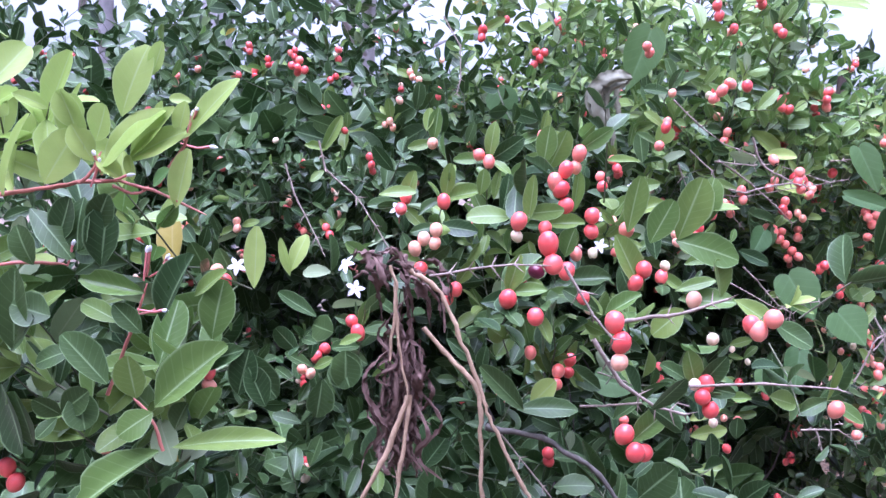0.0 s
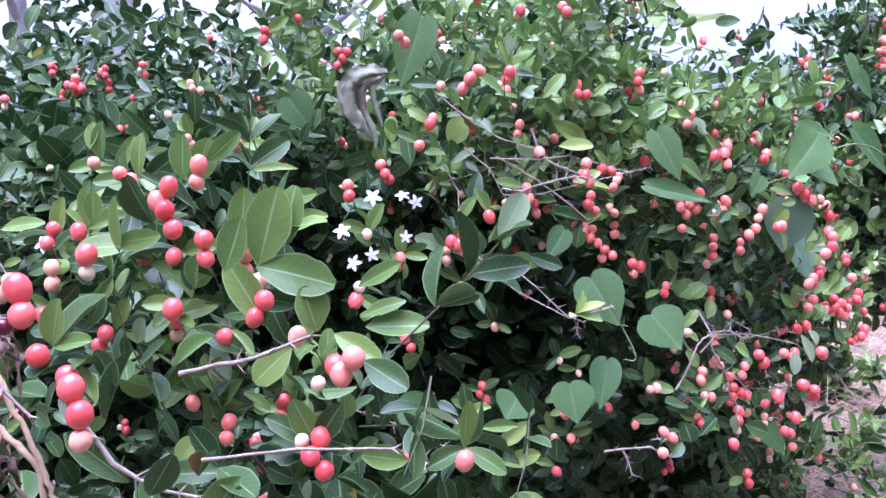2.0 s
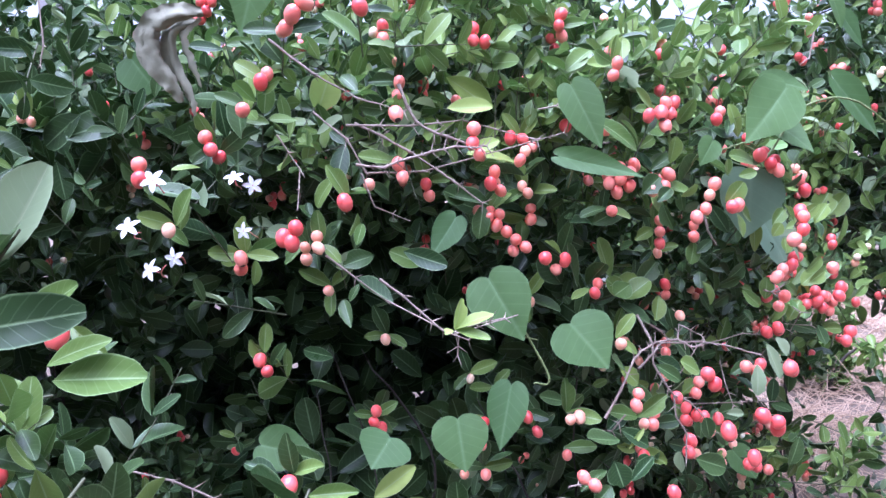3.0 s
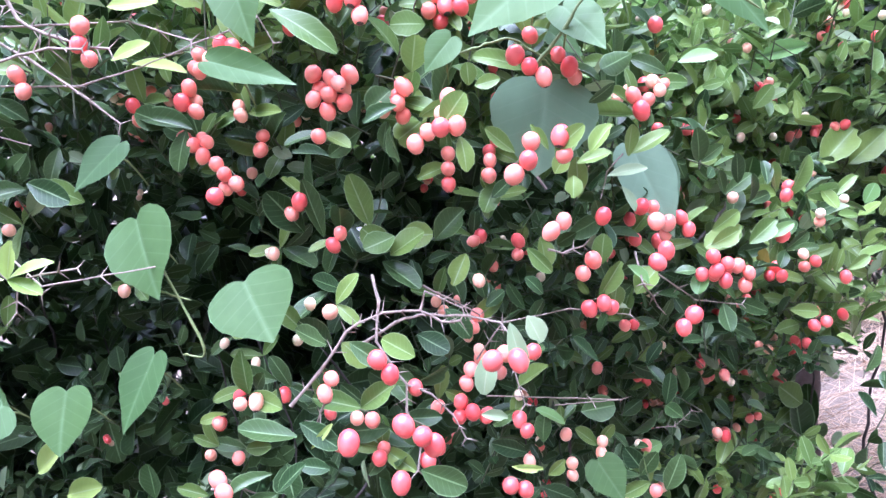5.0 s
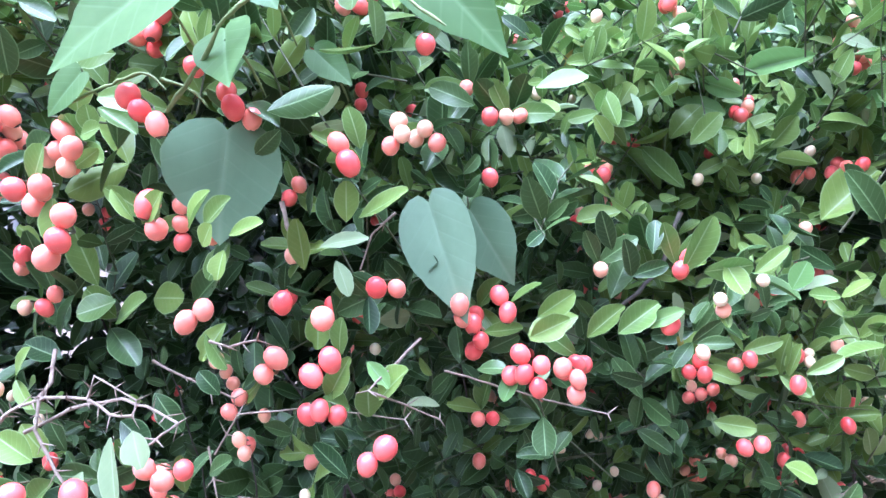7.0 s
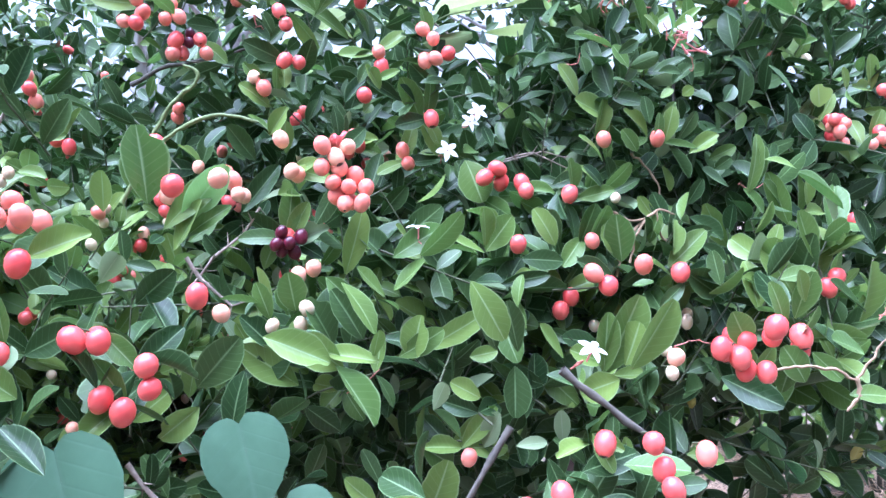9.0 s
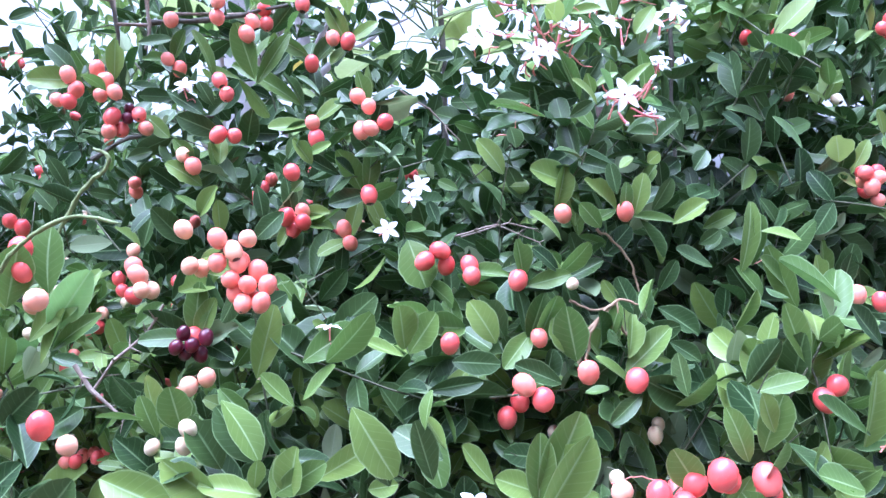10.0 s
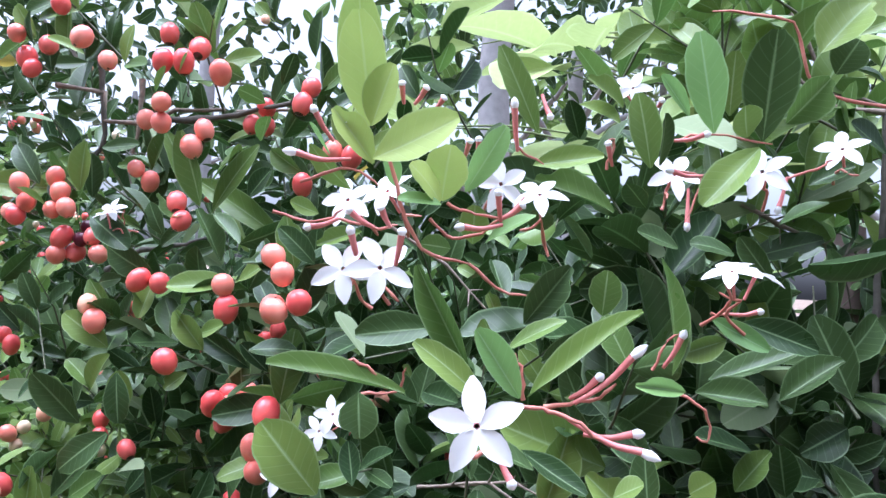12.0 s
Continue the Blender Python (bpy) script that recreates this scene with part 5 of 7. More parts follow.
twig(9.0, (1.801, 1.801, 1.187), (1.789, 1.791, 1.164), (1.774, 1.778, 1.132), (1.754, 1.763, 1.111))
twig(10.0, (1.833, 1.825, 1.228), (1.854, 1.835, 1.208), (1.875, 1.845, 1.188), (1.904, 1.859, 1.163))
twig(8.0, (1.687, 1.643, 1.116), (1.723, 1.665, 1.122), (1.750, 1.682, 1.128))
twig(5.0, (1.616, 1.611, 1.195), (1.635, 1.619, 1.169), (1.650, 1.625, 1.147), (1.665, 1.632, 1.132))
twig(5.0, (1.533, 1.413, 1.210), (1.551, 1.424, 1.215), (1.573, 1.438, 1.222), (1.590, 1.448, 1.225))
twig(3.0, (1.561, 1.430, 1.221), (1.564, 1.430, 1.208))
twig(4.0, (1.237, 1.774, 1.476), (1.232, 1.768, 1.456), (1.221, 1.758, 1.425), (1.196, 1.742, 1.413))
twig(5.0, (1.544, 1.731, 1.316), (1.553, 1.737, 1.297), (1.573, 1.750, 1.274))
twig(4.0, (1.526, 1.753, 1.290), (1.539, 1.764, 1.312), (1.560, 1.781, 1.332), (1.571, 1.791, 1.354))
twig(3.0, (1.683, 2.027, 1.391), (1.717, 2.053, 1.400), (1.749, 2.076, 1.381))
twig(9.4, (1.395, 1.909, 1.630), (1.442, 1.944, 1.629), (1.472, 1.968, 1.632), (1.511, 1.997, 1.640))
twig(7.8, (1.395, 1.907, 1.664), (1.398, 1.907, 1.627), (1.394, 1.903, 1.601))
twig(7.3, (1.357, 1.846, 1.655), (1.378, 1.881, 1.651), (1.378, 1.882, 1.627), (1.394, 1.908, 1.627), (1.409, 1.932, 1.640), (1.432, 1.968, 1.643))
twig(8.0, (1.376, 1.875, 1.681), (1.378, 1.882, 1.627), (1.377, 1.882, 1.605), (1.370, 1.871, 1.581))
twig(4.7, (1.437, 1.976, 1.641), (1.462, 2.017, 1.646), (1.472, 2.033, 1.649))
twig(6.0, (1.784, 2.210, 1.686), (1.789, 2.218, 1.675), (1.797, 2.233, 1.643))
twig(7.0, (1.767, 2.280, 1.653), (1.779, 2.299, 1.651), (1.791, 2.319, 1.645))
twig(5.0, (1.737, 2.236, 1.575), (1.751, 2.260, 1.562), (1.767, 2.287, 1.551))
twig(3.0, (1.611, 2.036, 1.546), (1.632, 2.070, 1.522), (1.648, 2.099, 1.489))
twig(9.0, (1.834, 2.278, 1.691), (1.827, 2.268, 1.658), (1.820, 2.259, 1.628), (1.820, 2.259, 1.565), (1.818, 2.257, 1.501), (1.820, 2.259, 1.438), (1.822, 2.262, 1.388))
twig(5.0, (1.820, 2.259, 1.628), (1.798, 2.230, 1.631), (1.786, 2.214, 1.650))

dry_twig(3.6, (1.826, 1.989, 1.277), (1.829, 1.993, 1.300), (1.834, 1.997, 1.313), (1.850, 2.012, 1.332))
dry_twig(3.0, (1.850, 2.012, 1.332), (1.851, 2.013, 1.317), (1.861, 2.022, 1.302), (1.869, 2.029, 1.291), (1.867, 2.027, 1.281), (1.858, 2.018, 1.266))
dry_twig(2.4, (1.828, 2.035, 1.393), (1.840, 2.046, 1.379), (1.850, 2.054, 1.358), (1.854, 2.057, 1.332))
dry_twig(2.6, (1.823, 1.989, 1.338), (1.838, 2.001, 1.329), (1.850, 2.012, 1.332))
dry_twig(1.7, (1.986, 1.765, 1.257), (2.001, 1.774, 1.258), (2.015, 1.781, 1.256), (2.025, 1.787, 1.251), (2.040, 1.797, 1.273))
dry_twig(2.4, (2.025, 1.787, 1.251), (2.027, 1.787, 1.241), (2.021, 1.783, 1.232))
twig(4.6, (0.563, 1.082, 0.942), (0.589, 1.090, 0.941), (0.631, 1.103, 0.937), (0.660, 1.108, 0.920))
twig(4.6, (0.589, 1.090, 0.941), (0.597, 1.089, 0.922), (0.602, 1.087, 0.905))

# flowers and buds
flower(-0.084, 0.751, 1.224, 1)
flower(-0.075, 0.756, 1.198, 1)
flower(-0.196, 0.757, 1.217, 1)
flower(-0.040, 0.865, 1.272, 1)
flower(0.272, 1.019, 1.298, 1)
flower(0.303, 1.167, 1.291, 1)
flower(0.321, 1.170, 1.281, 1)
flower(0.229, 1.060, 1.255, 1)
flower(0.305, 1.175, 1.232, 1)
flower(0.264, 1.071, 1.222, 1)
flower(0.240, 1.072, 1.212, 1)
flower(0.376, 1.358, 1.517, 1)
flower(0.733, 1.312, 1.123, 1)
flower(1.698, 1.964, 1.439, 1)
flower(1.691, 1.960, 1.429, 1)
flower(1.672, 1.947, 1.402, 1)
flower(1.699, 1.845, 1.334, 0)
flower(1.875, 1.772, 1.258, 0)
flower(1.494, 1.878, 1.547, 1)
flower(1.791, 1.923, 1.542, 1)
flower(1.793, 1.939, 1.547, 1)
flower(1.855, 1.894, 1.515, 1)
flower(1.861, 1.903, 1.516, 1)
flower(1.912, 1.905, 1.480, 1)
flower(1.853, 1.968, 1.545, 1)
flower(1.846, 1.956, 1.548, 1)
flower(1.871, 2.067, 1.564, 1)
flower(1.874, 2.118, 1.580, 1)
flower(1.802, 2.063, 1.610, 1)
flower(1.891, 2.024, 1.522, 0)
flower(1.879, 2.055, 1.523, 0)
flower(1.495, 1.875, 1.544, 0)
flower(1.842, 2.049, 1.563, 1)
bud(-0.221, 0.519, 1.317, -0.223, 0.511, 1.334)
bud(-0.225, 0.518, 1.314, -0.194, 0.509, 1.319)
bud(-0.196, 0.529, 1.246, -0.190, 0.522, 1.270)
bud(-0.194, 0.529, 1.246, -0.174, 0.520, 1.262)
bud(-0.201, 0.525, 1.220, -0.179, 0.516, 1.229)
bud(-0.184, 0.572, 1.342, -0.173, 0.564, 1.365)
bud(-0.186, 0.572, 1.340, -0.155, 0.561, 1.338)

bud(1.840, 1.901, 1.550, 1.832, 1.881, 1.551)
bud(1.842, 1.903, 1.559, 1.842, 1.897, 1.562)
bud(1.823, 1.902, 1.558, 1.823, 1.893, 1.569)
bud(1.836, 1.921, 1.572, 1.839, 1.918, 1.579)
bud(1.838, 1.924, 1.572, 1.843, 1.926, 1.578)
bud(1.833, 1.935, 1.573, 1.838, 1.936, 1.577)
bud(1.846, 1.940, 1.555, 1.851, 1.939, 1.561)
bud(1.841, 1.949, 1.555, 1.844, 1.947, 1.564)
bud(1.848, 1.961, 1.560, 1.851, 1.956, 1.578)
bud(1.866, 1.943, 1.532, 1.861, 1.928, 1.530)
bud(1.865, 1.943, 1.533, 1.868, 1.939, 1.543)
bud(1.866, 1.943, 1.534, 1.872, 1.947, 1.539)
bud(1.898, 1.948, 1.481, 1.912, 1.961, 1.499)
bud(1.896, 1.948, 1.482, 1.904, 1.953, 1.490)
bud(1.899, 1.945, 1.477, 1.916, 1.964, 1.468)
bud(1.898, 1.952, 1.472, 1.910, 1.964, 1.474)
bud(1.903, 1.912, 1.480, 1.900, 1.900, 1.480)
bud(1.901, 1.919, 1.472, 1.907, 1.921, 1.462)
bud(1.838, 1.899, 1.531, 1.836, 1.888, 1.527)
bud(1.857, 1.902, 1.528, 1.856, 1.893, 1.533)
bud(1.864, 1.904, 1.528, 1.866, 1.899, 1.534)
bud(1.874, 2.079, 1.563, 1.874, 2.073, 1.547)
bud(1.851, 2.004, 1.560, 1.853, 1.999, 1.569)
bud(1.866, 2.037, 1.559, 1.861, 2.022, 1.560)
bud(1.853, 2.045, 1.556, 1.855, 2.043, 1.538)
bud(1.857, 2.031, 1.573, 1.867, 2.040, 1.576)
bud(1.853, 2.025, 1.586, 1.857, 2.023, 1.588)
bud(1.865, 1.906, 1.517, 1.870, 1.905, 1.528)
bud(1.855, 1.900, 1.515, 1.857, 1.894, 1.528)
bud(1.845, 1.973, 1.583, 1.850, 1.974, 1.573)
bud(1.862, 2.062, 1.506, 1.872, 2.071, 1.508)
bud(1.889, 1.994, 1.489, 1.896, 1.996, 1.502)
red_stalk(2.2, (1.846, 1.911, 1.557), (1.847, 1.914, 1.542), (1.852, 1.922, 1.523), (1.860, 1.935, 1.519))
red_stalk(1.6, (1.860, 1.935, 1.519), (1.865, 1.943, 1.512), (1.870, 1.951, 1.510))
red_stalk(1.8, (1.856, 1.928, 1.538), (1.860, 1.934, 1.535), (1.865, 1.943, 1.534))
red_stalk(1.6, (1.849, 1.926, 1.533), (1.853, 1.933, 1.527), (1.860, 1.943, 1.532), (1.865, 1.952, 1.542))
red_stalk(1.6, (1.831, 1.888, 1.542), (1.840, 1.901, 1.547), (1.845, 1.909, 1.542))
red_stalk(1.6, (1.852, 1.893, 1.530), (1.857, 1.902, 1.528), (1.861, 1.908, 1.529))
red_stalk(1.8, (1.833, 1.904, 1.485), (1.838, 1.912, 1.484), (1.842, 1.919, 1.477), (1.837, 1.911, 1.482))
red_stalk(2.0, (1.885, 1.940, 1.480), (1.885, 1.939, 1.488), (1.883, 1.936, 1.494))
red_stalk(2.0, (1.895, 1.927, 1.481), (1.899, 1.935, 1.480), (1.904, 1.942, 1.478), (1.908, 1.949, 1.473))
red_stalk(2.0, (1.892, 1.942, 1.479), (1.899, 1.953, 1.482), (1.903, 1.959, 1.487))
red_stalk(1.6, (1.887, 1.991, 1.488), (1.890, 1.995, 1.498), (1.893, 2.000, 1.502))
red_stalk(1.6, (1.885, 2.008, 1.479), (1.890, 2.015, 1.474), (1.890, 2.017, 1.464), (1.888, 2.013, 1.465))
red_stalk(1.6, (1.858, 2.056, 1.506), (1.863, 2.064, 1.506), (1.868, 2.072, 1.507))
red_stalk(1.8, (1.874, 2.079, 1.562), (1.880, 2.088, 1.567), (1.884, 2.094, 1.571))
red_stalk(1.8, (1.843, 2.009, 1.560), (1.844, 2.011, 1.571), (1.843, 2.009, 1.572))
red_stalk(1.6, (1.847, 1.958, 1.577), (1.848, 1.961, 1.562), (1.853, 1.969, 1.556))
red_stalk(1.6, (1.855, 2.029, 1.561), (1.862, 2.041, 1.559), (1.859, 2.037, 1.542))
red_stalk(2.6, (1.879, 2.142, 1.602), (1.868, 2.122, 1.604), (1.861, 2.111, 1.615), (1.857, 2.103, 1.637), (1.838, 2.073, 1.640))
red_stalk(1.6, (1.827, 1.881, 1.532), (1.834, 1.893, 1.530), (1.839, 1.900, 1.534))
red_stalk(1.6, (1.856, 2.030, 1.573), (1.865, 2.043, 1.576), (1.877, 2.064, 1.574))
red_stalk(1.8, (1.801, 1.929, 1.468), (1.808, 1.940, 1.470), (1.810, 1.943, 1.479))
red_stalk(5, (-0.300, 0.521, 1.300), (-0.265, 0.522, 1.306), (-0.239, 0.523, 1.311), (-0.212, 0.523, 1.313))
red_stalk(3.4, (-0.236, 0.518, 1.311), (-0.227, 0.519, 1.321), (-0.222, 0.521, 1.333))
red_stalk(3.4, (-0.209, 0.518, 1.314), (-0.178, 0.517, 1.305), (-0.149, 0.515, 1.293))
red_stalk(3.2, (-0.177, 0.519, 1.321), (-0.164, 0.522, 1.344), (-0.159, 0.525, 1.362))
red_stalk(4.0, (-0.216, 0.508, 1.166), (-0.204, 0.512, 1.201), (-0.191, 0.518, 1.244))
red_stalk(4.0, (-0.174, 0.498, 1.131), (-0.183, 0.501, 1.153), (-0.196, 0.503, 1.166))
red_stalk(3.2, (-0.213, 0.517, 1.310), (-0.197, 0.517, 1.305), (-0.189, 0.518, 1.311))
red_stalk(4.0, (-0.297, 0.520, 1.252), (-0.270, 0.520, 1.255), (-0.247, 0.520, 1.254))
bud(-0.190, 0.509, 1.247, -0.186, 0.507, 1.272)
bud(-0.182, 0.509, 1.249, -0.171, 0.506, 1.267)
bud(-0.178, 0.509, 1.250, -0.164, 0.506, 1.265)
bud(-0.242, 0.510, 1.255, -0.235, 0.507, 1.274)
bud(-0.193, 0.506, 1.228, -0.170, 0.501, 1.229)
bud(-0.228, 0.517, 1.309, -0.220, 0.515, 1.329)
bud(-0.161, 0.524, 1.355, -0.156, 0.520, 1.365)

# leafy masses
clump(-0.362, 0.738, 1.188, 0.134, 0.075, 0.094, -0, 26, "g")
clump(-0.350, 0.680, 1.059, 0.114, 0.075, 0.059, -0, 22, "g")
clump(-0.172, 0.919, 1.002, 0.119, 0.100, 0.109, -0, 30, "g")
clump(0.098, 0.992, 0.949, 0.085, 0.100, 0.088, -0, 24, "g")
clump(0.258, 0.873, 0.971, 0.077, 0.100, 0.049, -0, 10, "g")
clump(-0.260, 1.466, 1.235, 0.209, 0.150, 0.100, -0, 55, "g")
clump(-0.837, 1.749, 1.442, 0.404, 0.150, 0.202, -0, 100, "g")
clump(-0.792, 1.336, 1.017, 0.276, 0.150, 0.230, -0, 120, "g")
clump(-0.211, 1.851, 1.459, 0.190, 0.150, 0.164, -0, 80, "g")
clump(0.227, 1.605, 1.518, 0.188, 0.150, 0.193, -0, 80, "m")
clump(0.551, 1.445, 1.461, 0.139, 0.150, 0.153, -0, 90, "m")
clump(0.829, 1.535, 1.387, 0.103, 0.150, 0.083, -0, 45, "m")
clump(0.890, 1.526, 0.960, 0.198, 0.150, 0.306, -0, 60, "g")
clump(0.407, 1.584, 1.329, 0.221, 0.150, 0.161, -0, 70, "g")
clump(0.874, 1.733, 1.341, 0.171, 0.150, 0.186, -0, 90, "m")
clump(1.111, 1.721, 1.265, 0.078, 0.150, 0.129, -0, 40, "m")
clump(0.870, 1.541, 0.858, 0.207, 0.175, 0.184, -0, 60, "g")
clump(0.850, 1.528, 0.976, 0.179, 0.150, 0.164, 13, 45, "g")
clump(1.176, 1.807, 1.132, 0.138, 0.150, 0.175, 13, 70, "m")
clump(1.212, 1.845, 1.252, 0.110, 0.150, 0.099, 13, 60, "m")
clump(0.670, 1.349, 1.376, 0.379, 0.075, 0.063, 13, 70, "m")
clump(1.152, 2.008, 1.152, 0.179, 0.150, 0.175, 29, 80, "m")
clump(1.166, 1.928, 1.220, 0.161, 0.100, 0.109, 29, 110, "m")
clump(0.901, 1.678, 0.932, 0.146, 0.150, 0.169, 29, 55, "g")
clump(1.027, 2.137, 0.651, 0.126, 0.200, 0.190, 29, 80, "g")
clump(0.848, 2.006, 1.475, 0.258, 0.125, 0.172, 31, 60, "g")
clump(1.429, 2.142, 1.390, 0.212, 0.150, 0.090, 31, 80, "g")
clump(1.818, 2.231, 1.458, 0.199, 0.150, 0.116, 31, 110, "g")
clump(1.801, 1.967, 1.248, 0.221, 0.075, 0.091, 31, 50, "m")
clump(1.801, 1.967, 1.248, 0.221, 0.075, 0.091, 31, 50, "g")
clump(1.720, 1.935, 1.098, 0.291, 0.125, 0.114, 31, 45, "g")
clump(1.356, 1.636, 1.127, 0.150, 0.150, 0.086, 31, 30, "g")
clump(1.735, 2.025, 1.205, 0.322, 0.075, 0.080, 37, 45, "m")
clump(1.735, 2.025, 1.205, 0.322, 0.075, 0.080, 37, 45, "g")
clump(1.870, 2.479, 1.356, 0.169, 0.150, 0.138, 37, 110, "g")
clump(2.022, 2.738, 1.515, 0.103, 0.150, 0.161, 33, 90, "g")
clump(1.843, 2.537, 1.564, 0.109, 0.125, 0.069, 33, 45, "g")
clump(1.601, 2.227, 1.378, 0.160, 0.150, 0.102, 37, 60, "g")
clump(0.842, 2.029, 1.543, 0.287, 0.150, 0.364, 58, 80, "g")
clump(1.586, 2.470, 1.383, 0.154, 0.125, 0.095, 58, 80, "g")
clump(1.410, 2.218, 1.420, 0.098, 0.125, 0.110, 58, 45, "g")
clump(1.135, 1.979, 0.666, 0.133, 0.125, 0.209, 24, 60, "m")
clump(1.164, 1.941, 0.686, 0.115, 0.125, 0.199, 24, 40, "l")
clump(1.062, 1.737, 0.844, 0.090, 0.125, 0.143, 13, 50, "g")
clump(1.231, 1.919, 0.904, 0.101, 0.125, 0.109, 17, 50, "m")
clump(0.136, 0.827, 1.234, 0.103, 0.050, 0.139, -0, 18, "m")
clump(1.466, 2.651, 1.617, 0.195, 0.100, 0.117, 58, 70, "g")
clump(1.713, 2.324, 1.667, 0.100, 0.050, 0.070, 58, 18, "m")
clump(-0.291, 0.614, 1.349, 0.076, 0.040, 0.044, -0, 4, "y")
clump(-0.276, 0.619, 1.167, 0.100, 0.050, 0.116, -0, 16, "m")
clump(0.552, 1.803, 1.610, 0.328, 0.150, 0.079, -0, 60, "m")
clump(1.316, 1.950, 1.182, 0.084, 0.125, 0.126, 17, 45, "m")

clump(1.888, 2.224, 1.640, 0.080, 0.050, 0.050, 58, 11, "m")
clump(1.912, 2.323, 1.621, 0.080, 0.060, 0.070, 58, 15, "m")
clump(1.738, 2.194, 1.663, 0.080, 0.050, 0.060, 58, 9, "m")
clump(1.761, 2.271, 1.639, 0.070, 0.050, 0.070, 58, 11, "m")
clump(1.836, 2.168, 1.644, 0.060, 0.050, 0.050, 58, 6, "m")
clump(1.897, 2.334, 1.628, 0.090, 0.060, 0.080, 45, 15, "m")
clump(1.200, 1.700, 0.760, 0.085, 0.100, 0.150, 20, 45, "g")
clump(1.180, 1.600, 0.640, 0.075, 0.100, 0.120, 20, 35, "m")

leaf(0.876, 1.195, 1.039, 0.872, 1.179, 1.008, 0.0169, "p")
leaf(0.892, 1.208, 1.060, 0.904, 1.196, 1.020, 0.0146, "p")
leaf(0.906, 1.215, 1.064, 0.918, 1.208, 1.043, 0.0169, "p")
leaf(0.719, 1.234, 1.030, 0.693, 1.223, 1.057, 0.0212, "g")
leaf(0.727, 1.238, 1.031, 0.752, 1.237, 1.010, 0.0202, "m")
leaf(0.707, 1.168, 0.969, 0.664, 1.145, 0.982, 0.0215, "g")
leaf(0.699, 1.159, 0.948, 0.706, 1.149, 0.922, 0.0266, "g")
leaf(0.688, 1.152, 0.941, 0.654, 1.128, 0.933, 0.0137, "g")
leaf(0.692, 1.150, 0.924, 0.669, 1.130, 0.911, 0.0197, "g")
leaf(0.709, 1.172, 0.980, 0.742, 1.174, 0.957, 0.0180, "g")
leaf(0.718, 1.170, 0.957, 0.737, 1.178, 0.978, 0.0060, "y")
leaf(0.806, 1.202, 0.925, 0.845, 1.209, 0.907, 0.0240, "g")
leaf(0.770, 1.259, 0.947, 0.809, 1.270, 0.945, 0.0162, "g")
leaf(0.856, 1.235, 0.965, 0.880, 1.238, 0.962, 0.0094, "p")
leaf(0.885, 1.216, 0.926, 0.912, 1.220, 0.923, 0.0066, "y")
leaf(0.887, 1.406, 0.857, 0.889, 1.409, 0.891, 0.0189, "g")
leaf(0.928, 1.444, 0.879, 0.967, 1.456, 0.883, 0.0282, "g")
leaf(0.988, 1.597, 0.749, 1.021, 1.600, 0.730, 0.0175, "m")
leaf(1.013, 1.593, 0.687, 0.977, 1.579, 0.725, 0.0269, "g")
leaf(1.105, 1.496, 1.081, 1.071, 1.471, 1.070, 0.0234, "m")
leaf(1.124, 1.540, 1.055, 1.156, 1.554, 1.081, 0.0215, "m")
leaf(0.994, 1.363, 1.042, 1.015, 1.372, 1.067, 0.0230, "m")
leaf(1.086, 1.458, 1.005, 1.092, 1.447, 0.977, 0.0181, "g")
leaf(1.035, 1.445, 1.044, 1.059, 1.450, 1.048, 0.0151, "g")
leaf(0.838, 1.372, 1.027, 0.859, 1.378, 1.042, 0.0155, "g")
leaf(0.812, 1.303, 1.045, 0.838, 1.301, 1.017, 0.0190, "g")
leaf(0.786, 1.286, 1.024, 0.816, 1.288, 1.005, 0.0209, "g")
leaf(0.861, 1.313, 0.999, 0.847, 1.296, 0.984, 0.0143, "g")
leaf(1.186, 1.626, 0.949, 1.223, 1.635, 0.944, 0.0179, "m")
leaf(1.189, 1.750, 0.880, 1.226, 1.763, 0.889, 0.0207, "m")
leaf(1.186, 1.901, 0.784, 1.180, 1.884, 0.756, 0.0324, "m")
leaf(1.246, 1.643, 0.909, 1.275, 1.647, 0.899, 0.0238, "m")
leaf(1.261, 1.913, 0.699, 1.223, 1.899, 0.736, 0.0406, "m")
leaf(1.219, 1.922, 0.654, 1.256, 1.941, 0.686, 0.0218, "m")
twig(4.6, (0.695, 1.185, 0.989), (0.718, 1.202, 1.015), (0.740, 1.220, 1.047), (0.751, 1.227, 1.054), (0.770, 1.237, 1.060), (0.802, 1.251, 1.058), (0.820, 1.256, 1.046), (0.836, 1.263, 1.045))
twig(4.2, (0.755, 1.260, 1.090), (0.764, 1.247, 1.068), (0.766, 1.235, 1.060), (0.765, 1.228, 1.036), (0.776, 1.229, 1.016), (0.790, 1.230, 0.995), (0.790, 1.223, 0.970), (0.803, 1.223, 0.947), (0.799, 1.214, 0.918))
twig(3.2, (0.790, 1.229, 0.995), (0.811, 1.236, 0.983), (0.829, 1.239, 0.962), (0.840, 1.238, 0.940))
twig(3.0, (0.802, 1.251, 1.058), (0.806, 1.257, 1.075), (0.838, 1.267, 1.056))
twig(2.4, (0.873, 1.299, 1.011), (0.878, 1.296, 0.986), (0.888, 1.291, 0.952))
twig(3.0, (0.722, 1.197, 0.987), (0.708, 1.207, 0.964))
twig(3.2, (0.641, 1.130, 0.936), (0.664, 1.140, 0.933), (0.680, 1.145, 0.924))
twig(1.6, (1.014, 1.540, 0.818), (1.037, 1.550, 0.816), (1.059, 1.564, 0.832))
twig(2.0, (1.302, 1.788, 0.834), (1.278, 1.771, 0.809), (1.256, 1.756, 0.793))
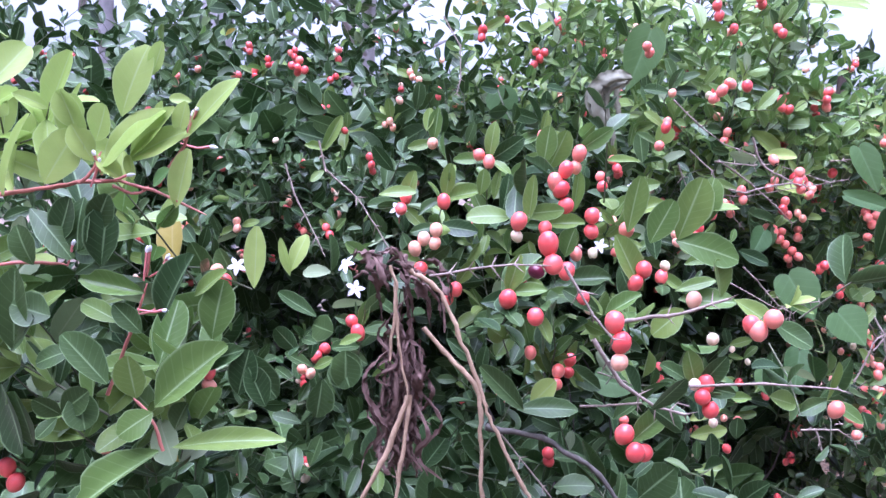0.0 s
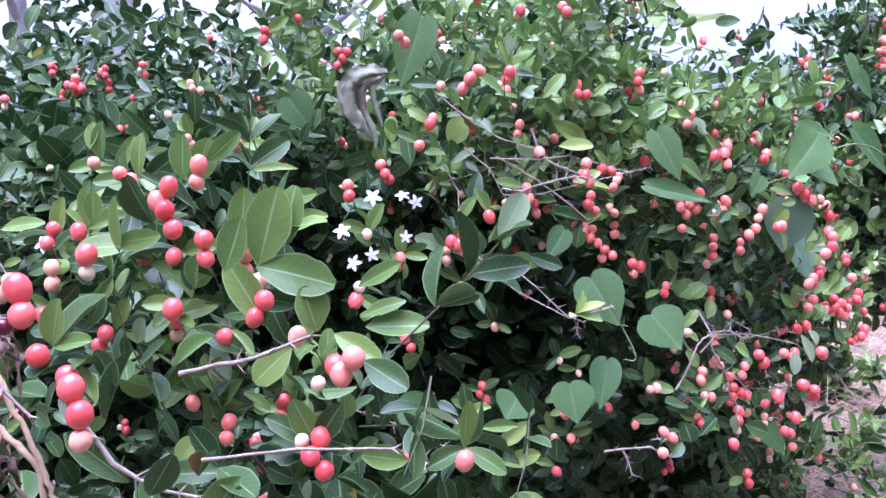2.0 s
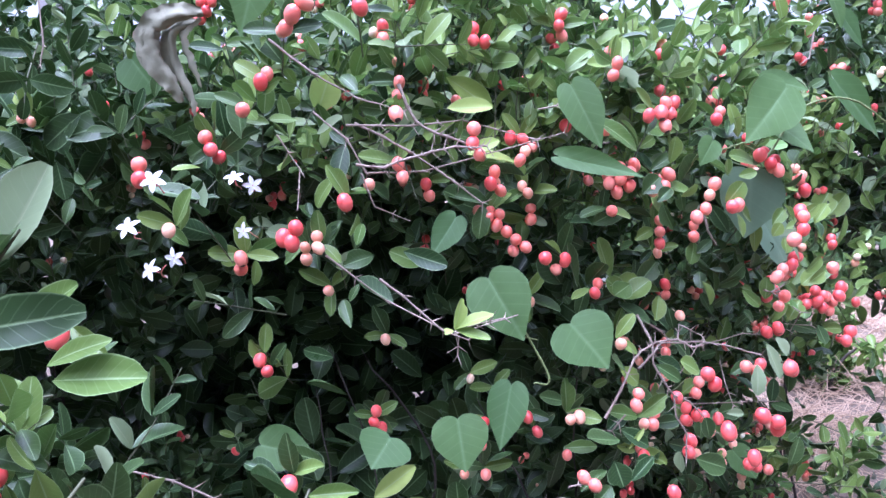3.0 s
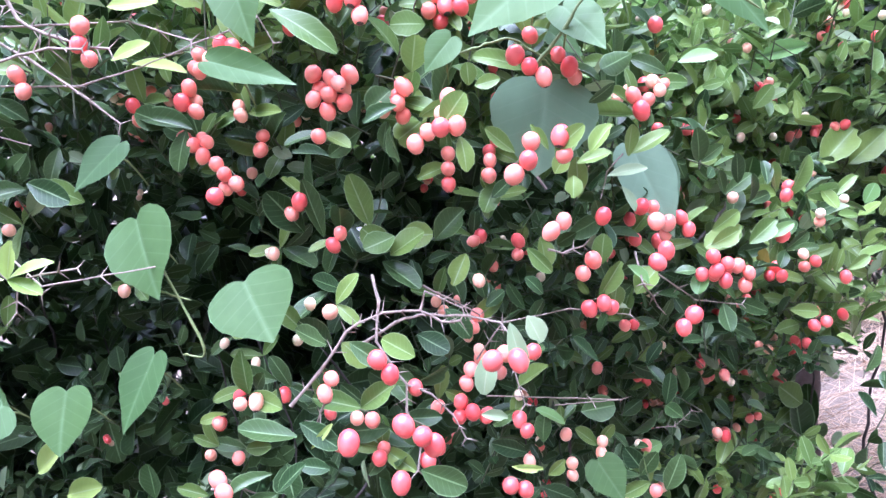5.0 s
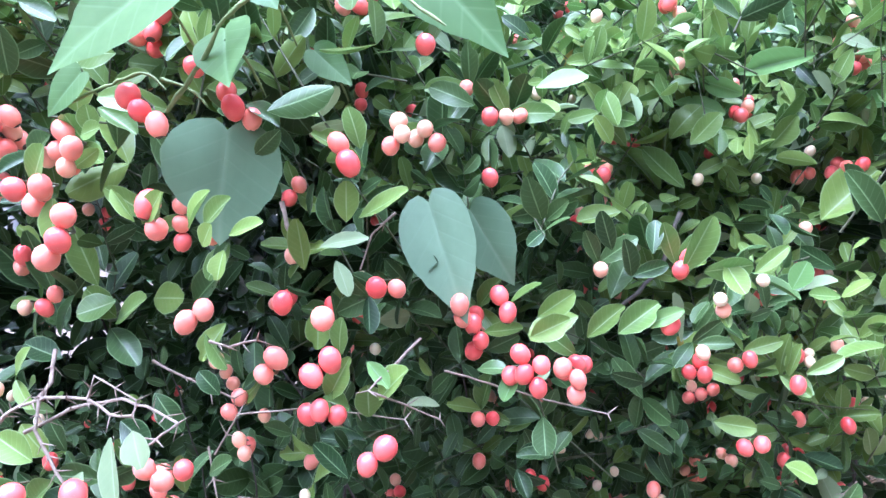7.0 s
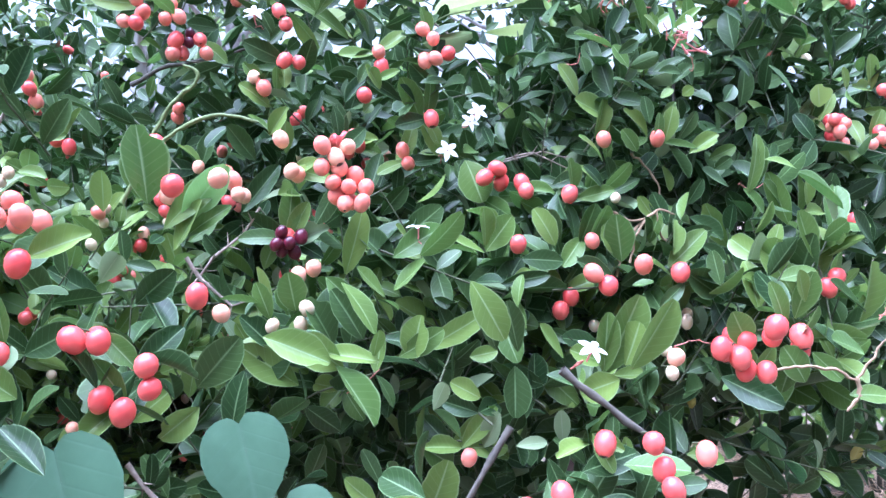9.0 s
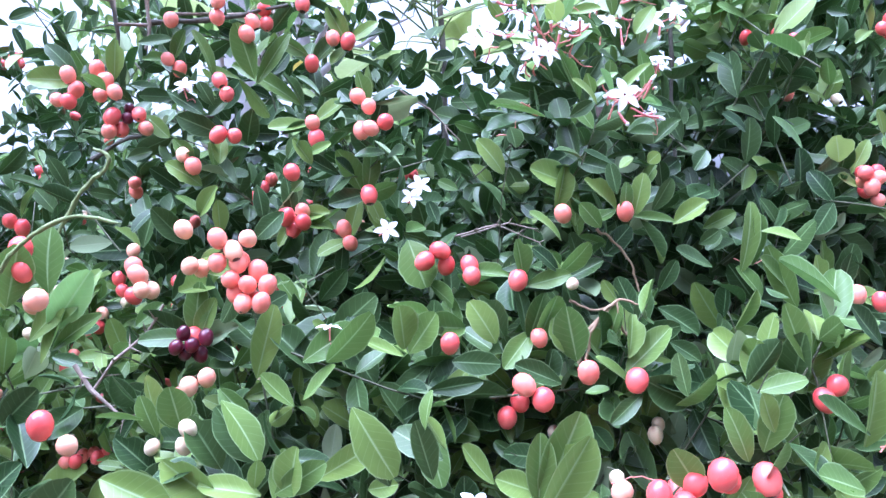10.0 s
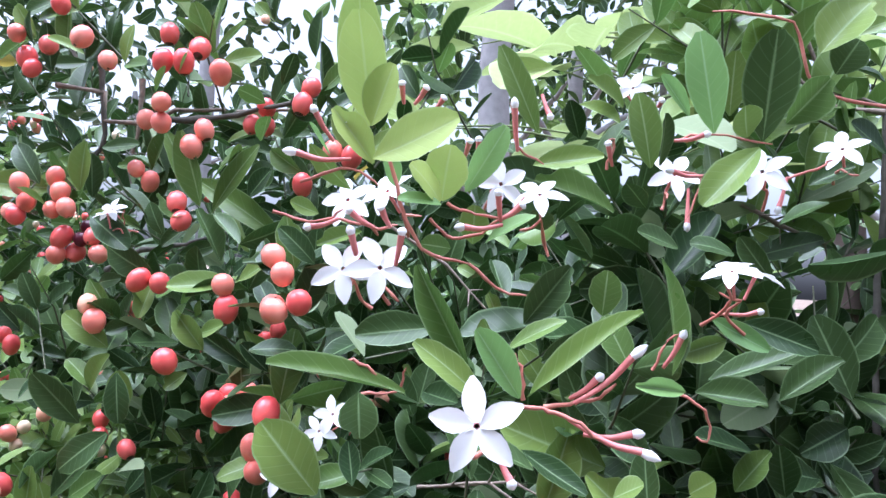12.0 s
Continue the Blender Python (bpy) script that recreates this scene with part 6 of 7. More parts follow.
dry_twig(2.6, (1.845, 1.967, 1.293), (1.851, 1.973, 1.321), (1.864, 1.985, 1.339), (1.878, 1.997, 1.335))
dry_twig(2.4, (1.864, 1.985, 1.339), (1.868, 1.988, 1.316), (1.884, 2.002, 1.305), (1.882, 2.000, 1.293), (1.875, 1.993, 1.279))
twig(2.4, (1.684, 2.040, 1.390), (1.723, 2.065, 1.401), (1.743, 2.077, 1.394))
red_stalk(1.6, (2.038, 1.961, 1.255), (2.047, 1.967, 1.265), (2.068, 1.981, 1.276))
red_stalk(1.6, (2.042, 1.964, 1.261), (2.048, 1.969, 1.274), (2.048, 1.969, 1.280))
red_stalk(1.6, (2.038, 1.962, 1.258), (2.055, 1.972, 1.260), (2.062, 1.977, 1.266))
red_stalk(1.6, (2.042, 1.964, 1.263), (2.055, 1.973, 1.270), (2.059, 1.976, 1.276))
red_stalk(1.4, (1.904, 1.875, 1.241), (1.917, 1.883, 1.245), (1.928, 1.890, 1.242))
red_stalk(1.4, (1.684, 1.756, 1.211), (1.696, 1.764, 1.219), (1.706, 1.771, 1.229))
red_stalk(1.2, (1.913, 2.124, 1.360), (1.926, 2.133, 1.354), (1.940, 2.142, 1.361))
leaf(1.575, 1.693, 1.325, 1.600, 1.704, 1.362, 0.0175, "m")
leaf(1.981, 2.232, 1.440, 1.981, 2.227, 1.464, 0.0253, "y")
leaf(1.628, 1.761, 1.299, 1.632, 1.755, 1.273, 0.0253, "m")
leaf(1.681, 1.759, 1.297, 1.710, 1.768, 1.261, 0.0223, "m")
leaf(1.680, 1.674, 1.271, 1.721, 1.692, 1.254, 0.0207, "m")
leaf(1.784, 1.777, 1.299, 1.808, 1.784, 1.257, 0.0221, "m")
leaf(1.888, 1.816, 1.236, 1.915, 1.829, 1.284, 0.0247, "m")
fruit(1.144, 1.769, 1.165, "c")
fruit(1.196, 1.821, 1.160, "c")
fruit(1.247, 1.809, 1.106, "p")
fruit(1.235, 1.583, 1.098, "c")
fruit(1.107, 1.550, 1.109, "p")
fruit(1.164, 1.560, 1.060, "r")
fruit(1.189, 1.569, 1.035, "p")
fruit(1.256, 1.649, 0.986, "r")
fruit(1.020, 1.646, 0.884, "c")
fruit(1.031, 1.727, 0.803, "c")
fruit(1.049, 1.739, 0.819, "c")
fruit(1.155, 1.895, 0.660, "p")
fruit(1.058, 1.804, 0.631, "p")
fruit(1.024, 1.672, 0.663, "p")
fruit(1.011, 1.455, 0.777, "o")
fruit(1.115, 1.818, 0.584, "r")
fruit(0.950, 1.441, 0.829, "pp")
fruit(0.919, 1.407, 0.832, "pp")
fruit(0.874, 1.385, 0.843, "p")
fruit(0.806, 1.224, 0.923, "rr")
fruit(0.699, 1.206, 1.044, "c")
fruit(0.747, 1.209, 0.969, "po")
fruit(0.653, 1.173, 0.995, "pp")
fruit(0.725, 1.223, 1.065, "p")
fruit(0.709, 1.218, 1.074, "c")
fruit(0.796, 1.236, 0.989, "r")
fruit(0.726, 1.224, 1.065, "p")
fruit(1.958, 2.387, 1.515, "c")
fruit(2.002, 2.162, 1.325, "o")
fruit(2.018, 2.172, 1.318, "r")
fruit(1.246, 1.858, 1.185, "c")
fruit(1.627, 1.739, 1.263, "c")

leaf(1.482, 1.866, 1.542, 1.502, 1.889, 1.520, 0.0183, "g")
leaf(1.518, 1.974, 1.635, 1.514, 1.955, 1.644, 0.0135, "m")
leaf(1.525, 1.984, 1.649, 1.535, 1.988, 1.672, 0.0118, "g")
leaf(1.420, 1.842, 1.549, 1.417, 1.824, 1.564, 0.0172, "m")
leaf(1.515, 1.912, 1.647, 1.525, 1.916, 1.660, 0.0104, "m")
leaf(1.506, 1.899, 1.632, 1.517, 1.903, 1.648, 0.0112, "m")
leaf(1.436, 1.858, 1.666, 1.427, 1.833, 1.676, 0.0103, "m")
leaf(1.392, 1.826, 1.677, 1.397, 1.820, 1.701, 0.0160, "g")
leaf(1.491, 2.022, 1.685, 1.499, 2.021, 1.721, 0.0184, "g")
leaf(1.491, 1.988, 1.639, 1.508, 2.002, 1.674, 0.0178, "g")
leaf(1.510, 2.052, 1.707, 1.509, 2.040, 1.681, 0.0156, "g")
leaf(1.531, 1.938, 1.652, 1.545, 1.949, 1.643, 0.0120, "m")
leaf(1.421, 1.877, 1.599, 1.443, 1.902, 1.601, 0.0124, "g")
leaf(1.460, 1.886, 1.567, 1.479, 1.906, 1.545, 0.0152, "g")
leaf(1.511, 1.968, 1.564, 1.526, 1.979, 1.585, 0.0169, "g")

fruit(0.827, 1.090, 0.975, "r")
fruit(0.563, 1.317, 0.940, "r")
fruit(0.581, 1.330, 0.975, "c")
fruit(0.548, 1.325, 0.999, "c")
fruit(0.532, 1.294, 0.879, "p")
fruit(0.561, 1.302, 0.873, "o")


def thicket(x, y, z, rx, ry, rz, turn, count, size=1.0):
    """The hedge's dim inside, crowded larger leaves; flat layers are added to block light."""
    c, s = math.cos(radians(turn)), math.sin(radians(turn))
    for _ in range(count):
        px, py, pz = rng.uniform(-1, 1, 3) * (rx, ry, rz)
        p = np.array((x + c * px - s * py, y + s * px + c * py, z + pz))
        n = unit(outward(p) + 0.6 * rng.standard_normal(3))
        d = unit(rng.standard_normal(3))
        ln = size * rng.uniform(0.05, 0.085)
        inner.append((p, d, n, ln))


inner = []
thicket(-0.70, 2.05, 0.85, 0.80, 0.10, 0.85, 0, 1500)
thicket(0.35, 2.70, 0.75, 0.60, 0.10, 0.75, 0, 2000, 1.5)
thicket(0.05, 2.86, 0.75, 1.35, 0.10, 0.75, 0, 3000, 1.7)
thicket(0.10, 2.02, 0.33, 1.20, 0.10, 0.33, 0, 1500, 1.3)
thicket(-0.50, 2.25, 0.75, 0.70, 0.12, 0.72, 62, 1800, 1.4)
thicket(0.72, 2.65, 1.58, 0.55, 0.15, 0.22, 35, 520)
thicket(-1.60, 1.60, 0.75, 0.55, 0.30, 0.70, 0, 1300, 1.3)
# hidden flat leaf roof, added to keep sun out of the inside
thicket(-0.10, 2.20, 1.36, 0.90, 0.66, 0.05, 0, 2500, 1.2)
# flat leaf shelf added to block light and the sight of the ground
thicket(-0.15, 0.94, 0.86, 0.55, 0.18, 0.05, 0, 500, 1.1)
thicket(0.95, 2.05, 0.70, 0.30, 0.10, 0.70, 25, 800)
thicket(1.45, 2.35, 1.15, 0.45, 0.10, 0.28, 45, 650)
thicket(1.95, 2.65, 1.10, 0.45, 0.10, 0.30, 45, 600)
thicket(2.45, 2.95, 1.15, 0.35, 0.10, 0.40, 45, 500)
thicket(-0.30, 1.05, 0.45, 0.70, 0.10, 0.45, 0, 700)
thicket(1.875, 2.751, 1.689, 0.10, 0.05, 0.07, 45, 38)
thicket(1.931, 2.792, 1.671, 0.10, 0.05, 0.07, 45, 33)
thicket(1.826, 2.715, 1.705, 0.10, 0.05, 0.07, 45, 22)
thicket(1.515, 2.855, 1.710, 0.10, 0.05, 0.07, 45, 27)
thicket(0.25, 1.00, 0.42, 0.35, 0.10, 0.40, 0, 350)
clump(-0.75, 1.95, 0.95, 0.70, 0.15, 0.75, 0, 150, "g")
clump(0.80, 1.85, 0.80, 0.35, 0.12, 0.65, 20, 110, "g")
clump(1.05, 2.00, 0.75, 0.25, 0.15, 0.60, 40, 90, "g")
clump(0.40, 1.55, 0.40, 0.60, 0.15, 0.35, 0, 90, "g")
clump(-0.90, 1.60, 0.80, 0.70, 0.25, 0.70, 0, 200, "g")
clump(-0.15, 1.75, 0.80, 0.30, 0.12, 0.50, 0, 50, "g")
clump(0.40, 1.62, 1.38, 0.40, 0.25, 0.10, 0, 110, "g")
clump(0.00, 0.85, 0.55, 0.60, 0.20, 0.45, 0, 120, "g")
clump(1.35, 2.20, 1.10, 0.45, 0.15, 0.30, 45, 90, "g")
clump(1.75, 2.30, 1.10, 0.40, 0.15, 0.30, 45, 80, "g")
clump(2.25, 2.60, 1.20, 0.35, 0.20, 0.35, 45, 120, "g")
# ---- the vine that climbs over the hedge ----
vines = []
for text, x, y in (("climbing vine with heart-shaped green leaves", 0.80, 1.25), ("climbing vine with large pale heart-shaped leaves", 1.62, 1.50)):
    e = new("climbing_vine")
    e.location = (x, y, 0)
    vines.append((tagged(e, text, "vine", "vines on the hedge"), np.array((x, y, 0))))
bpy.context.view_layer.update()


def heart_template(seed):
    """A heart-shaped leaf one long and one wide; its stalk joins at the origin, its tip lies along y."""
    r = np.random.default_rng(seed)
    n, rings = 40, 5
    a = np.linspace(-np.pi, np.pi, n + 1)
    key_a = np.radians((0, 8, 22, 45, 75, 110, 140, 163, 180))
    key_r = np.array((0.86, 0.74, 0.62, 0.55, 0.51, 0.48, 0.44, 0.38, 0.27))
    rad = np.interp(np.abs(a), key_a, key_r) * (1 + 0.010 * r.standard_normal(n + 1))
    rad[-1] = rad[0]
    s = np.linspace(0.002, 1, rings)
    x = s[:, None] * (rad * np.sin(a))[None]
    y = s[:, None] * (rad * np.cos(a))[None]
    z = 0.16 * np.abs(x) - 0.10 * (y + 0.1) ** 2 + 0.02 * np.sin(9 * x + 4 * r.random()) * s[:, None]
    uv = np.stack([x * 0.95 + 0.5, y + 0.3], -1)
    return np.stack([x, y, z], -1).reshape(-1, 3), grid_faces(rings, n + 1), uv.reshape(-1, 2)


HEART = [heart_template(70 + i) for i in range(3)]
HEART_MESH = {}


def vine_leaf(bx, by, bz, tx, ty, tz, width):
    b, t = np.array((bx, by, bz)), np.array((tx, ty, tz))
    clear.append((*(0.55 * b + 0.45 * t), 0.42 * width))
    vine, at = vines[0 if bx < 1.35 else 1]
    length = np.linalg.norm(t - b) * 0.8 / 0.86
    b = b + 0.2 * (t - b)
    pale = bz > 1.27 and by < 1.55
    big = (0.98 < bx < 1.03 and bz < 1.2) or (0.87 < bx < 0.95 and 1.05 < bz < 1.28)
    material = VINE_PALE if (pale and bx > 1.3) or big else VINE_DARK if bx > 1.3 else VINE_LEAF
    i = int(rng.integers(0, 3))
    if (material.name, i) not in HEART_MESH:
        v, f, uv = HEART[i]
        me = array_mesh("leaf", v, f, uv)
        me.materials.append(material)
        HEART_MESH[material.name, i] = me
    n = unit(outward(b) + np.array((0, 0, 0.45)) + 0.12 * rng.standard_normal(3))
    m = frame_matrix(b - at, t - b, n, length, width)
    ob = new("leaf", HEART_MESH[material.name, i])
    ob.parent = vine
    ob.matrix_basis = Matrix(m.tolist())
    back = b - at - 0.05 * outward(b) - np.array((0, 0, 0.03))
    rod("leaf_stalk", [b - at, 0.5 * (b - at + back) + np.array((0, 0, 0.008)), back], 0.0011, GREEN_STEM, vine, 0.8, 3, 0, 6)


def vine_stem(mm, *points):
    vine, at = vines[0 if points[0][0] < 1.35 else 1]
    rod("stem", np.array(points) - at, mm * 0.0005, GREEN_STEM, vine, 0.7, 6, 0.0003, 8)


vine_leaf(0.570, 1.181, 1.159, 0.601, 1.147, 1.099, 0.072)
vine_leaf(0.662, 1.192, 1.099, 0.697, 1.162, 1.057, 0.080)
vine_leaf(0.585, 1.155, 1.043, 0.567, 1.120, 0.988, 0.045)
vine_leaf(0.524, 1.116, 1.024, 0.529, 1.089, 0.980, 0.060)
vine_leaf(0.451, 1.117, 1.009, 0.433, 1.089, 0.991, 0.059)
vine_leaf(0.536, 1.215, 1.227, 0.507, 1.182, 1.191, 0.036)
vine_leaf(0.919, 1.313, 1.248, 0.909, 1.298, 1.171, 0.099)
vine_leaf(0.938, 1.267, 1.351, 0.873, 1.212, 1.297, 0.069)
vine_leaf(0.940, 1.303, 1.316, 0.975, 1.264, 1.280, 0.044)
vine_leaf(1.050, 1.357, 1.361, 1.120, 1.361, 1.285, 0.058)
vine_leaf(0.674, 1.208, 1.365, 0.699, 1.182, 1.300, 0.048)
vine_leaf(0.658, 1.192, 1.290, 0.741, 1.166, 1.268, 0.029)
vine_leaf(0.957, 1.358, 1.370, 1.015, 1.348, 1.355, 0.036)
vine_leaf(0.955, 1.323, 1.348, 0.977, 1.314, 1.328, 0.027)
vine_leaf(0.995, 1.455, 1.177, 1.036, 1.428, 1.089, 0.062)
vine_leaf(1.009, 1.501, 1.166, 1.044, 1.505, 1.101, 0.053)
vine_leaf(0.908, 1.432, 1.312, 0.948, 1.424, 1.282, 0.029)
vine_leaf(0.847, 1.255, 1.296, 0.827, 1.238, 1.270, 0.030)
vine_leaf(1.615, 1.477, 1.334, 1.720, 1.478, 1.321, 0.031)
vine_leaf(1.531, 1.431, 1.360, 1.552, 1.438, 1.329, 0.035)
vine_leaf(1.561, 1.420, 1.323, 1.594, 1.458, 1.287, 0.038)
vine_leaf(1.532, 1.468, 1.283, 1.579, 1.480, 1.257, 0.028)
vine_leaf(1.587, 1.406, 1.281, 1.587, 1.389, 1.234, 0.032)
vine_leaf(1.604, 1.571, 1.211, 1.641, 1.560, 1.138, 0.070)
vine_leaf(1.627, 1.699, 1.193, 1.657, 1.686, 1.131, 0.064)
vine_leaf(1.659, 1.711, 1.134, 1.701, 1.707, 1.092, 0.062)
vine_leaf(1.220, 1.648, 1.481, 1.262, 1.654, 1.431, 0.052)
vine_leaf(1.195, 1.637, 1.514, 1.211, 1.628, 1.461, 0.046)
vine_leaf(0.337, 1.255, 1.540, 0.304, 1.242, 1.447, 0.064)
vine_leaf(0.106, 1.445, 1.450, 0.140, 1.437, 1.398, 0.064)
vine_leaf(0.947, 1.432, 0.822, 0.976, 1.413, 0.785, 0.047)
vine_leaf(0.289, 1.233, 0.962, 0.355, 1.211, 0.954, 0.056)
vine_stem(3.4, (1.572, 1.404, 1.329), (1.606, 1.423, 1.326), (1.631, 1.437, 1.317), (1.651, 1.448, 1.310), (1.674, 1.461, 1.309), (1.694, 1.474, 1.318))
vine_stem(3.0, (1.568, 1.426, 1.338), (1.600, 1.443, 1.324), (1.629, 1.460, 1.323), (1.653, 1.475, 1.325))
vine_stem(3.4, (1.563, 1.660, 1.363), (1.580, 1.674, 1.397), (1.599, 1.688, 1.416), (1.623, 1.703, 1.424), (1.647, 1.716, 1.418))
vine_stem(3.2, (0.914, 1.268, 1.266), (0.939, 1.279, 1.295), (0.962, 1.289, 1.325), (1.009, 1.302, 1.340), (1.055, 1.312, 1.333), (1.101, 1.318, 1.301))
vine_stem(2.4, (0.835, 1.252, 1.278), (0.870, 1.262, 1.288), (0.897, 1.269, 1.292), (0.914, 1.270, 1.280))
vine_stem(2.0, (0.591, 1.166, 1.102), (0.606, 1.168, 1.096), (0.620, 1.171, 1.091))
vine_stem(2.6, (0.592, 1.170, 1.130), (0.629, 1.166, 1.049), (0.611, 1.161, 1.045))
vine_stem(2.4, (0.897, 1.281, 1.289), (0.915, 1.289, 1.280), (0.927, 1.292, 1.268))
vine_stem(4.5, (1.460, 1.760, 1.398), (1.468, 1.767, 1.421), (1.482, 1.779, 1.449), (1.498, 1.792, 1.467), (1.500, 1.794, 1.478), (1.490, 1.787, 1.485))
vine_stem(2.6, (0.512, 1.303, 1.458), (0.589, 1.385, 1.458), (0.655, 1.411, 1.444), (0.677, 1.391, 1.411))


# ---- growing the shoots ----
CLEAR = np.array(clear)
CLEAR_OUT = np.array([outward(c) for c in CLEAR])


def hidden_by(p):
    """Whether a leaf at p would hang before a berry or a chosen leaf and cover it."""
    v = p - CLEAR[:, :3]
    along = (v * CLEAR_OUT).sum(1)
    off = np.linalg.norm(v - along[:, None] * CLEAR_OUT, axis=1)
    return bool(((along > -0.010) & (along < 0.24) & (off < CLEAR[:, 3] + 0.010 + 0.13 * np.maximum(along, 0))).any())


grown = [[] for _ in bushes]
stems = [Rods() for _ in bushes]
stalks = [Rods() for _ in bushes]


def shoot(p, way, length, pairs, kind, deep, size=0.048):
    """A straight shoot with leaves in pairs, each pair crossing the one below."""
    k = bush_of(p)
    p = np.array(p, float)
    way = unit(way)
    side = unit(np.cross(way, (0.3, 0.2, 0.9)))
    tip = p + way * length * 0.5
    foot = p - way * length * 0.7
    out = outward(p)
    kept = 0
    turn0 = rng.uniform(0, np.pi)
    for i in range(pairs):
        s = (i + 0.5) / pairs
        q = foot + (tip - foot) * s
        a = turn0 + i * np.pi / 2
        radial = math.cos(a) * side + math.sin(a) * np.cross(way, side)
        for sign in (1, -1):
            d = unit(way * 0.62 + sign * radial + 0.22 * rng.standard_normal(3) + np.array((0, 0, 0.12)))
            n = unit(np.array((0, 0, 0.6)) + 0.55 * out + 0.75 * rng.standard_normal(3))
            length_ = size * (0.62 + 0.55 * rng.random()) * (1 - 0.25 * (s > 0.8))
            c = q + d * length_ * 0.5
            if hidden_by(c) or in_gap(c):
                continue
            kk = kind
            roll = rng.random()
            if kind in "gm" and s > 0.75 and roll < (0.30 if p[2] > 1.2 else 0.12):
                kk = "m" if kind == "g" or p[0] > 0 else "y"
            elif roll > 0.9985:
                kk = "o"
            elif roll > 0.95:
                kk = "p"
            w = length_ * (0.41 + 0.11 * rng.random())
            kept += 1
            grown[k].append((deep + 0.004 * rng.random(), frame_matrix(q, d, n, length_, w), kk))
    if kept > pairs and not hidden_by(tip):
        stems[k].add(np.array([foot, p + 0.004 * rng.standard_normal(3), tip]), (0.0010, 0.0008, 0.0004), 4)


for p, kind, deep in sprigs:
    out = outward(p)
    way = unit(0.75 * out + np.array((0, 0, 0.75)) + 0.75 * rng.standard_normal(3))
    shoot(p, way, rng.uniform(0.07, 0.13), int(rng.integers(3, 6)), kind, deep, 0.052 if p[1] < 0.78 else 0.040 if p[0] < 1.3 else 0.046)

# ---- berries ----
BERRY_MESH = {}


def berry_mesh(kind, k):
    if (kind, k) not in BERRY_MESH:
        rings, segs = 8, 12
        th = np.linspace(0.02, np.pi - 0.02, rings)
        ph = np.linspace(0, 2 * np.pi, segs, endpoint=False)
        stretch_ = (1.17, 1.28, 1.08)[k]
        rr = 0.5 * np.sin(th) * (1 + 0.06 * np.cos(th))
        v = np.stack([rr[:, None] * np.cos(ph), rr[:, None] * np.sin(ph), np.repeat(0.5 * stretch_ * np.cos(th)[:, None], segs, 1)], -1)
        i, j = np.meshgrid(np.arange(rings - 1), np.arange(segs), indexing="ij")
        i, j = i.ravel(), j.ravel()
        f = np.stack([i * segs + j, (i + 1) * segs + j, (i + 1) * segs + (j + 1) % segs, i * segs + (j + 1) % segs], 1)
        me = array_mesh("berry", v.reshape(-1, 3), f)
        me.materials.append(BERRY[kind])
        BERRY_MESH[kind, k] = me
    return BERRY_MESH[kind, k]


def berry(p, kind, size):
    k = bush_of(p)
    tilt = Euler((rng.normal(0, 0.35), rng.normal(0, 0.35), rng.uniform(0, 6.28))).to_matrix().to_4x4()
    m = Matrix.Translation(Vector(p) - Vector((BUSH_AT[k][0], BUSH_AT[k][1], 0))) @ tilt @ Matrix.Diagonal((size, size, size, 1))
    ob = new("berry", berry_mesh(kind, int(rng.integers(0, 3))))
    ob.parent = bushes[k]
    ob.matrix_basis = m


def berry_cluster(p, ripeness, deep=0.0):
    p = np.array(p)
    out = outward(p)
    side = unit(np.cross(out, (0, 0, 1)))
    up = np.cross(side, out)
    k = bush_of(p)
    knot = p - 0.014 * out + np.array((0, 0, 0.004))
    placed = []
    for i, r in enumerate(ripeness):
        size = {"c": 0.0110, "p": 0.0135, "o": 0.0145, "r": 0.0152, "d": 0.0115}[r] * rng.uniform(0.92, 1.08)
        best = None
        for _ in range(40 if i else 1):
            q = p.copy()
            if i:
                o, s = placed[int(rng.integers(0, len(placed)))]
                d = unit(rng.standard_normal() * side + rng.standard_normal() * up + 0.45 * rng.standard_normal() * out)
                q = o + d * 0.5 * (size + s) * 1.03
            gap = min([np.linalg.norm(q - o) - 0.5 * (size + s) for o, s in placed] or [1])
            score = min(gap, 0) * 6 - np.linalg.norm(q - p) - 0.6 * max(np.dot(q - p, out), 0)
            if best is None or score > best[0]:
                best = (score, q)
        q = best[1]
        placed.append((q, size))
        berry(q, r, size)
        top = q + np.array((0, 0, 0.5 * size))
        stalks[k].add(np.array([knot, 0.5 * (knot + top), top]), (0.0009, 0.0007, 0.0007), 4)
    return knot


